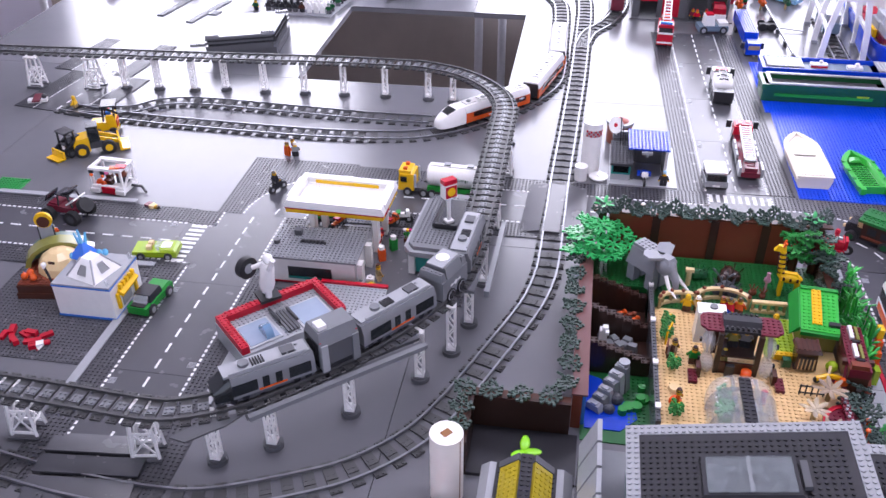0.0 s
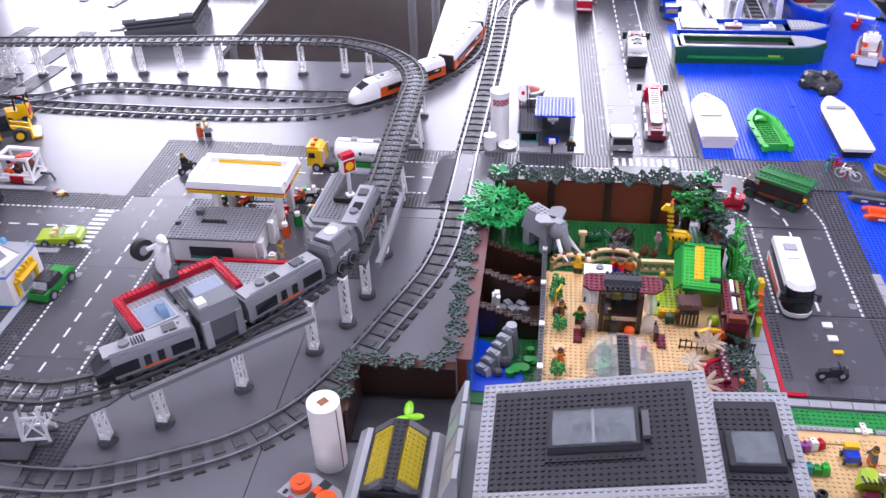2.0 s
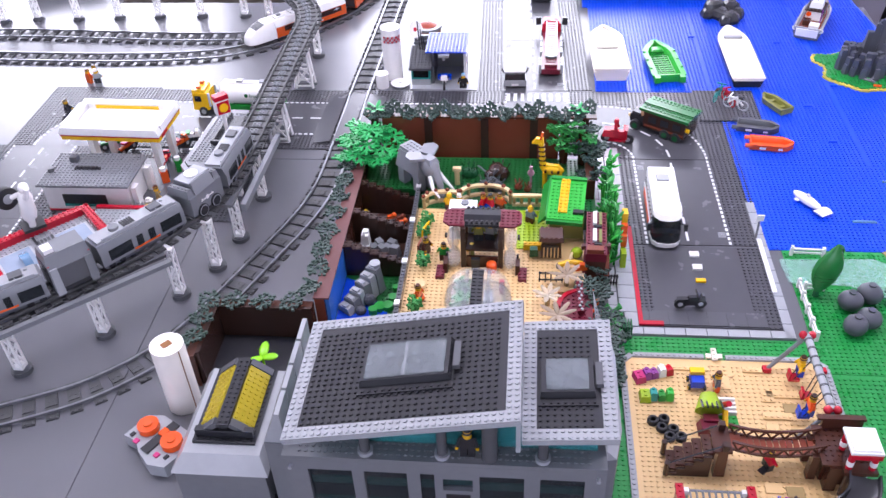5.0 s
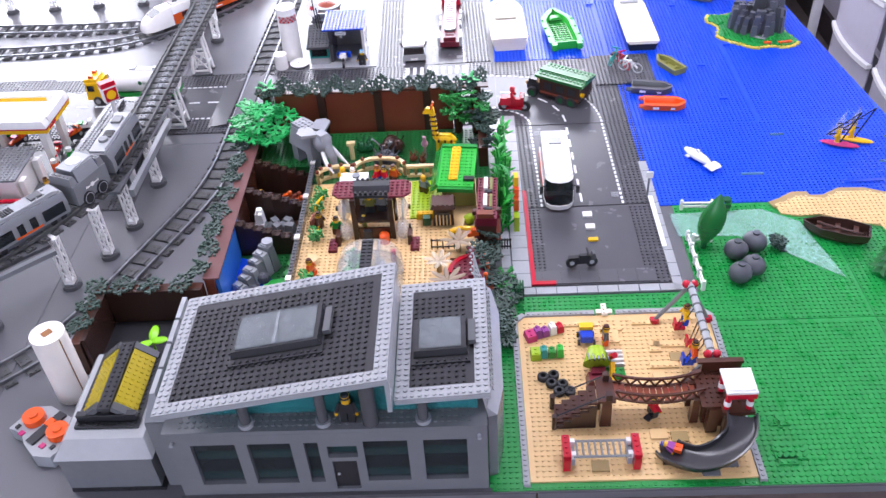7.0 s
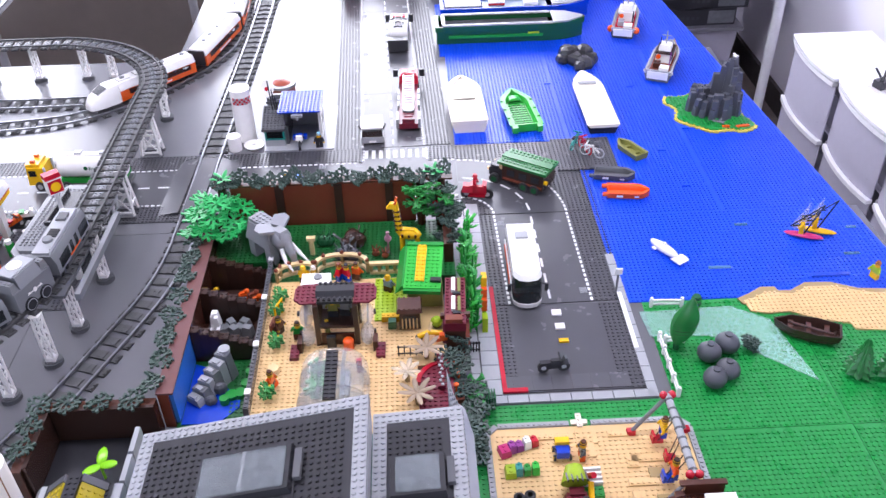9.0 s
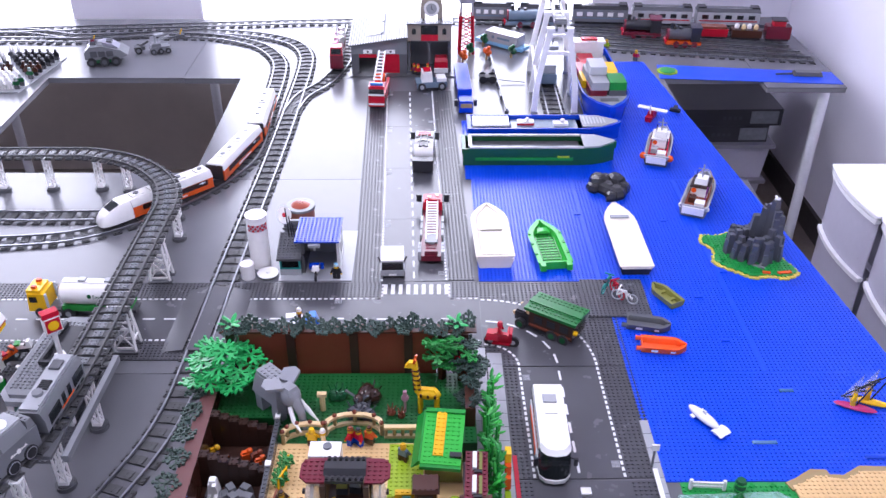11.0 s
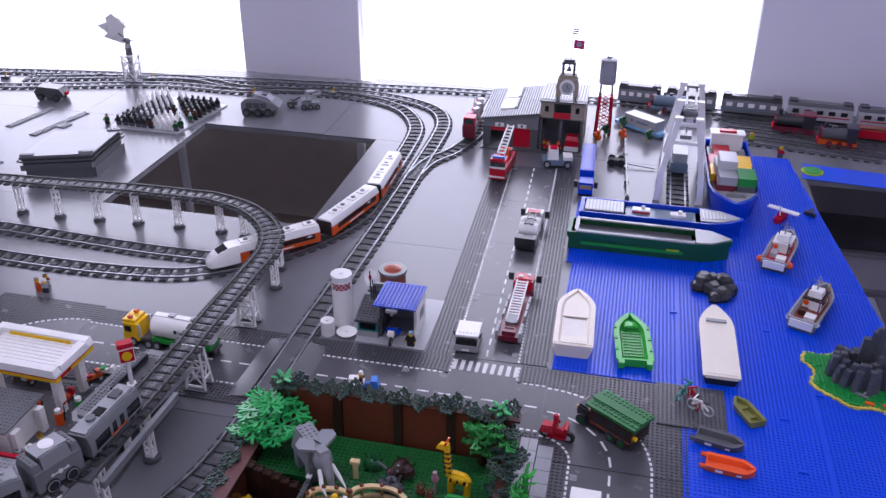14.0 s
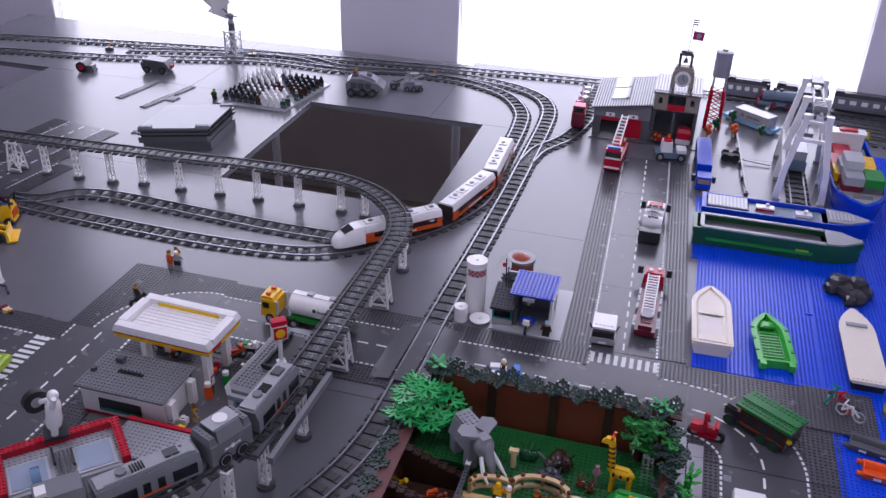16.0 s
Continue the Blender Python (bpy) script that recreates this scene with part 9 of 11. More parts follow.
for x, y, rz, lb, main, deck, top in ((0.765, 0.640, 72, "red and white fishing trawler", "darkgrey", "red", "white"), (0.805, 0.380, 66, "grey and white motor yacht", "grey", "reddish", "white")):
    b = thing("motor_boat", lb + " on the sea", "boat", x, y - 0.034, rz, SEA, group="motor boats")
    part("hull", main, b, loft(hull_rings(0.19, 0.064, 0.018, bow=0.42)))
    part("bulwark", "lightgrey", b, tub(0.192, 0.066, 0.010, 0.004, 0.0, z0=0.0182, bow=0.42))
    part("deck", deck, b, loft(hull_rings(0.17, 0.056, 0.002, bow=0.42, z0=0.0184)))
    part("cabin", top, b, box(0.0, 0, 0.0206, 0.06, 0.04, 0.022, top=(0.9, 0.9)), label="white cabin")
    part("cabin_roof", top if deck == "red" else "darkbrown", b, box(0.0, 0, 0.0428, 0.062, 0.044, 0.003), studs(-0.03, -0.02, 7, 5, 0.0458, n=6), soft=False)
    part("bridge", top, b, box(-0.006, 0, 0.0478, 0.032, 0.03, 0.014, top=(0.8, 0.9)))
    part("bridge_window", "glass_dark", b, turned(box(0, 0, 0, 0.0015, 0.024, 0.009), ry=-14, at=(0.0105, 0, 0.0495)))
    for sgn in (-1, 1):
        part("cabin_window", "glass_dark", b, box(0.0, sgn * 0.0197, 0.027, 0.044, 0.001, 0.009))
        part("buoy" if deck == "red" else "fender", "brightorange" if deck == "red" else "white", b, ball(-0.088, (0.034 if deck == "red" else 0.03) * sgn, 0.022, 0.009 if deck == "red" else 0.006))
        part("rail", "lightgrey" if deck == "red" else "darktan", b, stick((0.035, 0.024 * sgn, 0.036), (0.082, 0.008 * sgn, 0.038), 0.0014), stick((0.04, 0.023 * sgn, 0.0282), (0.04, 0.023 * sgn, 0.036), 0.0014))
    part("mast", "lightgrey", b, stick((-0.006, 0, 0.062), (-0.01, 0, 0.096), 0.0018), stick((-0.009, -0.012, 0.084), (-0.009, 0.012, 0.084), 0.0014))
    part("aerial", "black", b, stick((-0.016, 0.012, 0.062), (-0.018, 0.012, 0.082), 0.001))
    part("winch", "darkgrey", b, cyl(0.056, 0, 0.026, 0.006, 0.02, 10, axis="y"), box(0.056, 0, 0.0206, 0.012, 0.008, 0.003))
    part("crate", "brown" if deck != "red" else "lightgrey", b, box(-0.055, 0.01, 0.0206, 0.02, 0.016, 0.012))
    part("crate", "white", b, box(-0.07, -0.01, 0.0206, 0.022, 0.022, 0.009))
    part("pole", "black" if deck == "red" else "purple", b, stick((-0.04, -0.018, 0.0206), (-0.052, -0.02, 0.06), 0.0016))
    part("transom", "white", b, box(-0.0985, 0, 0.008, 0.003, 0.05, 0.018))
    part("lifebuoy", "brightorange", b, cyl(-0.031, 0.012, 0.036, 0.006, 0.002, 12, axis="x"))
he = thing("seaplane", "small red and white seaplane near the trawler", "plane", 0.79, 0.815, 60, SEA)
part("float", "red", he, loft(hull_rings(0.07, 0.02, 0.014)), box(-0.005, 0, 0.0142, 0.03, 0.018, 0.012, top=(0.8, 0.8)))
part("wing", "white", he, box(0, 0, 0.0264, 0.018, 0.085, 0.003), stick((-0.02, 0, 0.02), (-0.03, 0, 0.05), 0.002))
solid("black_anchor_buoy", "small black object floating by the trawler", "buoy", "black", box(0.868, 0.86, SEA, 0.03, 0.012, 0.008, rz=-30), box(0.868, 0.86, SEA + 0.008, 0.012, 0.03, 0.006, rz=-20), soft=False)
isl = thing("rock_island", "green island with a yellow shore and a steep grey crag", "island", 0.850, 0.098, 0, SEA)
shore = [(-0.088, 0.078), (-0.096, 0.05), (-0.082, 0.03), (-0.078, 0.004), (-0.088, -0.03), (-0.07, -0.055), (-0.045, -0.075), (-0.02, -0.094), (0.02, -0.09), (0.05, -0.098), (0.084, -0.078), (0.078, -0.05), (0.068, -0.02), (0.072, 0.01), (0.056, 0.045), (0.05, 0.07), (0.02, 0.075), (-0.02, 0.09), (-0.05, 0.076)]
edge = [(x + 0.0016 * math.sin(1.9 * k), y + 0.0016 * math.cos(2.3 * k)) for k, (x, y, _) in enumerate(resample(shore + shore[:1], 0.006)[0])][:-1]
part("shore", "shore_yellow", isl, prism(edge, -0.0015, 0.004), studs(-0.104, -0.104, 26, 26, 0.0025, keep=lambda x, y: within(edge, x, y) and not within([(a * 0.9, b * 0.9) for a, b in edge], x, y), n=6), soft=False)
part("grass", "plate_green", isl, prism([(x * 0.93, y * 0.93) for x, y in edge], 0.0026, 0.0032), studs(-0.088, -0.096, 22, 24, 0.0058, keep=lambda x, y: within([(a * 0.87, b * 0.87) for a, b in edge], x, y), n=6), soft=False)
part("red_sand", "orange", isl, box(0.05, -0.080, 0.0059, 0.03, 0.008, 0.003, rz=8), box(0.012, -0.080, 0.0059, 0.016, 0.007, 0.003, rz=-10))
rnd = random.Random(11)
for k in range(34):
    a = radians(-215 + 360 * (k % 17) / 17) + rnd.uniform(-0.08, 0.08)
    outer = k < 17
    r = (0.044 if outer else 0.031) + rnd.uniform(-0.003, 0.003)
    x, y = 0.008 + 1.1 * r * math.cos(a), 0.004 + r * math.sin(a)
    rise = max(0.0, math.cos(a - 0.35)) ** 1.4
    h = (0.044 + 0.05 * rise if outer else 0.052 + 0.064 * rise) + rnd.uniform(-0.007, 0.007)
    if a > radians(100):
        h *= 0.75
    part("crag", "rock_grey", isl, box(x, y, 0.0058, 0.019, 0.016, h, rz=math.degrees(a) + rnd.uniform(-8, 8), top=(0.6, 0.72), shift=(-0.003 * math.cos(a), -0.003 * math.sin(a))),
         box(x + 0.007 * math.cos(a), y + 0.007 * math.sin(a), 0.0058, 0.013, 0.013, h * rnd.uniform(0.45, 0.7), rz=math.degrees(a) + rnd.uniform(-15, 15), top=(0.7, 0.75)), soft=False)
part("peak", "rock_grey", isl, box(0.044, 0.020, 0.0058, 0.026, 0.024, 0.118, rz=12, top=(0.45, 0.45)), box(0.047, 0.002, 0.0058, 0.022, 0.02, 0.094, rz=-9, top=(0.6, 0.6)), box(0.034, 0.034, 0.0058, 0.022, 0.02, 0.1, rz=-9, top=(0.6, 0.6)), soft=False)
part("crater", "black", isl, cyl(0.004, 0.004, 0.0058, 0.026, 0.022, 10), soft=False, label="dark hollow of the crag")
part("gull", "white", isl, ball(0.044, 0.020, 0.127, 0.007, 0.0045, 0.004), box(0.042, 0.020, 0.129, 0.005, 0.018, 0.002))
part("anchor", "grey", isl, stick((0.0, -0.06, 0.0062), (0.02, -0.045, 0.02), 0.003), stick((-0.008, -0.052, 0.008), (0.012, -0.066, 0.008), 0.003))
for x, y, c in ((0.885, -0.385, "pink"), (0.915, -0.372, "yellow")):
    w = thing("windsurfer", "%s sailboard with a dark clear sail" % c, "sailboard", x, y, 158, SEA, group="sailboards")
    part("board", "magenta" if c == "pink" else "yellow", w, turned(ball(0, 0, 0.004, 0.036, 0.009, 0.004), rz=0))
    part("mast", "black", w, stick((0, 0, 0.007), (-0.022, 0.0, 0.075), 0.0015))
    part("sail", "glass", w, turned(prism([(0.0, 0.0), (0.026, 0.006), (0.002, 0.064)][::1], -0.0006, 0.0012), rx=90, at=(0.0, 0.0, 0.012)), label="clear sail with dark seams")
    part("boom", "black", w, stick((-0.004, 0, 0.03), (0.022, 0.0, 0.02), 0.0016), stick((-0.022, 0, 0.075), (0.026, 0, 0.019), 0.0012), stick((-0.006, 0, 0.05), (0.012, 0.0, 0.045), 0.0011))
    figure(x - 0.004, y + 0.006, 158, "yellow", "yellow", "skin", "black", z=SEA + 0.007, label="toy figure on the sailboard")
figure(0.962, -0.511, 200, "lime", "yellow", "skin", "reddish", z=SEA, label="toy figure wading near the beach")
wv = thing("wave_tiles", "clear light blue wave pieces lying on the sea", "tiles", 0, 0)
for x, y, l in ((0.89, -0.498, 0.07), (0.985, -0.361, 0.02), (0.783, -0.339, 0.026), (0.705, -0.464, 0.042), (0.954, -0.44, 0.03)):
    part("wave", "glass_blue" if l < 0.06 else "blue", wv, box(x, y, SEA - 0.0002, l, 0.008, 0.0022, top=(0.9, 0.6)))
for x, y in ((0.775, 0.03), (0.715, -0.20), (0.695, 0.24), (0.50, 0.27), (0.70, -0.06)):
    part("clip", "plate_blue", wv, box(x, y, SEA - 0.0002, 0.016, 0.006, 0.003))

# the quay crane
cr = thing("gantry_crane", "tall white gantry crane straddling the quay track", "crane", 0.5145, 0.855, -3)
cr.scale = (1.06, 1, 0.98)
for k, y in enumerate((0.0, 0.145, 0.315)):
    for s in (-1, 1):
        part("leg", "white", cr, beam((0.056 * s, y, 0.002), (0.050 * s, y, 0.095), 0.014, 0.015), beam((0.050 * s, y, 0.093), (0.026 * s, y, 0.246), 0.013, 0.0145), label="white bent leg")
        part("foot", "lightgrey", cr, box(0.054 * s, y, 0.0002, 0.018, 0.022, 0.0078))
    part("crossbeam", "white", cr, box(0, y, 0.246, 0.07, 0.018, 0.013))
    if k < 2:
        part("tie", "white", cr, beam((-0.04, y, 0.185), (0.04, y, 0.185), 0.008, 0.009))
for s in (-1, 1):
    part("side_beam", "white", cr, beam((0.052 * s, 0.008, 0.09), (0.052 * s, 0.31, 0.09), 0.008, 0.010))
    part("rail", "darkgrey", cr, beam((0.012 * s, -0.03, 0.262), (0.012 * s, 0.34, 0.262), 0.006, 0.009), label="dark overhead rail")
part("blue_panel", "blue", cr, cbox(0.049, 0.02, 0.02, 0.053, 0.11, 0.085))
part("trolley", "grey", cr, box(0, 0.03, 0.2672, 0.032, 0.06, 0.010))
part("trolley", "grey", cr, box(0, 0.26, 0.2672, 0.03, 0.06, 0.008))
for k in range(4):
    part("trolley_slat", "grey", cr, box(0, 0.012 + 0.012 * k, 0.2774, 0.03, 0.005, 0.004))
part("hoist", "grey", cr, stick((0, 0.2, 0.257), (0, 0.2, 0.14), 0.0015), box(0, 0.2, 0.128, 0.03, 0.045, 0.012))
track("short dark track beneath the crane", [(0.515, 0.79), (0.517, 0.95), (0.52, 1.22)], group="quay track")
qw = thing("quay_wagon", "blue and white wagon under the crane", "wagon", 0.518, 1.10, 90, 0.0095)
part("body", "sandblue", qw, box(0, 0, 0.006, 0.12, 0.05, 0.03))
part("load", "lightgrey", qw, box(0, 0, 0.0362, 0.1, 0.044, 0.026))
part("underframe", "black", qw, box(0, 0, -0.001, 0.11, 0.036, 0.0068))
ct = thing("container_wagon", "pale blue and white container wagon", "wagon", 0.402, 1.415, -38, 0.0002)
part("underframe", "lightblue", ct, box(0, 0, 0.006, 0.19, 0.05, 0.012))
part("container", "lightgrey", ct, box(0.01, 0, 0.0182, 0.13, 0.05, 0.034), label="pale grey container with a plain bar")
part("mark_bar", "sandblue", ct, box(0.02, -0.0256, 0.032, 0.05, 0.001, 0.007), cyl(-0.022, -0.0256, 0.036, 0.006, 0.001, 12, axis="y"))
lampq = thing("quay_barrier", "long grey boom barrier on the quay", "barrier", 0.377, 0.849, 0)
part("boom", "grey", lampq, beam((0, 0, 0.014), (-0.024, 0.43, 0.02), 0.005, 0.005))
part("branch", "grey", lampq, beam((-0.014, 0.24, 0.01), (0.073, 0.231, 0.005), 0.003, 0.003))
for k in range(5):
    part("post", "darkgrey", lampq, box(-0.006 * k, 0.1075 * k, 0.0002, 0.012, 0.012, 0.013))
for x, y, c in ((0.286, 1.323, "darkgreen"), (0.337, 1.414, "darkgreen"), (0.425, 1.307, "darkgreen"), (0.342, 1.29, "orange"), (0.262, 1.255, "orange")):
    q = thing("quay_tree", "small %s tree by the quay" % ("dark green" if c == "darkgreen" else "orange brown"), "tree", x, y, 0, 0.0002, group="quay trees")
    part("trunk", "darktan", q, cyl(0, 0, 0, 0.004, 0.02, 7))
    part("crown", c, q, *[ball(0.006 * math.cos(k * 2), 0.006 * math.sin(k * 2), 0.022 + 0.006 * k, 0.011 - 0.0012 * k, n=8, m=5) for k in range(4)], soft=False)
sml = thing("small_islet", "small green islet with a yellow rim", "island", 0.918, 1.178, 0, 0.0022)
part("rim", "lime", sml, cyl(0, 0, 0, 0.034, 0.003, 9))
part("grass", "green", sml, cyl(0, 0, 0.003, 0.026, 0.002, 9))
solid("dark_boat", "dark grey flat boat on the far blue strip", "boat", "darkgrey", box(1.36, 1.15, 0.0022, 0.09, 0.03, 0.012, rz=-5, top=(0.9, 0.8)), box(1.29, 1.155, 0.0022, 0.06, 0.004, 0.004, rz=5))
for x, y, c in ((0.755, 1.385, "lime"), (0.835, 1.28, "red")):
    figure(x, y, 60, c, "darkgrey", "skin", "yellow")

# ---- the harbour police post ----
POST = thing("police_post", "small police post with a blue studded roof on grey walls", "police station", 0, 0)
part("base", "lightgrey", POST, cbox(-0.157, 0.002, 0.0002, -0.006, 0.200, 0.0034), soft=False)
part("roof", "blue", POST, cbox(-0.121, 0.022, 0.0822, -0.029, 0.122, 0.0854), studs(-0.119, 0.024, 11, 12, 0.0854), label="bright blue studded roof", soft=False)
part("side_wall", "white", POST, cbox(-0.0375, 0.040, 0.0036, -0.0315, 0.12, 0.082), cbox(-0.0315, 0.06, 0.03, -0.0305, 0.10, 0.06), label="white side wall")
part("side_window", "glass_dark", POST, cbox(-0.0304, 0.064, 0.034, -0.0296, 0.096, 0.056))
part("back_wall", "grey", POST, cbox(-0.155, 0.112, 0.0036, -0.038, 0.119, 0.082))
part("inner_wall", "darkgrey", POST, cbox(-0.1105, 0.03, 0.0036, -0.104, 0.1115, 0.046), cbox(-0.1105, 0.036, 0.0462, -0.104, 0.1115, 0.082))
part("kiosk_wall", "lightgrey", POST, cbox(-0.155, 0.022, 0.0036, -0.112, 0.028, 0.018), cbox(-0.155, 0.0282, 0.0036, -0.150, 0.1115, 0.046))
part("kiosk_frame", "teal", POST, cbox(-0.155, 0.022, 0.0182, -0.112, 0.027, 0.022), cbox(-0.155, 0.022, 0.0222, -0.151, 0.027, 0.046), cbox(-0.116, 0.022, 0.0222, -0.112, 0.027, 0.046), label="aqua window frame")
part("kiosk_window", "glass_dark", POST, cbox(-0.1508, 0.023, 0.0222, -0.1162, 0.0255, 0.0455))
for k in range(3):
    part("kiosk_roof", "darkgrey", POST, turned(box(0, 0, 0, 0.05, 0.026, 0.0064), rx=14, at=(-0.134, 0.026 + 0.0245 * k, 0.047 + 0.0068 * k)), turned(studs(-0.024, -0.012, 6, 3, 0.0064, n=6), rx=14, at=(-0.134, 0.026 + 0.0245 * k, 0.047 + 0.0068 * k)), soft=False)
part("flat_roof", "darkgrey", POST, cbox(-0.156, 0.098, 0.068, -0.1225, 0.124, 0.072), studs(-0.155, 0.1, 4, 3, 0.072, n=6), soft=False)
for x, h in ((-0.138, 0.135), (-0.132, 0.115), (-0.127, 0.10)):
    part("aerial", "black", POST, stick((x, 0.072, 0.06), (x - 0.004, 0.074, h), 0.0014))
dish = part("satellite_dish", "white", POST, turned(cyl(0, 0, 0, 0.017, 0.004, 20, 0.019), rx=70, rz=-35, at=(-0.149, 0.11, 0.098)), stick((-0.148, 0.112, 0.072), (-0.148, 0.112, 0.096), 0.002), label="white satellite dish with a red middle")
part("hub", "red", dish, turned(cyl(0, 0, 0.0042, 0.005, 0.001, 10), rx=70, rz=-35, at=(-0.149, 0.11, 0.098)))
part("lamp_arm", "lightgrey", POST, stick((-0.08, 0.025, 0.08), (-0.08, 0.02, 0.066), 0.003), box(-0.08, 0.02, 0.074, 0.024, 0.008, 0.006))
silo = thing("silo", "tall white cylinder silo with a red checked band", "silo", -0.203, 0.068)
part("body", "white", silo, cyl(0, 0, 0.0002, 0.0215, 0.1198, 28), cyl(0, 0, 0.1202, 0.0225, 0.004, 28))
part("stud", "white", silo, cyl(0, 0, 0.1244, 0.004, 0.0017, 12))
for k in range(9):
    for j in range(3):
        a = radians(-125 + 13 * k)
        part("check", "red" if (k + j) % 2 == 0 else "lightgrey", silo, box(0.0212 * math.cos(a), 0.0212 * math.sin(a), 0.093 + 0.0052 * j, 0.0016, 0.0046, 0.005, rz=math.degrees(a)), soft=False)
d1 = thing("small_tank", "short white round tank beside the silo", "tank", -0.222, 0.02)
part("body", "white", d1, cyl(0, 0, 0.0002, 0.0148, 0.034, 22))
part("stud", "white", d1, cyl(0, 0, 0.0344, 0.004, 0.0017, 12))
d2 = thing("white_disc", "flat white round dish lying on the table", "disc", -0.182, 0.026)
part("dish", "white", d2, cyl(0, 0, 0.0002, 0.016, 0.006, 24, 0.022), cyl(0, 0, 0.0064, 0.022, 0.0015, 24))
part("stud", "white", d2, cyl(0, 0, 0.0081, 0.004, 0.0017, 12))
tank = thing("round_tank", "red-brown round tank with a grey rim and cone lid", "tank", -0.136, 0.230)
part("body", "tank_brown", tank, cyl(0, 0, 0.0002, 0.0305, 0.0478, 26))
part("rim", "grey", tank, cyl(0, 0, 0.0482, 0.0335, 0.0055, 26, 0.0325))
part("lid", "tank_lid", tank, cyl(0, 0, 0.0539, 0.0215, 0.006, 24, 0.012), label="orange-brown cone lid")
for k in range(4):
    part("vent", "darkred", tank, cyl(0.005 * math.cos(1.57 * k), 0.005 * math.sin(1.57 * k), 0.0600, 0.0015, 0.0012, 6))
pmb = thing("police_motorbike", "white police motorbike with blue side boxes", "motorbike", -0.080, 0.022, -88)
motorbike(pmb, "white", "blue")
part("fairing", "white", pmb, box(0.012, 0, 0.0245, 0.012, 0.016, 0.009, top=(0.6, 0.8)))
for s in (-1, 1):
    part("side_box", "blue", pmb, box(-0.012, 0.0115 * s, 0.014, 0.012, 0.008, 0.009))
figure(-0.037, 0.012, -90, "black", "black", "skin", "lightblue", z=0.0036, label="black toy officer with a light blue helmet")
bm2 = thing("motorbike", "blue and white toy motorbike with a rider on the road", "motorbike", -0.105, -0.16, 10)
motorbike(bm2, "midblue", "white")
part("fairing", "midblue", bm2, box(0.014, 0, 0.012, 0.02, 0.02, 0.02, top=(0.5, 0.8)), label="blue fairing")
part("side_box", "white", bm2, box(-0.02, 0.01, 0.012, 0.016, 0.012, 0.014))
part("side_box", "white", bm2, box(-0.02, -0.01, 0.012, 0.016, 0.012, 0.014))
bm2.location = (-0.082, -0.162, 0.002)
bm2.scale = (1.2, 1.2, 1.15)
figure(-0.090, -0.163, 10, "brown", "blue", "skin", "white", z=0.019, label="toy motorbike rider with a blue helmet")

# ---- fire station ----
fs = thing("fire_station", "grey fire station with red doors and a corrugated roof", "fire station", 0, 0)
GX0, GX1, GY0, GY1 = -0.092, 0.083, 1.152, 1.375
part("plinth", "darkgrey", fs, cbox(-0.098, 1.13, 0.0002, 0.232, 1.40, 0.0034), soft=False)
for a, b in ((GX0, GX0 + 0.024), (-0.012, 0.004), (GX1 - 0.024, GX1)):
    part("front_pillar", "darkgrey", fs, cbox(a, GY0, 0.0036, b, GY0 + 0.012, 0.068))
part("lintel", "grey", fs, (np.array([(GX0, GY0, 0.0682), (GX1, GY0, 0.0682), (GX1, GY0 + 0.012, 0.0682), (GX0, GY0 + 0.012, 0.0682), (GX0, GY0, 0.092), (GX1, GY0, 0.119), (GX1, GY0 + 0.012, 0.119), (GX0, GY0 + 0.012, 0.092)]), box(0, 0, 0, 1, 1, 1)[1]))
part("side_wall", "darkgrey", fs, cbox(GX0, GY0 + 0.0122, 0.0036, GX0 + 0.008, GY1, 0.092), cbox(GX1 - 0.008, GY0 + 0.0122, 0.0036, GX1, GY1, 0.116))
part("back_wall", "grey", fs, cbox(GX0 + 0.0082, GY1 - 0.008, 0.0036, GX1 - 0.0082, GY1, 0.1))
for a, b, z in ((GX0 + 0.0242, -0.0122, 0.055), (0.0042, GX1 - 0.0242, 0.004)):
    for k in range(int((0.068 - z) / 0.0125)):
        part("door_slat", "red", fs, cbox(a, GY0 + 0.003, 0.068 - 0.0125 * (k + 1), b, GY0 + 0.008, 0.068 - 0.0125 * k - 0.0006), label="red roller door slat")
    sg = part("badge", "white", fs, cbox((a + b) / 2 - 0.014, GY0 - 0.002, 0.071, (a + b) / 2 + 0.014, GY0 - 0.0003, 0.083))
    part("mark", "black", sg, turned(cyl(0, 0, 0, 0.0035, 0.0008, 10), rx=90, at=((a + b) / 2, GY0 - 0.0022, 0.077)))


def roof_z(x, y):
    return 0.094 + 0.029 * (x + 0.1) / 0.19 + 0.018 * (y - 1.14) / 0.24


def strip(x0, y0, x1, y1, lift, th):
    p = [(x, y) for x, y in ((x0, y0), (x1, y0), (x1, y1), (x0, y1))]
    return (np.array([(x, y, roof_z(x, y) + lift) for x, y in p] + [(x, y, roof_z(x, y) + lift + th) for x, y in p]), box(0, 0, 0, 1, 1, 1)[1])


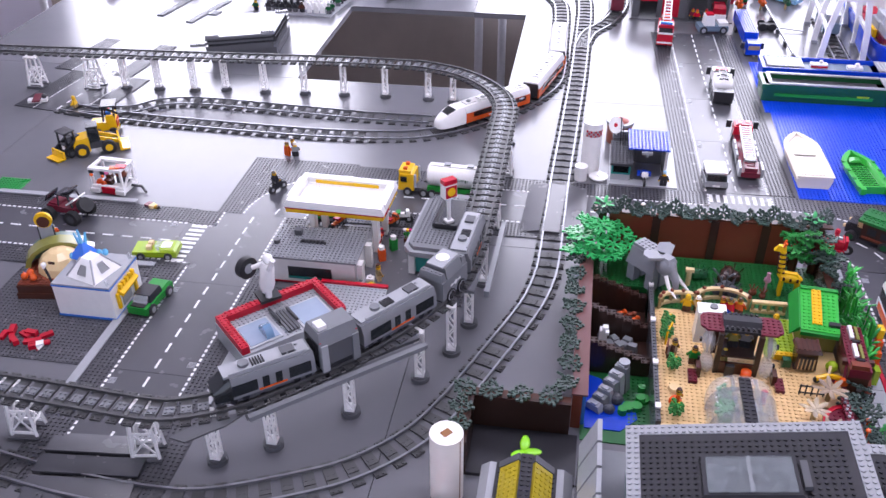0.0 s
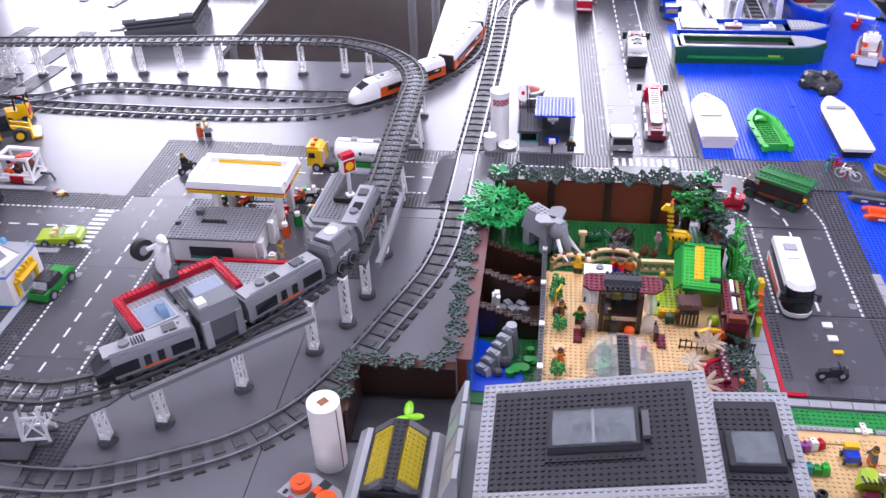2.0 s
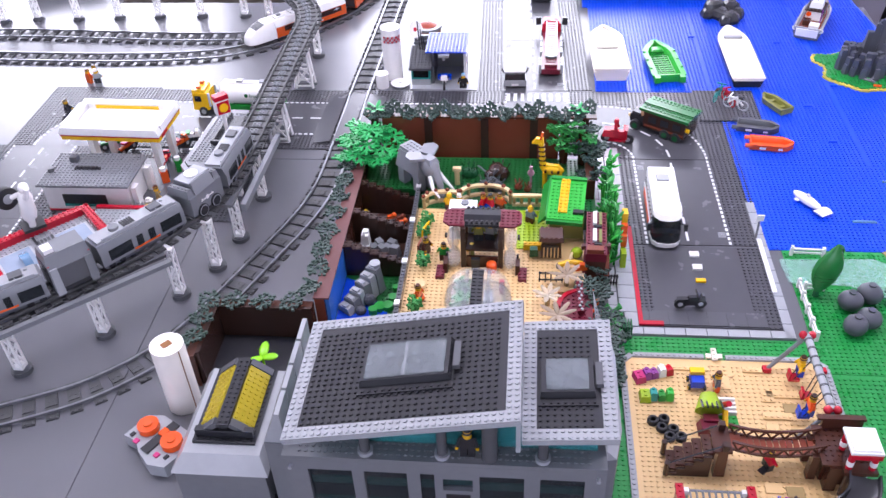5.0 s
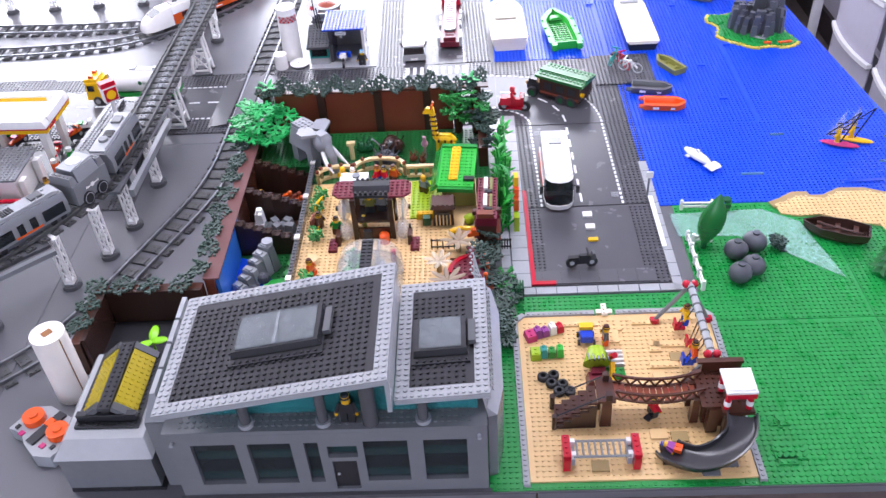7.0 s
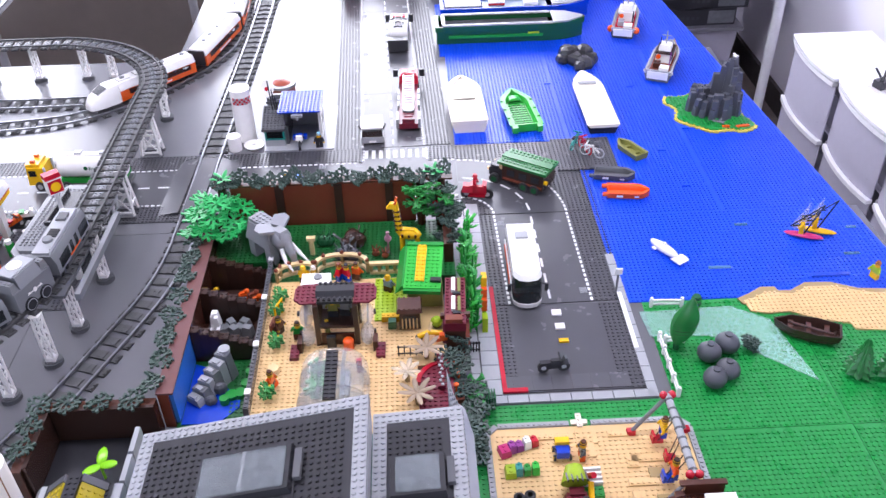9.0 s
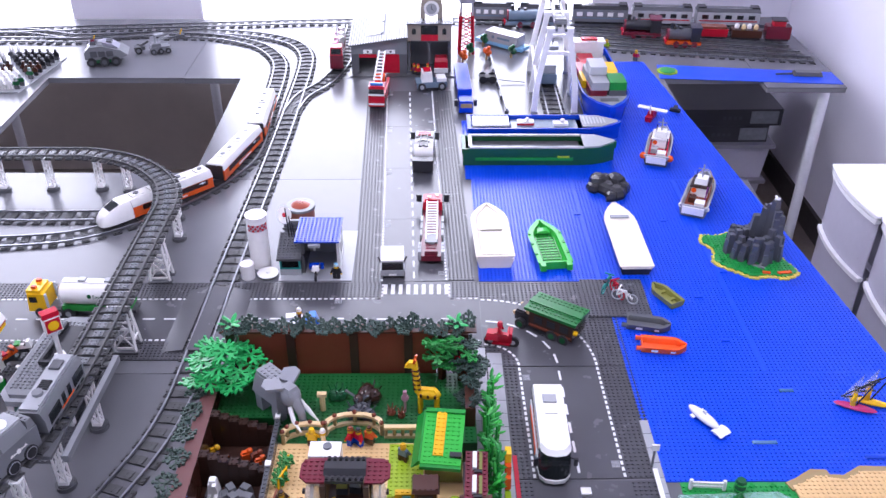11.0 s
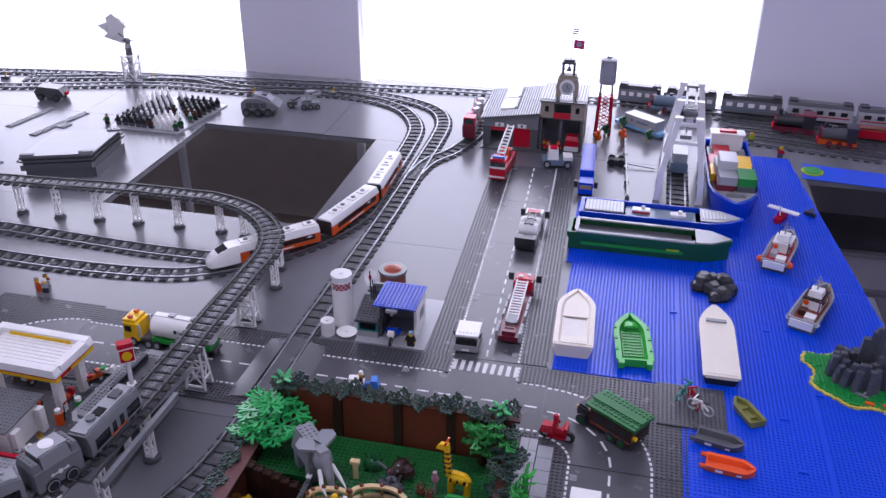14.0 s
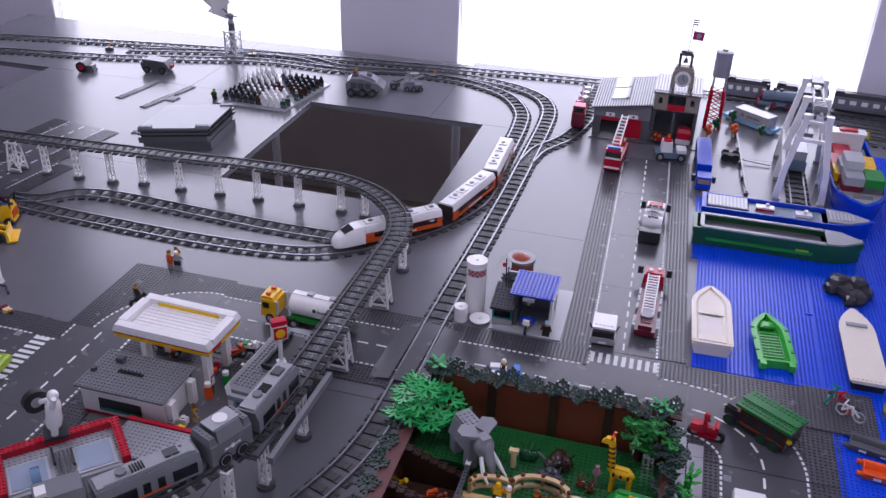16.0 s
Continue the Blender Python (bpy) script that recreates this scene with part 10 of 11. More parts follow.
rf = part("roof", "darkgrey", fs, strip(-0.1, 1.14, 0.086, 1.38, 0, 0.004), label="grey corrugated roof", soft=False)
for k in range(23):
    x = -0.0985 + 0.008 * k
    if -0.045 < x < 0.008:
        part("ridge", "lightgrey", rf, strip(x, 1.14, x + 0.0042, 1.185, 0.0042, 0.003), soft=False)
        part("ridge", "lightgrey", rf, strip(x, 1.365, x + 0.0042, 1.38, 0.0042, 0.003), soft=False)
    else:
        part("ridge", "lightgrey", rf, strip(x, 1.14, x + 0.0042, 1.38, 0.0042, 0.003), soft=False)
for a, b in ((1.19, 1.268), (1.278, 1.358)):
    part("skylight", "white", rf, strip(-0.044, a, 0.0, b, 0.0042, 0.006), label="white skylight pane")
    part("skylight_edge", "lightgrey", rf, strip(0.0004, a, 0.008, b, 0.0042, 0.0085))
# the tower side
part("tower_wall", "stone_tan", fs, cbox(0.0852, 1.165, 0.108, 0.222, 1.175, 0.161), cbox(0.0852, 1.1752, 0.0036, 0.093, 1.34, 0.161), cbox(0.214, 1.1752, 0.0036, 0.222, 1.34, 0.161), cbox(0.0932, 1.33, 0.0036, 0.2138, 1.34, 0.161), label="pale stone upper wall", soft=False)
part("floor_slab", "grey", fs, cbox(0.0932, 1.1752, 0.101, 0.2138, 1.3298, 0.1075))
part("upper_door", "glass_dark", fs, cbox(0.127, 1.1635, 0.128, 0.18, 1.1648, 0.156))
part("red_bay", "red", fs, cbox(0.127, 1.1615, 0.108, 0.18, 1.1634, 0.1275))
for x in (0.105, 0.2):
    part("arched_window", "glass_dark", fs, cbox(x - 0.006, 1.1635, 0.128, x + 0.006, 1.1648, 0.141), turned(cyl(0, 0, 0, 0.006, 0.0012, 12), rx=90, at=(x, 1.1648, 0.141)))
part("lower_wall", "darkgrey", fs, cbox(0.0934, 1.24, 0.0036, 0.2138, 1.246, 0.1008))
for x in (0.089, 0.1515, 0.216):
    part("lower_post", "darkgrey", fs, cbox(x - 0.004, 1.166, 0.0036, x + 0.004, 1.1745, 0.1008))
part("deck_roof", "darkgrey", fs, cbox(0.081, 1.156, 0.1612, 0.226, 1.345, 0.165), label="dark flat roof edge", soft=False)
for k in range(16):
    part("deck_ridge", "lightgrey", fs, cbox(0.0835 + 0.009 * k, 1.17, 0.1652, 0.0877 + 0.009 * k, 1.345, 0.168), soft=False)
ct = part("clock_tower", "stone_tan", fs, cbox(0.126, 1.195, 0.1682, 0.14, 1.235, 0.206), cbox(0.18, 1.195, 0.1682, 0.194, 1.235, 0.206), cbox(0.128, 1.198, 0.2062, 0.192, 1.232, 0.224),
          cbox(0.133, 1.2, 0.2242, 0.187, 1.23, 0.236), label="grey stone clock tower", soft=False)
part("clock_arch", "white", ct, turned(cyl(0, 0, 0, 0.024, 0.004, 24), rx=90, at=(0.16, 1.1945, 0.201)), label="white arch round the clock")
part("clock", "lightgrey", ct, turned(cyl(0, 0, 0, 0.0165, 0.003, 24), rx=90, at=(0.16, 1.190, 0.201)))
part("clock_hand", "black", ct, stick((0.16, 1.1865, 0.201), (0.16, 1.1865, 0.212), 0.0009), stick((0.16, 1.1865, 0.201), (0.167, 1.1865, 0.197), 0.0009))
for x in (0.143, 0.177):
    part("bell_post", "darkgrey", ct, cbox(x - 0.004, 1.203, 0.2362, x + 0.004, 1.227, 0.271))
part("bell_roof", "darkgrey", ct, cbox(0.138, 1.2, 0.2712, 0.182, 1.23, 0.278), cbox(0.144, 1.204, 0.2782, 0.176, 1.226, 0.285))
part("bell", "grey", ct, cyl(0.16, 1.215, 0.247, 0.0085, 0.014, 14, 0.004), cyl(0.16, 1.215, 0.261, 0.0015, 0.0102, 6))
pole = part("flagpole", "lightgrey", fs, stick((0.163, 1.215, 0.285), (0.165, 1.215, 0.382), 0.0012))
part("flag", "magenta", pole, turned(box(0, 0, 0, 0.032, 0.0012, 0.026), ry=3, at=(0.184, 1.215, 0.318)), label="dark red flag")
part("flag_mark", "lightgrey", pole, turned(cyl(0, 0, 0, 0.008, 0.0006, 14), rx=90, at=(0.185, 1.2142, 0.331)))
for k in range(3):
    part("streamer", "darkgrey", pole, box(0.173, 1.215, 0.362 + 0.0065 * k, 0.015, 0.0012, 0.0036))
for x, y, c, z in ((0.118, 1.142, "red", 0.0), (0.105, 1.15, "darkred", 0.0), (0.148, 1.15, "red", 0.0)):
    figure(x, y, -90, c, "black", "skin", "red", z=0.0036, label="toy firefighter in front of the station")
fc = thing("rescue_car", "red rescue vehicle with a white front parked in the bay", "car", 0.19, 1.185, -90, 0.0036)
part("body", "red", fc, box(0, 0, 0.006, 0.06, 0.042, 0.03), box(0.006, 0, 0.0362, 0.036, 0.04, 0.012, top=(0.8, 0.9)))
part("bumper", "white", fc, box(0.032, 0, 0.004, 0.006, 0.044, 0.014))
for a in (-0.018, 0.018):
    for b in (-0.02, 0.02):
        wheel(fc, a, b, 0.008)

# water tower
wt = thing("water_tower", "grey water tank on a red lattice tower", "water tower", 0.276, 1.36)
for a in (-1, 1):
    for b in (-1, 1):
        part("leg", "red", wt, beam((0.023 * a, 0.023 * b, 0.0002), (0.019 * a, 0.019 * b, 0.13), 0.0074, 0.0074))
        part("upper_leg", "lightgrey", wt, beam((0.019 * a, 0.019 * b, 0.13), (0.018 * a, 0.018 * b, 0.1724), 0.0042, 0.0042), label="pale upper leg")
for k in range(5):
    z0, z1 = 0.008 + 0.025 * k, 0.031 + 0.025 * k
    q = 0.0226 - 0.0008 * k
    for p, r in (((-q, -q), (q, -q)), ((q, q), (-q, q)), ((-q, q), (-q, -q)), ((q, -q), (q, q))):
        part("brace", "red", wt, beam((*p, z0), (*r, z1), 0.0026, 0.0026), beam((*r, z0), (*p, z1), 0.0026, 0.0026))
part("tank", "violetgrey", wt, cyl(0, 0, 0.1725, 0.0275, 0.078, 22), label="violet-grey round tank")
part("tank_lid", "grey", wt, cyl(0, 0, 0.251, 0.0285, 0.004, 22, 0.022), cyl(0, 0, 0.255, 0.008, 0.005, 12))

# ---- parade of small figures ----
pp = thing("parade_plate", "thin grey plate under rows of standing toy figures", "plate", 0, 0)
part("plate", "lightgrey", pp, prism([(-1.335, 1.0), (-1.088, 0.998), (-1.045, 1.30), (-1.075, 1.305), (-1.30, 1.34)], 0.0002, 0.004))
rnd = random.Random(21)
PARADE = {}
for nm, cols in (("white", ["white", "white", "white", "white"]), ("dark", ["darkgrey", "black", "black", "darkgrey"]), ("green", ["darkgrey", "darkgreen", "lightgrey", "sandgreen"]), ("red", ["black", "brown", "darkbrown", "darkbrown"]),
                 ("grey", ["grey", "darkgrey", "lightgrey", "white"])):
    o = figure(0, 0, 0, cols[1], cols[0], cols[2], cols[3])
    PARADE[nm] = (o.data, cols)
    bpy.data.objects.remove(o)
CONE = mesh_of("cone", [cyl(0, 0, 0.0365, 0.0055, 0.018, 10, 0.0012)], "white")
for i in range(10):
    for j in range(10):
        u, v = (i + 0.5) / 10, (j + 0.5) / 10
        x, y = -1.325 + 0.24 * u + 0.03 * v, 1.01 + 0.275 * v + 0.01 * (1 - u)
        if i < 5 and j < 4:
            kind = "dark" if j < 2 or i < 2 else "grey"
        elif j < 4:
            kind = "white" if i > 5 or j > 0 else "red"
        elif i < 5:
            kind = "grey"
        else:
            kind = "red" if j < 6 else "dark"
        if kind == "white" and i == 9:
            kind = "green"
        if (i + j) % 17 == 11:
            continue
        me, cols = PARADE[kind]
        o = new("toy_figure", me)
        o.matrix_world = pose(x + rnd.uniform(-0.002, 0.002), y, 0.0042, 0, 0, -90 + rnd.uniform(-8, 8))
        tagged(o, {"white": "white armoured toy figure in a parade row", "dark": "black clad toy figure in a parade row", "green": "green and white toy figure in a parade row", "red": "dark brown toy figure in a parade row", "grey": "grey toy figure with a pale helmet on parade"}[kind], "figure", "parade of figures")
        if kind == "grey" and j >= 4:
            shared("tall_helmet", CONE, o, pose(0, 0, 0))
figure(-1.36, 1.04, -90, "darkgreen", "black", "skin", "black", label="dark green toy figure apart from the parade")

# armoured vehicles
av = thing("armoured_carrier", "white and grey armoured vehicle with large dark wheels", "vehicle", -0.905, 1.268, 12)
part("hull", "grey", av, turned(side([(-0.058, 0.02), (0.05, 0.02), (0.075, 0.03), (0.055, 0.046), (0.0, 0.062), (-0.04, 0.062), (-0.058, 0.045)], 0.075), at=(0, 0, 0)), label="grey sloped hull")
for q, c in ((-0.03, "darkgrey"), (-0.005, "lightgrey"), (0.02, "darkgrey")):
    part("hull_box", c, av, box(q, 0.0, 0.0624, 0.02, 0.034, 0.009, top=(0.8, 0.8)))
    part("side_box", "darkgrey", av, box(q, -0.0395, 0.03, 0.02, 0.004, 0.018))
part("canopy", "violetgrey", av, turned(side([(0.0, 0.0625), (0.05, 0.049), (0.03, 0.064), (0.0, 0.072)], 0.05), at=(0, 0, 0)), label="smoky canopy")
part("skirt", "darkgreen", av, box(-0.005, 0, 0.008, 0.09, 0.07, 0.0118))
part("stripe", "darkred", av, box(-0.03, 0, 0.0716, 0.012, 0.012, 0.004))
for a in (-0.04, 0.0, 0.035):
    for b in (-0.04, 0.04):
        wheel(av, a, b, 0.014, 0.014, "darkgrey")
av2 = thing("armoured_truck", "small grey vehicle with a gun on top", "vehicle", -0.752, 1.36, 20)
part("hull", "grey", av2, box(0, 0, 0.008, 0.07, 0.04, 0.014, top=(0.85, 0.9)), box(-0.012, 0, 0.0222, 0.03, 0.03, 0.01))
part("gun", "lightgrey", av2, stick((0.0, 0, 0.04), (0.035, 0, 0.052), 0.0035), stick((-0.012, 0, 0.032), (-0.012, 0, 0.06), 0.004), box(0.002, 0, 0.055, 0.03, 0.02, 0.006))
for a in (-0.024, 0.0, 0.024):
    for b in (-0.022, 0.022):
        wheel(av2, a, b, 0.009, 0.008, "grey")
av3 = thing("field_gun", "small dark wheeled toy gun", "gun", -0.818, 1.352, 15)
part("body", "darkgrey", av3, box(0, 0, 0.01, 0.035, 0.024, 0.012), stick((0.0, 0, 0.022), (0.03, 0, 0.036), 0.0035))
for b in (-0.016, 0.016):
    wheel(av3, -0.004, b, 0.012, 0.007, "grey")
vv = thing("armoured_car", "dark grey toy vehicle with rounded body", "vehicle", -1.69, 1.225, 5)
part("body", "darkgrey", vv, turned(side([(-0.05, 0.01), (0.045, 0.01), (0.055, 0.025), (0.04, 0.045), (-0.04, 0.05), (-0.055, 0.03)], 0.05), at=(0, 0, 0)))
part("nose", "red", vv, box(0.056, 0, 0.018, 0.006, 0.02, 0.012))
for a in (-0.03, 0.03):
    for b in (-0.027, 0.027):
        wheel(vv, a, b, 0.013, 0.012, "darkgrey")
rv = thing("rolling_drum", "dark wheeled toy with a red side", "vehicle", -1.94, 1.14, 10)
part("drum", "black", rv, cyl(0, 0, 0.02, 0.02, 0.05, 16, axis="y"))
part("hub", "red", rv, cyl(0, 0, 0.02, 0.010, 0.054, 12, axis="y"))
part("frame", "darkgrey", rv, box(0.022, 0, 0.012, 0.03, 0.03, 0.012), box(0.036, 0, 0.0002, 0.01, 0.03, 0.0116))

# sail tower
st = thing("sail_tower", "clear lattice tower with pale sail blades on top", "tower", -1.528, 1.50)
part("plate", "lightgrey", st, box(0, 0, 0.0002, 0.09, 0.07, 0.0034), studs(-0.044, -0.032, 11, 8, 0.0036, n=6), soft=False)
for a in (-0.022, 0.022):
    for b in (-0.022, 0.022):
        part("post", "white", st, cyl(a, b, 0.0036, 0.0035, 0.088, 8))
part("core", "lightgrey", st, cyl(0, 0, 0.0036, 0.011, 0.088, 12))
for z0, z1 in ((0.008, 0.05), (0.05, 0.09)):
    for p, q in (((-0.022, -0.022), (0.022, -0.022)), ((0.022, -0.022), (0.022, 0.022)), ((-0.022, 0.022), (-0.022, -0.022))):
        part("brace", "white", st, beam((*p, z0), (*q, z1), 0.003, 0.003), beam((*q, z0), (*p, z1), 0.003, 0.003))
part("platform", "white", st, box(0, 0, 0.0918, 0.056, 0.056, 0.004))
part("collar", "darkgrey", st, cyl(0, 0, 0.096, 0.013, 0.028, 14))
part("neck", "lightgrey", st, cyl(0, 0, 0.1242, 0.013, 0.016, 14, 0.009))
part("head", "grey", st, ball(0, 0, 0.149, 0.013), beam((-0.02, 0, 0.15), (0.03, -0.005, 0.153), 0.008, 0.004))
for k, (dx, dz, a) in enumerate(((-0.055, 0.175, 15), (-0.03, 0.205, -35), (-0.075, 0.205, 45))):
    part("sail", "white", st, turned(box(0, 0, 0, 0.085, 0.002, 0.07, top=(0.35, 1), shift=(0.012, 0.01)), ry=a, rz=14 * k, at=(dx, -0.004 * k, dz - 0.028)), label="pale curved sail")
part("sail_arm", "black", st, stick((0, 0, 0.152), (-0.05, -0.002, 0.19), 0.002))
# low dark slab house and loose plates
sl = thing("slab_house", "low dark grey layered block with a pale glossy top", "building", 0, 0)
slab = [(-1.34, 0.562), (-1.153, 0.634), (-1.175, 0.833), (-1.362, 0.761)]
for k, (z, h, g, dx, m) in enumerate(((0.0, 0.03, 0.97, 0.004, "darkgrey"), (0.0302, 0.018, 0.985, -0.003, "darkgrey"), (0.0484, 0.006, 1.0, 0.004, "black"), (0.0546, 0.006, 0.99, -0.002, "darkgrey"), (0.0608, 0.005, 1.0, 0.003, "black"), (0.066, 0.005, 0.985, -0.003, "darkgrey"))):
    part("layer", m, sl, prism([(-1.257 + (x + 1.257) * g + dx, 0.698 + (y - 0.698) * g + dx) for x, y in slab], z + 0.0002, h - 0.0004))
part("top", "grey", sl, prism(slab, 0.0712, 0.0045), label="pale glossy top plate")
for a, b, r in ((-1.325, 0.578, 21), (-1.175, 0.640, 21), (-1.19, 0.818, 21)):
    part("stud_strip", "grey", sl, turned(box(0, 0, 0, 0.04, 0.014, 0.0032), rz=r, at=(a, b, 0.0759)), turned(studs(-0.02, -0.008, 5, 2, 0.0032, n=6), rz=r, at=(a, b, 0.0759)), soft=False)
for x, y, w, d, r in ((-1.514, 1.0, 0.24, 0.026, 78), (-1.645, 1.03, 0.2, 0.026, 80), (-1.487, 0.985, 0.04, 0.03, 80), (-1.43, 0.70, 0.05, 0.03, 20)):
    lp = thing("loose_plate", "flat light grey studded plate lying on the table", "plate", x, y, r, group="loose plates")
    part("plate", "grey", lp, box(0, 0, 0.0002, w, d, 0.0032), studs(-w / 2, -d / 2, int(w / ST), int(d / ST), 0.0034, n=6), soft=False)
for x, y in ((-1.0, 1.43), (-0.72, 1.50), (-2.0, 1.38), (-1.45, 1.5)):
    sw = thing("switch_lever", "small track switch stand with a yellow lever", "lever", x, y, 20, group="switch stands")
    part("base", "darkgrey", sw, box(0, 0, 0.0002, 0.03, 0.016, 0.012))
    part("lever", "yellow", sw, stick((0, 0, 0.0125), (0.008, 0, 0.03), 0.0025))

# ---- playground ----
PX0, PY0, PX1, PY1 = PLAY
pg = thing("playground_base", "tan studded playground base with a light grey stud rim", "base", 0, 0)
part("sand", "plate_tan", pg, cbox(PX0 + 0.0004, PY0, 0.0019, PX1 - 0.0004, PY1, 0.0050), studs(PX0 + 0.006, PY0 + 0.004, 34, 35, 0.0050, n=6), soft=False)
for a, b, c, d in ((PX0 - 0.009, PY0 - 0.006, PX0 - 0.0004, PY1 - 0.012), (PX1, PY0 - 0.006, PX1 + 0.0086, PY1 - 0.012)):
    part("rim", "lightgrey", pg, cbox(a, b, 0.0019, c, d, 0.0082), studs(a, b + 0.002, 1, int((d - b) / ST), 0.0082, n=6), soft=False)
part("rim", "lightgrey", pg, cbox(PX0 + 0.012, PY1 + 0.0004, 0.0019, 0.378, PY1 + 0.0085, 0.0082), studs(PX0 + 0.013, PY1, 12, 1, 0.0082, n=6), soft=False)
part("rim", "lightgrey", pg, cbox(0.41, PY1 + 0.0004, 0.0019, PX1 - 0.012, PY1 + 0.0085, 0.0082), studs(0.411, PY1, 15, 1, 0.0082, n=6), soft=False)
for x, s in ((PX0 + 0.002, -1), (PX1 - 0.002, 1)):
    part("corner", "lightgrey", pg, box(x, PY1 - 0.003, 0.0019, 0.022, 0.008, 0.0062, rz=-45 * s))
part("star", "cream", pg, box(0.393, -0.809, 0.0052, 0.024, 0.008, 0.0032), box(0.393, -0.808, 0.0084, 0.008, 0.024, 0.0032), studs(0.389, -0.82, 1, 3, 0.0116, n=6), label="pale yellow star of plates", soft=False)
for x, y, w, d in ((0.399, -0.838, 0.030, 0.024), (0.40, -0.862, 0.015, 0.024), (0.445, -0.835, 0.03, 0.008), (0.456, -0.885, 0.016, 0.02), (0.463, -0.92, 0.04, 0.012), (0.452, -0.95, 0.016, 0.03), (0.48, -0.88, 0.05, 0.012), (0.35, -0.835, 0.06, 0.008)):
    part("raised_plate", "plate_tan", pg, box(x, y, 0.0052, w, d, 0.003), studs(x - w / 2, y - d / 2, int(w / ST), int(d / ST), 0.0082, n=6), soft=False)
for x, y, m in ((0.485, -0.905, "darktan"), (0.487, -0.95, "darktan"), (0.46, -1.045, "darktan"), (0.488, -1.098, "grey"), (0.513, -1.086, "grey"), (0.352, -1.088, "darktan"), (0.434, -1.04, "plate_tan")):
    part("flat_tile", m, pg, box(x, y, 0.0052, 0.022, 0.016, 0.0026))

# rope bridge between two brown towers
br = thing("rope_bridge", "brown wooden-look bridge with stairs, towers and a white canopy", "bridge", 0, 0)
Z0 = 0.0068
for y in (-0.992, -1.02):
    part("tower_leg", "brown", br, box(0.366, y, Z0, 0.015, 0.012, 0.046, top=(0.85, 0.9)))
part("tower_deck", "brown", br, cbox(0.354, -1.026, 0.0535, 0.377, -0.984, 0.0575))
for y in (-1.022, -0.988):
    part("tower_post", "darkbrown", br, box(0.368, y, 0.0577, 0.008, 0.008, 0.011))
for k in range(5):
    part("stair", "brown", br, box(0.306 + 0.0105 * k, -1.008, 0.012 + 0.0088 * k, 0.0115, 0.03, 0.004), studs(0.301 + 0.0105 * k, -1.021, 1, 3, 0.016 + 0.0088 * k, n=6), soft=False)
    part("stair_side", "darkbrown", br, box(0.306 + 0.0105 * k, -1.0255, Z0, 0.0105, 0.004, 0.0052 + 0.0088 * k))
for y in (-1.026, -0.992):
    part("newel", "darkbrown", br, cyl(0.299, y, Z0, 0.0036, 0.022, 8), cyl(0.299, y, Z0 + 0.022, 0.0042, 0.003, 8))
    part("hand_rope", "black", br, stick((0.299, y, 0.03), (0.362, y + 0.003, 0.064), 0.0011))
xs = np.linspace(0.377, 0.492, 15)
sag = lambda x: 0.0515 - 0.012 * (1 - ((x - 0.4345) / 0.0575) ** 2)
for y in (-1.016, -0.988):
    for h in (0.0, 0.014):
        ln = np.array([(x, y, sag(x) + h) for x in xs])
        part("girder", "brown", br, sweep(ln, np.zeros(15), [(-0.0016, 0), (0.0016, 0), (0.0016, 0.0028), (-0.0016, 0.0028)]))
    for k in range(14):
        a, b = (0.002, 0.014) if k % 2 else (0.014, 0.002)
        part("lattice", "brown", br, beam((xs[k], y, sag(xs[k]) + a), (xs[k + 1], y, sag(xs[k + 1]) + b), 0.0018, 0.0022))
for k in range(14):
    x = (xs[k] + xs[k + 1]) / 2
    part("plank", "reddish", br, box(x, -1.002, sag(x), 0.0072, 0.0245, 0.0022))
for x, y in ((0.482, -1.018), (0.497, -1.018), (0.482, -0.99), (0.5, -0.985)):
    part("tower_leg", "brown", br, box(x, y, Z0, 0.011, 0.011, 0.044, top=(0.85, 0.9)))
part("tower_wall", "brown", br, cbox(0.494, -1.04, Z0, 0.508, -1.024, 0.052), cbox(0.51, -1.03, Z0, 0.535, -1.02, 0.05))
part("tower_deck", "brown", br, cbox(0.484, -1.038, 0.0523, 0.546, -0.974, 0.0563), studs(0.488, -1.034, 7, 7, 0.0563, n=6), soft=False)
part("rail", "brown", br, cbox(0.495, -0.979, 0.0565, 0.546, -0.974, 0.072), cbox(0.488, -0.98, 0.072, 0.548, -0.972, 0.0755), label="brown rail")
for x in (0.513, 0.541):
    for y in (-1.042, -1.012):
        cp = part("canopy_post", "red", br, cyl(x, y, 0.0582, 0.0042, 0.03, 10), label="red and white striped post")
        part("band", "white", cp, cyl(x, y, 0.0642, 0.0046, 0.008, 10))
part("canopy_deck", "brown", br, cbox(0.507, -1.05, 0.0523, 0.5475, -1.0384, 0.058))
part("canopy", "white", br, cbox(0.508, -1.047, 0.0884, 0.5465, -1.006, 0.092), cbox(0.511, -1.044, 0.0922, 0.5435, -1.009, 0.0945), label="white canopy tile")
part("canopy_trim", "red", br, cbox(0.509, -1.0485, 0.0815, 0.5455, -1.0456, 0.0882))
part("leg_under", "darkbrown", br, cyl(0.54, -1.03, Z0, 0.005, 0.045, 8), cyl(0.515, -1.045, Z0, 0.005, 0.045, 8))
sl_ = thing("curved_slide", "black curved playground slide ending on the sand", "slide", 0, 0)
cv, hd = resample([(0.530, -1.052, 0.054), (0.524, -1.076, 0.044), (0.500, -1.093, 0.032), (0.470, -1.094, 0.02), (0.445, -1.078, 0.013), (0.438, -1.068, 0.0115)], 0.006)
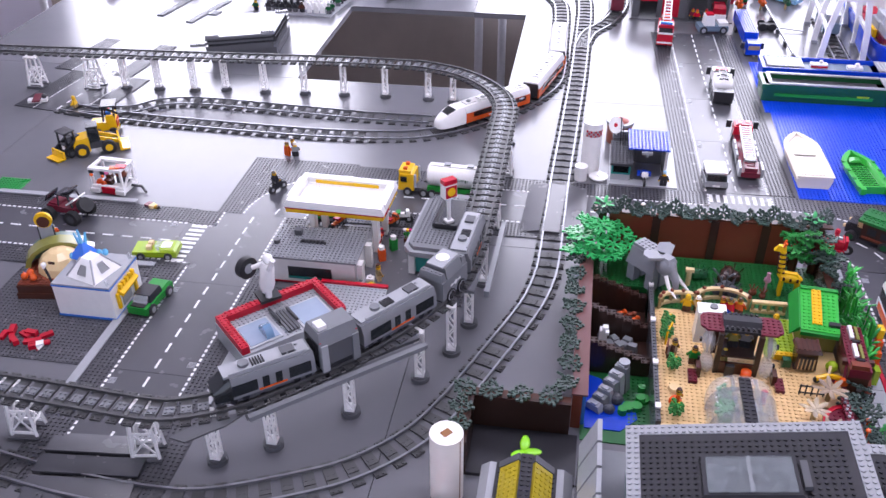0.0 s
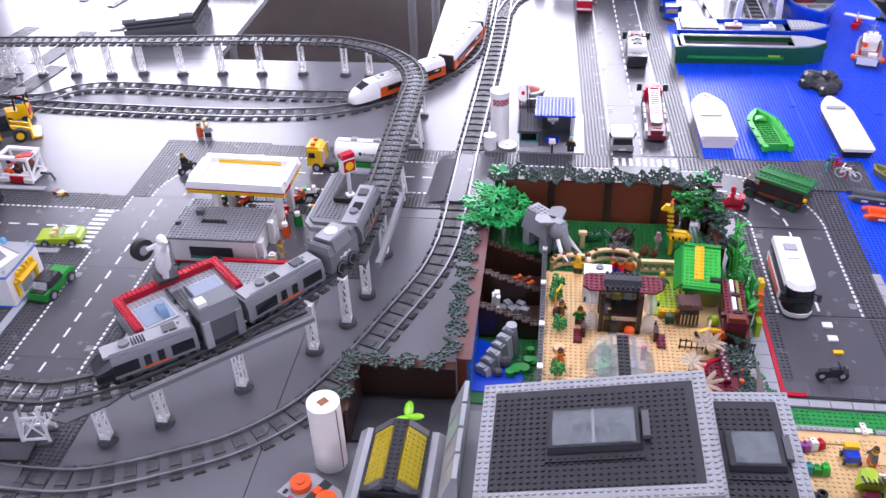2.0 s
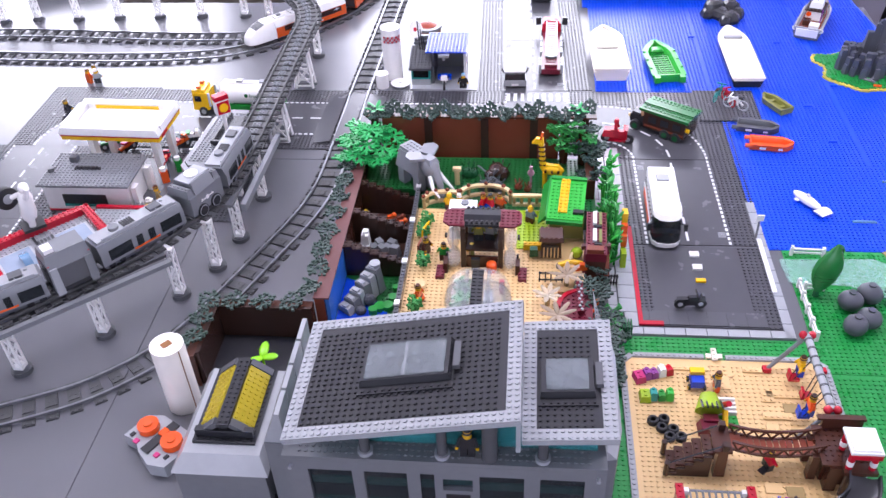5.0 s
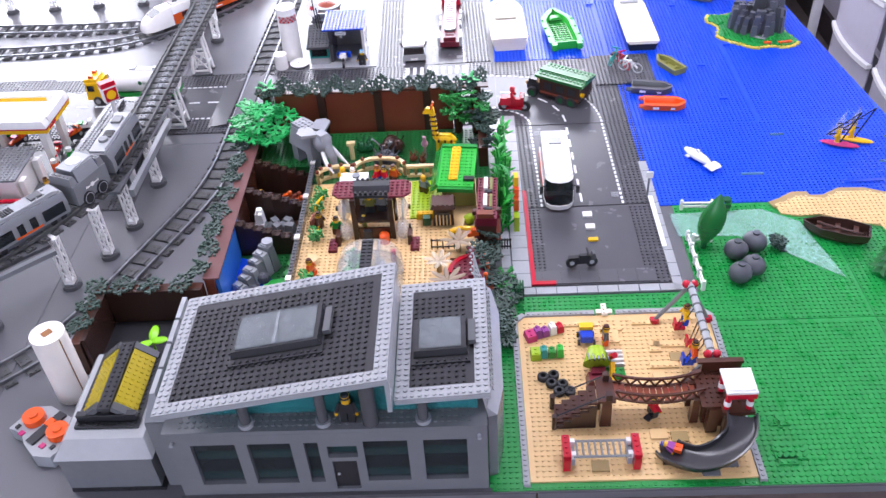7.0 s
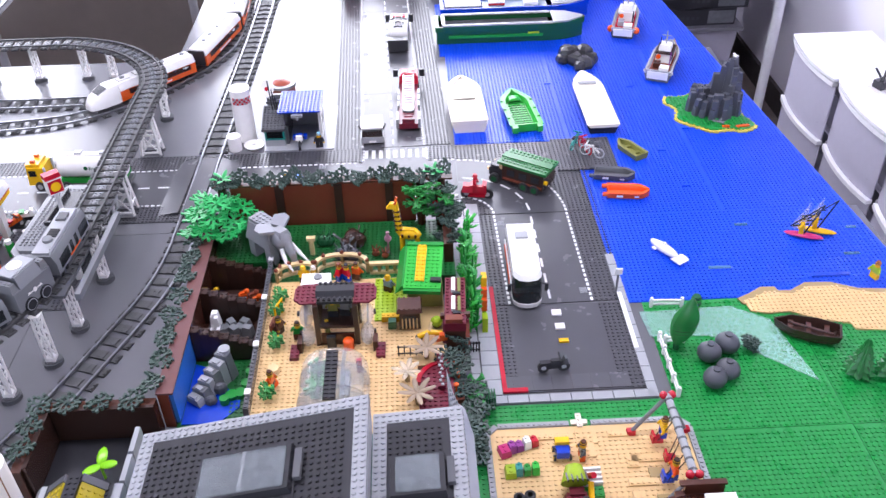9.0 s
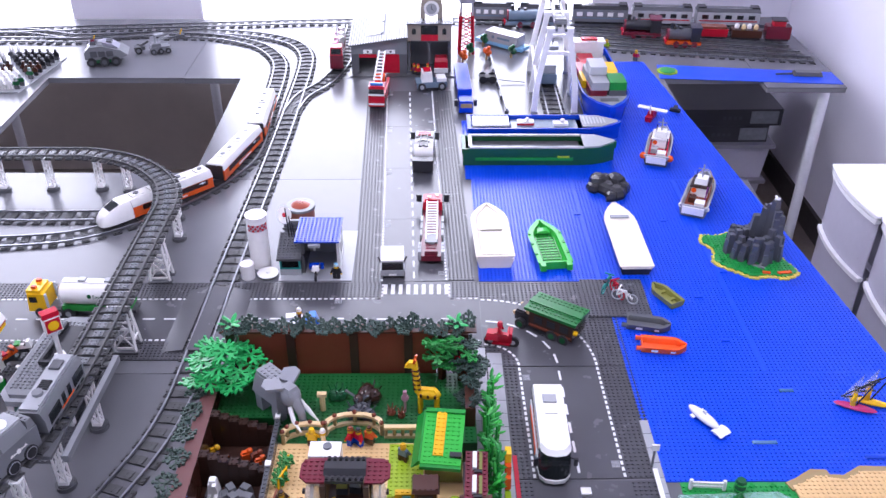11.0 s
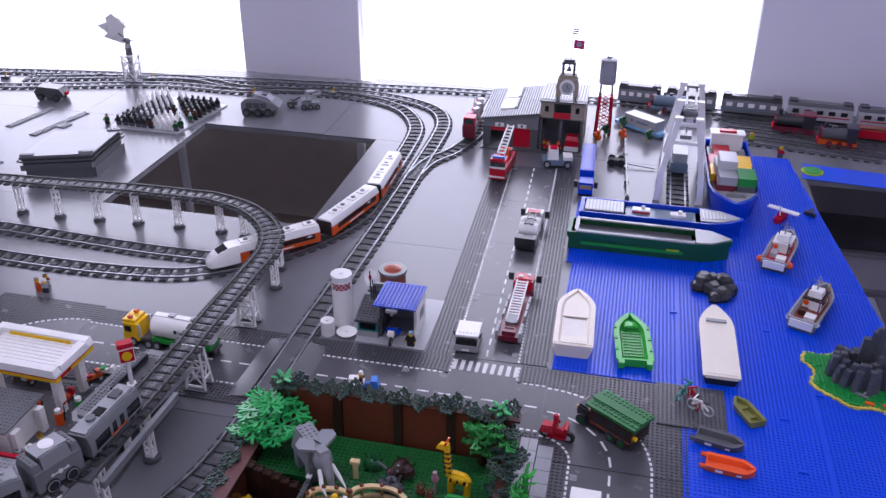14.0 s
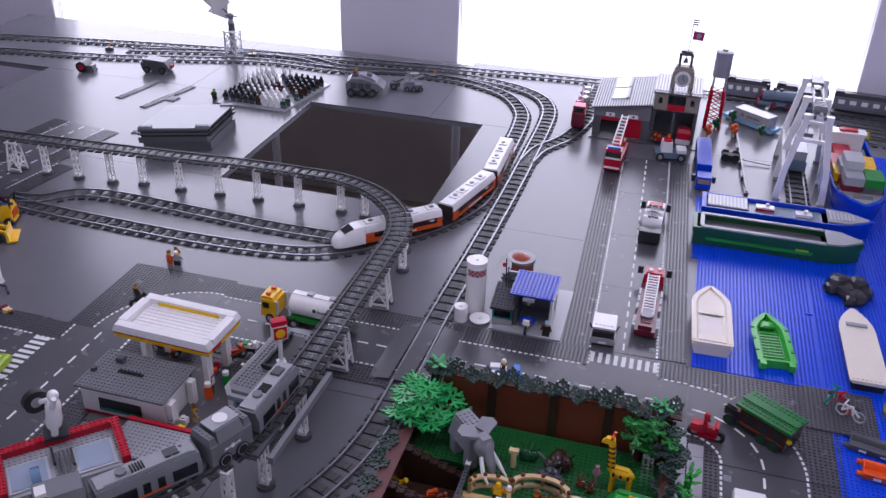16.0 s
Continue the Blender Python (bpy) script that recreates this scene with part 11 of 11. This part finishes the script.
prof = [(-0.0175, 0.0), (-0.013, -0.004), (0.013, -0.004), (0.0175, 0.0), (0.019, 0.009), (0.0165, 0.009), (0.015, 0.001), (0.011, -0.001), (-0.011, -0.001), (-0.015, 0.001), (-0.0165, 0.009), (-0.019, 0.009)]
part("chute", "black", sl_, sweep(cv, hd, prof))
part("foot", "darkbrown", sl_, box(0.437, -1.073, 0.0052, 0.012, 0.03, 0.003))
figure(0.456, -1.074, 155, "purple", "brightorange", "skin", "blue", z=0.0145, lying=True, label="toy child lying at the foot of the slide").scale = (0.75, 0.75, 0.75)
lad = thing("monkey_bars", "grey ladder bars between red and grey posts", "climbing frame", 0, 0)
for s, x in ((-1, 0.312), (1, 0.4)):
    part("post", "red", lad, box(x, -1.074, 0.0068, 0.009, 0.03, 0.022), box(x, -1.07, 0.0292, 0.01, 0.034, 0.005), studs(x - 0.004, -1.084, 1, 4, 0.0342, n=6), label="red brick post", soft=False)
    part("side", "lightgrey", lad, box(x - 0.008 * s, -1.07, 0.0068, 0.006, 0.02, 0.016))
    part("clip", "white", lad, box(x - 0.0085 * s, -1.06, 0.023, 0.006, 0.006, 0.009), box(x - 0.0085 * s, -1.08, 0.023, 0.006, 0.006, 0.009))
for y in (-1.06, -1.084):
    part("side_bar", "grey", lad, stick((0.32, y, 0.0295), (0.392, y, 0.0295), 0.0018))
for k in range(9):
    part("rung", "grey", lad, stick((0.325 + 0.0078 * k, -1.06, 0.0295), (0.325 + 0.0078 * k, -1.084, 0.0295), 0.0014))
lad.location = (-0.003, -0.006, 0)
sw = thing("swing_set", "grey swing bar on angled legs with red ends", "swing", 0, 0)
A, B = Vector((0.512, -0.822, 0.068)), Vector((0.512, -0.960, 0.068))
part("bar", "lightgrey", sw, stick(A, B, 0.0055, 12))
for k in range(8):
    c = A.lerp(B, 0.06 + 0.125 * k)
    part("ring", "darkgrey", sw, stick(c, c + Vector((0, -0.003, 0)), 0.0062, 12))
for p in (A, B):
    part("end", "red", sw, ball(p.x - 0.006, p.y, p.z + 0.002, 0.006), ball(p.x + 0.006, p.y, p.z + 0.002, 0.006))
    for dx in (-0.048, 0.03):
        lg = part("leg", "grey", sw, stick((p.x, p.y, p.z), (p.x + dx, p.y - 0.012, 0.010), 0.003, 8))
        part("foot", "red", lg, box(p.x + dx, p.y - 0.012, 0.0054, 0.012, 0.009, 0.008))
for k, (c, r) in enumerate((("red", -0.006), ("red", 0.004), ("blue", -0.008))):
    y = -0.858 - 0.034 * k
    for d in (-0.005, 0.005):
        part("rope", "black", sw, stick((0.512, y + d, 0.066), (0.500 + r, y + d, 0.022), 0.0008))
    part("seat", c, sw, box(0.500 + r, y, 0.018, 0.016, 0.013, 0.0045), box(0.494 + r, y, 0.0225, 0.003, 0.013, 0.01))
for k, (t_, l_, h_) in enumerate((("yellow", "blue", "brown"), ("brightorange", "blue", "darkbrown"))):
    figure((0.503, 0.5)[k], (-0.853, -0.925)[k], 180, t_, l_, "skin", h_, z=0.0226, label="toy child sitting on a swing")
for nm, x, y, cs in (("purple", 0.279, -0.86, ("magenta", "purple", "purple", "white", "red")), ("lime", 0.284, -0.896, ("lime", "teal", "green", "brightgreen"))):
    ca = thing("ride_on_toy", nm + " brick caterpillar ride on the sand", "toy", x, y, 18 if nm == "purple" else 2, 0.0068)
    for k, c in enumerate(cs):
        w = 0.019 if k == 0 else 0.013
        part("segment", c, ca, box(0.0115 * k, 0, 0, w * 0.82, w, 0.011 + 0.004 * (k % 2), top=(0.85, 0.85)), studs(0.0115 * k - 0.004, -0.008, 1, 2, 0.011 + 0.004 * (k % 2), n=6))
pr_ = thing("pram", "blue and yellow toy pram on four wheels", "pram", 0.359, -0.868, 90, 0.0068)
part("body", "blue", pr_, box(0, 0, 0.006, 0.022, 0.018, 0.012))
part("hood", "yellow", pr_, box(0.008, 0, 0.0182, 0.01, 0.02, 0.006))
for a in (-0.008, 0.008):
    for b in (-0.011, 0.011):
        wheel(pr_, a, b, 0.0045, 0.003, "yellow", 8)
figure(0.386, -0.874, 180, "darkgrey", "orange", "skin", "brown", z=0.0068, label="toy figure pushing a pram")
mr = thing("cradle_swing", "lime, yellow and dark red basket seat with a red bar", "playground ride", 0.367, -0.93, 0, 0.0068)
part("shell", "lime", mr, turned(cyl(0, 0, 0, 0.02, 0.024, 14, 0.011, axis="y"), rx=20, at=(0, 0.012, 0.021)))
part("grille", "black", mr, *[turned(box(-0.013 + 0.0065 * k, 0, 0, 0.002, 0.018, 0.003), rx=-18, at=(0, -0.003, 0.033)) for k in range(5)])
part("seat", "darkred", mr, box(0, -0.02, 0, 0.034, 0.022, 0.014, top=(0.8, 0.8)), box(0, -0.012, 0.0142, 0.02, 0.012, 0.004))
part("bar", "red", mr, stick((0.016, 0.024, 0.0), (0.022, -0.004, 0.038), 0.0045))
part("arm", "yellow", mr, stick((0.018, -0.03, 0.004), (0.02, -0.002, 0.022), 0.004))
gb = thing("snow_toy", "white and green rail toy on the sand", "toy", 0.392, -0.925, 0, 0.0068)
part("base", "green", gb, box(0, -0.012, 0, 0.026, 0.016, 0.008), studs(-0.012, -0.02, 3, 2, 0.008, n=6))
for k in range(4):
    part("bar", "white", gb, box(0, 0.002 + 0.007 * k, 0.002 + 0.001 * k, 0.028, 0.003, 0.008))
for x, y in ((0.291, -0.939), (0.306, -0.936), (0.302, -0.951), (0.317, -0.953), (0.311, -0.966), (0.326, -0.966)):
    ty = thing("tyre", "small black rubber tyre lying on the sand", "tyre", x, y, group="loose tyres", z=0.0068)
    pts = [(0.0078, 0), (0.0078, 0.006), (0.0066, 0.0072), (0.0042, 0.0072), (0.0036, 0.006), (0.0036, 0.0)]
    part("ring", "rubber", ty, loft([[(r * math.cos(a), r * math.sin(a), h) for a in np.linspace(0, 2 * math.pi, 17)[:-1]] for r, h in pts]))
sk = thing("skateboard", "black toy skateboard on the sand", "skateboard", 0.430, -1.011, 40, 0.0068)
part("deck", "black", sk, box(0, 0, 0.003, 0.026, 0.009, 0.002))
for a in (-0.009, 0.009):
    part("wheel", "lightgrey", sk, cyl(a, 0, 0.0016, 0.0015, 0.009, 8, axis="y"))
figure(0.430, -1.011, 20, "red", "black", "skin", "brown", z=0.012, label="toy figure on a skateboard")

# ---- park ----
GZ = 0.0036
cy = thing("cypress_tree", "dark green ribbed cone-shaped toy tree leaning over", "tree", 0.574, -0.663, 0, GZ)
part("stem", "darkgreen", cy, cyl(0, 0, 0, 0.005, 0.012, 8))
part("crown", "parkgreen", cy, loft([[(0.004 * z / 0.1 * 5 * 0.6 + r * (1 + 0.05 * (i % 2)) * math.cos(i * math.pi / 8), r * (1 + 0.05 * (i % 2)) * 0.7 * math.sin(i * math.pi / 8), z) for i in range(16)] for z, r in
     [(0.010, 0.004)] + [(0.012 + 0.0072 * k + (0.004 if j else 0), (0.021 * math.sin(math.pi * (k + 1.6) / 14.6)) * (0.93 if j else 1.0)) for k in range(12) for j in (0, 1)] + [(0.106, 0.001)]]), label="ribbed dark green crown")
rng2 = random.Random(8)
for x, y, r in ((0.618, -0.69, 0.0195), (0.652, -0.672, 0.020), (0.611, -0.745, 0.0195), (0.636, -0.728, 0.0185)):
    rk = solid("boulder", "round dark grey boulder with a flat knob on the grass", "rock", "rock_grey", ball(0, 0, 0.8 * r, r, r * rng2.uniform(0.92, 1.05), r * 0.85, 14, 9), cyl(0, 0, 1.62 * r, r * 0.3, 0.003, 10), at=(x, y, GZ), rz=rng2.uniform(0, 180), group="boulders")
pl = thing("bush", "small dark green plant beside the boulders", "plant", 0.690, -0.672, 0, GZ)
pl.scale = (0.6, 0.6, 0.8)
for k in range(6):
    shared("leaf", LEAFD[k % 3], pl, pose(0.006 * math.cos(k * 2.2), 0.006 * math.sin(k * 2.2), 0.004 + 0.004 * k, 20 * math.sin(k), 14, 60 * k))
for x0, y0, x1, y1 in ((0.552, -0.640, 0.551, -0.768), (0.555, -0.560, 0.612, -0.563), (0.556, -0.652, 0.592, -0.648)):
    L = math.hypot(x1 - x0, y1 - y0)
    fe = thing("fence", "low white rail fence on the grass", "fence", x0, y0, math.degrees(math.atan2(y1 - y0, x1 - x0)), GZ, group="park fences")
    n = max(2, int(L / 0.032) + 1)
    for k in range(n):
        part("post", "white", fe, box(0.003 + (L - 0.006) * k / (n - 1), 0, 0, 0.005, 0.006, 0.017), cyl(0.003 + (L - 0.006) * k / (n - 1), 0, 0.017, 0.0028, 0.002, 8))
    for z in (0.004, 0.0115):
        part("rail", "white", fe, box(L / 2, 0, z, L - 0.004, 0.003, 0.0032))
ba = thing("barrel", "small green barrel at the water's edge", "barrel", 0.632, -0.566, 0, GZ)
part("body", "darkgreen", ba, loft([[(r * math.cos(a), r * math.sin(a), z) for a in np.linspace(0, 2 * math.pi, 15)[:-1]] for z, r in ((0, 0.007), (0.004, 0.0082), (0.012, 0.0088), (0.02, 0.0082), (0.024, 0.007))]))
part("hoop", "green", ba, cyl(0, 0, 0.0055, 0.0092, 0.0022, 14), cyl(0, 0, 0.0165, 0.0092, 0.0022, 14))
bt = thing("rowing_boat", "dark brown wooden-look rowing boat on the grass", "boat", 0.803, -0.628, -22, GZ + 0.0016)
RL, RW, RH = 0.104, 0.044, 0.02
ro = [[(RL * (u - 0.5), RW / 2 * w * s, z) for u, w, s in ((0.0, 0.75, -1), (0.35, 1, -1), (0.75, 0.8, -1), (1.0, 0.08, -1), (1.0, 0.08, 1), (0.75, 0.8, 1), (0.35, 1, 1), (0.0, 0.75, 1))] for z in (0,)][0]
sc = lambda k, z: [(x * k, y * k, z) for x, y, _ in ro]
part("hull", "darkbrown", bt, loft([sc(0.8, 0), sc(0.95, 0.008), sc(1.0, RH), sc(0.93, RH), sc(0.88, 0.008), sc(0.74, 0.003)]))
for k in range(3):
    part("bench", "brown", bt, box(-0.03 + 0.028 * k, 0, 0.011, 0.008, 0.032 - 0.004 * k, 0.003))
part("oar", "brown", bt, stick((-0.04, 0.006, 0.016), (0.03, -0.004, 0.016), 0.0016))
bt.matrix_world = pose(0.790, -0.645, GZ + 0.0016, 0, 0, 158)
for x, y, s in ((0.838, -0.735, 1.0), (0.884, -0.742, 1.0), (0.93, -0.735, 0.9)):
    pi_ = thing("pine_tree", "small dark green layered toy pine", "tree", x, y, 20, GZ, group="park pines")
    part("trunk", "brown", pi_, cyl(0, 0, 0, 0.004, 0.01, 8))
    for k in range(6):
        r0 = (0.026 - 0.0038 * k) * s
        part("tier", "parkgreen", pi_, loft([[(r * (1 if i % 2 else 0.72) * math.cos(i * math.pi / 9), r * (1 if i % 2 else 0.72) * math.sin(i * math.pi / 9), z) for i in range(18)] for r, z in ((r0, 0.008 + 0.0105 * k), (r0 * 0.9, 0.0105 + 0.0105 * k), (r0 * 0.35, 0.0185 + 0.0105 * k))]))
lp = thing("sign_post", "grey post with a small white sign", "sign", 0.508, -0.517, 0, 0.005)
part("post", "grey", lp, cyl(0, 0, 0, 0.002, 0.045, 8))
part("sign", "white", lp, box(0, -0.002, 0.038, 0.012, 0.003, 0.012))
for x, y, w, d in ((0.596, -1.026, 0.024, 0.006), (0.594, -1.022, 0.006, 0.022), (0.594, -1.07, 0.04, 0.026), (0.588, -1.084, 0.024, 0.014)):
    solid("green_plate", "flat green plate on the park ground", "plate", "plate_green", box(0, 0, 0, w, d, 0.0032), studs(-w / 2, -d / 2, max(1, int(w / ST)), max(1, int(d / ST)), 0.0032, n=6), at=(x, y, GZ - 0.0018), soft=False)
hd_ = thing("hedge", "dark green leafy clumps beside the museum wall", "hedge", 0.238, -0.80, 0, 0.0019)
part("core", "darkgreen", hd_, box(0.006, 0.01, 0, 0.016, 0.06, 0.02), box(0.006, -0.05, 0, 0.014, 0.05, 0.014), studs(0, -0.074, 1, 6, 0.014, n=6))
for k in range(16):
    shared("leaf", LEAFT[k % 3], hd_, pose(0.006 + rng2.uniform(-0.012, 0.012), 0.05 - 0.008 * k, 0.022 + rng2.uniform(-0.006, 0.008), rng2.uniform(-20, 20), rng2.uniform(-20, 20), rng2.uniform(0, 360)))
for k in range(5):
    part("blade", "darkgreen", hd_, box(0.02 + 0.004 * k, 0.035, 0, 0.0022, 0.02, 0.026))

# ---- plastic drawer towers beside the tables ----
for k, yc in enumerate((0.545, 0.252, -0.041)):
    dt = thing("drawer_tower", "white translucent plastic drawer tower with bowed fronts", "drawers", 1.285 + 0.012 * k, yc, 0, FLOOR, group="drawer towers")
    top = -0.08 - FLOOR
    bow = [(0.0 - 0.018 * math.cos(v * math.pi / 2) ** 0.8, 0.146 * v) for v in np.linspace(-1, 1, 15)]
    out = lambda d, e: [(x + d, y * e) for x, y in bow] + [(0.228, 0.146 * e), (0.228, -0.146 * e)]
    part("top", "drawer_top", dt, prism(out(0, 1)[::-1], top - 0.007, 0.007))
    part("base", "drawer_top", dt, prism(out(0.01, 1)[::-1], 0, 0.02))
    for s in (-1, 1):
        part("side", "drawer_plastic", dt, cbox(0.03, 0.143 * s - 0.002, 0.0202, 0.226, 0.143 * s + 0.002, top - 0.0122))
    part("back", "drawer_plastic", dt, cbox(0.2225, -0.1405, 0.0202, 0.226, 0.1405, top - 0.0122))
    n = 3
    dh = (top - 0.0325) / n
    for j in range(n):
        z = 0.0203 + dh * j
        dr = part("drawer", "drawer_plastic", dt, prism([(x + 0.012, y * 0.955) for x, y in bow] [::-1] + [(x + 0.0165, y * 0.94) for x, y in bow], z, dh - 0.014), cbox(0.045, -0.132, z, 0.2, 0.132, z + 0.004), label="cloudy translucent drawer")
        part("lip", "drawer_top", dr, prism([(x + 0.002, y * 0.965) for x, y in bow][::-1] + [(x + 0.018, y * 0.95) for x, y in bow], z + dh - 0.0138, 0.0118), label="white drawer lip")
        part("frame_rail", "drawer_top", dr, cbox(0.03, -0.1395, z + dh - 0.0138, 0.218, -0.134, z + dh - 0.004))
        part("frame_rail", "drawer_top", dr, cbox(0.03, 0.134, z + dh - 0.0138, 0.218, 0.1395, z + dh - 0.004))
        part("filling", "violetgrey", dr, cbox(0.06, -0.11, z + 0.0042, 0.19, 0.11, z + dh * 0.55), label="pale grey bricks inside")
bs2 = thing("black_stand", "small black toy stand on the drawer tower", "stand", 1.375, 0.33, 20, -0.08)
part("base", "white", bs2, cyl(0, 0, 0.0002, 0.03, 0.006, 18))
part("post", "black", bs2, box(0, 0, 0.0064, 0.03, 0.03, 0.02), stick((0, 0, 0.0264), (0.02, 0.01, 0.06), 0.004), stick((0, 0, 0.0264), (-0.012, 0.02, 0.055), 0.003))
# clear bins and boxes under the far table
bn = thing("storage_bin", "clear lidded plastic storage bin under the table", "bin", 1.19, 1.56, 0, FLOOR, group="storage bins")
part("tub", "drawer_plastic", bn, box(0, 0, 0, 0.38, 0.3, 0.13, top=(1.06, 1.06)))
part("lid", "bin_lid", bn, box(0, 0, 0.1302, 0.43, 0.35, 0.014))
copy_thing(bn, pose(1.20, 1.56, FLOOR + 0.1446))
for x, z, w in ((1.185, FLOOR + 0.2894, 0.40), (1.215, FLOOR + 0.2894 + 0.0652, 0.42)):
    bx = thing("game_box", "black printed cardboard box lying flat on a bin", "box", x, 1.55, 1, z, group="stacked boxes")
    part("carton", "box_dark", bx, box(0, 0, 0, w, 0.28, 0.064), soft=False)
    for k in range(4):
        part("letter_bar", "darkgrey", bx, box(0.0 + 0.019 * k, -0.1406, 0.024, 0.012, 0.001, 0.012), label="grey bar for lettering", soft=False)
    part("picture", "box_print", bx, box(0.145, -0.1408, 0.008, 0.10, 0.0012, 0.048), label="tan printed picture")
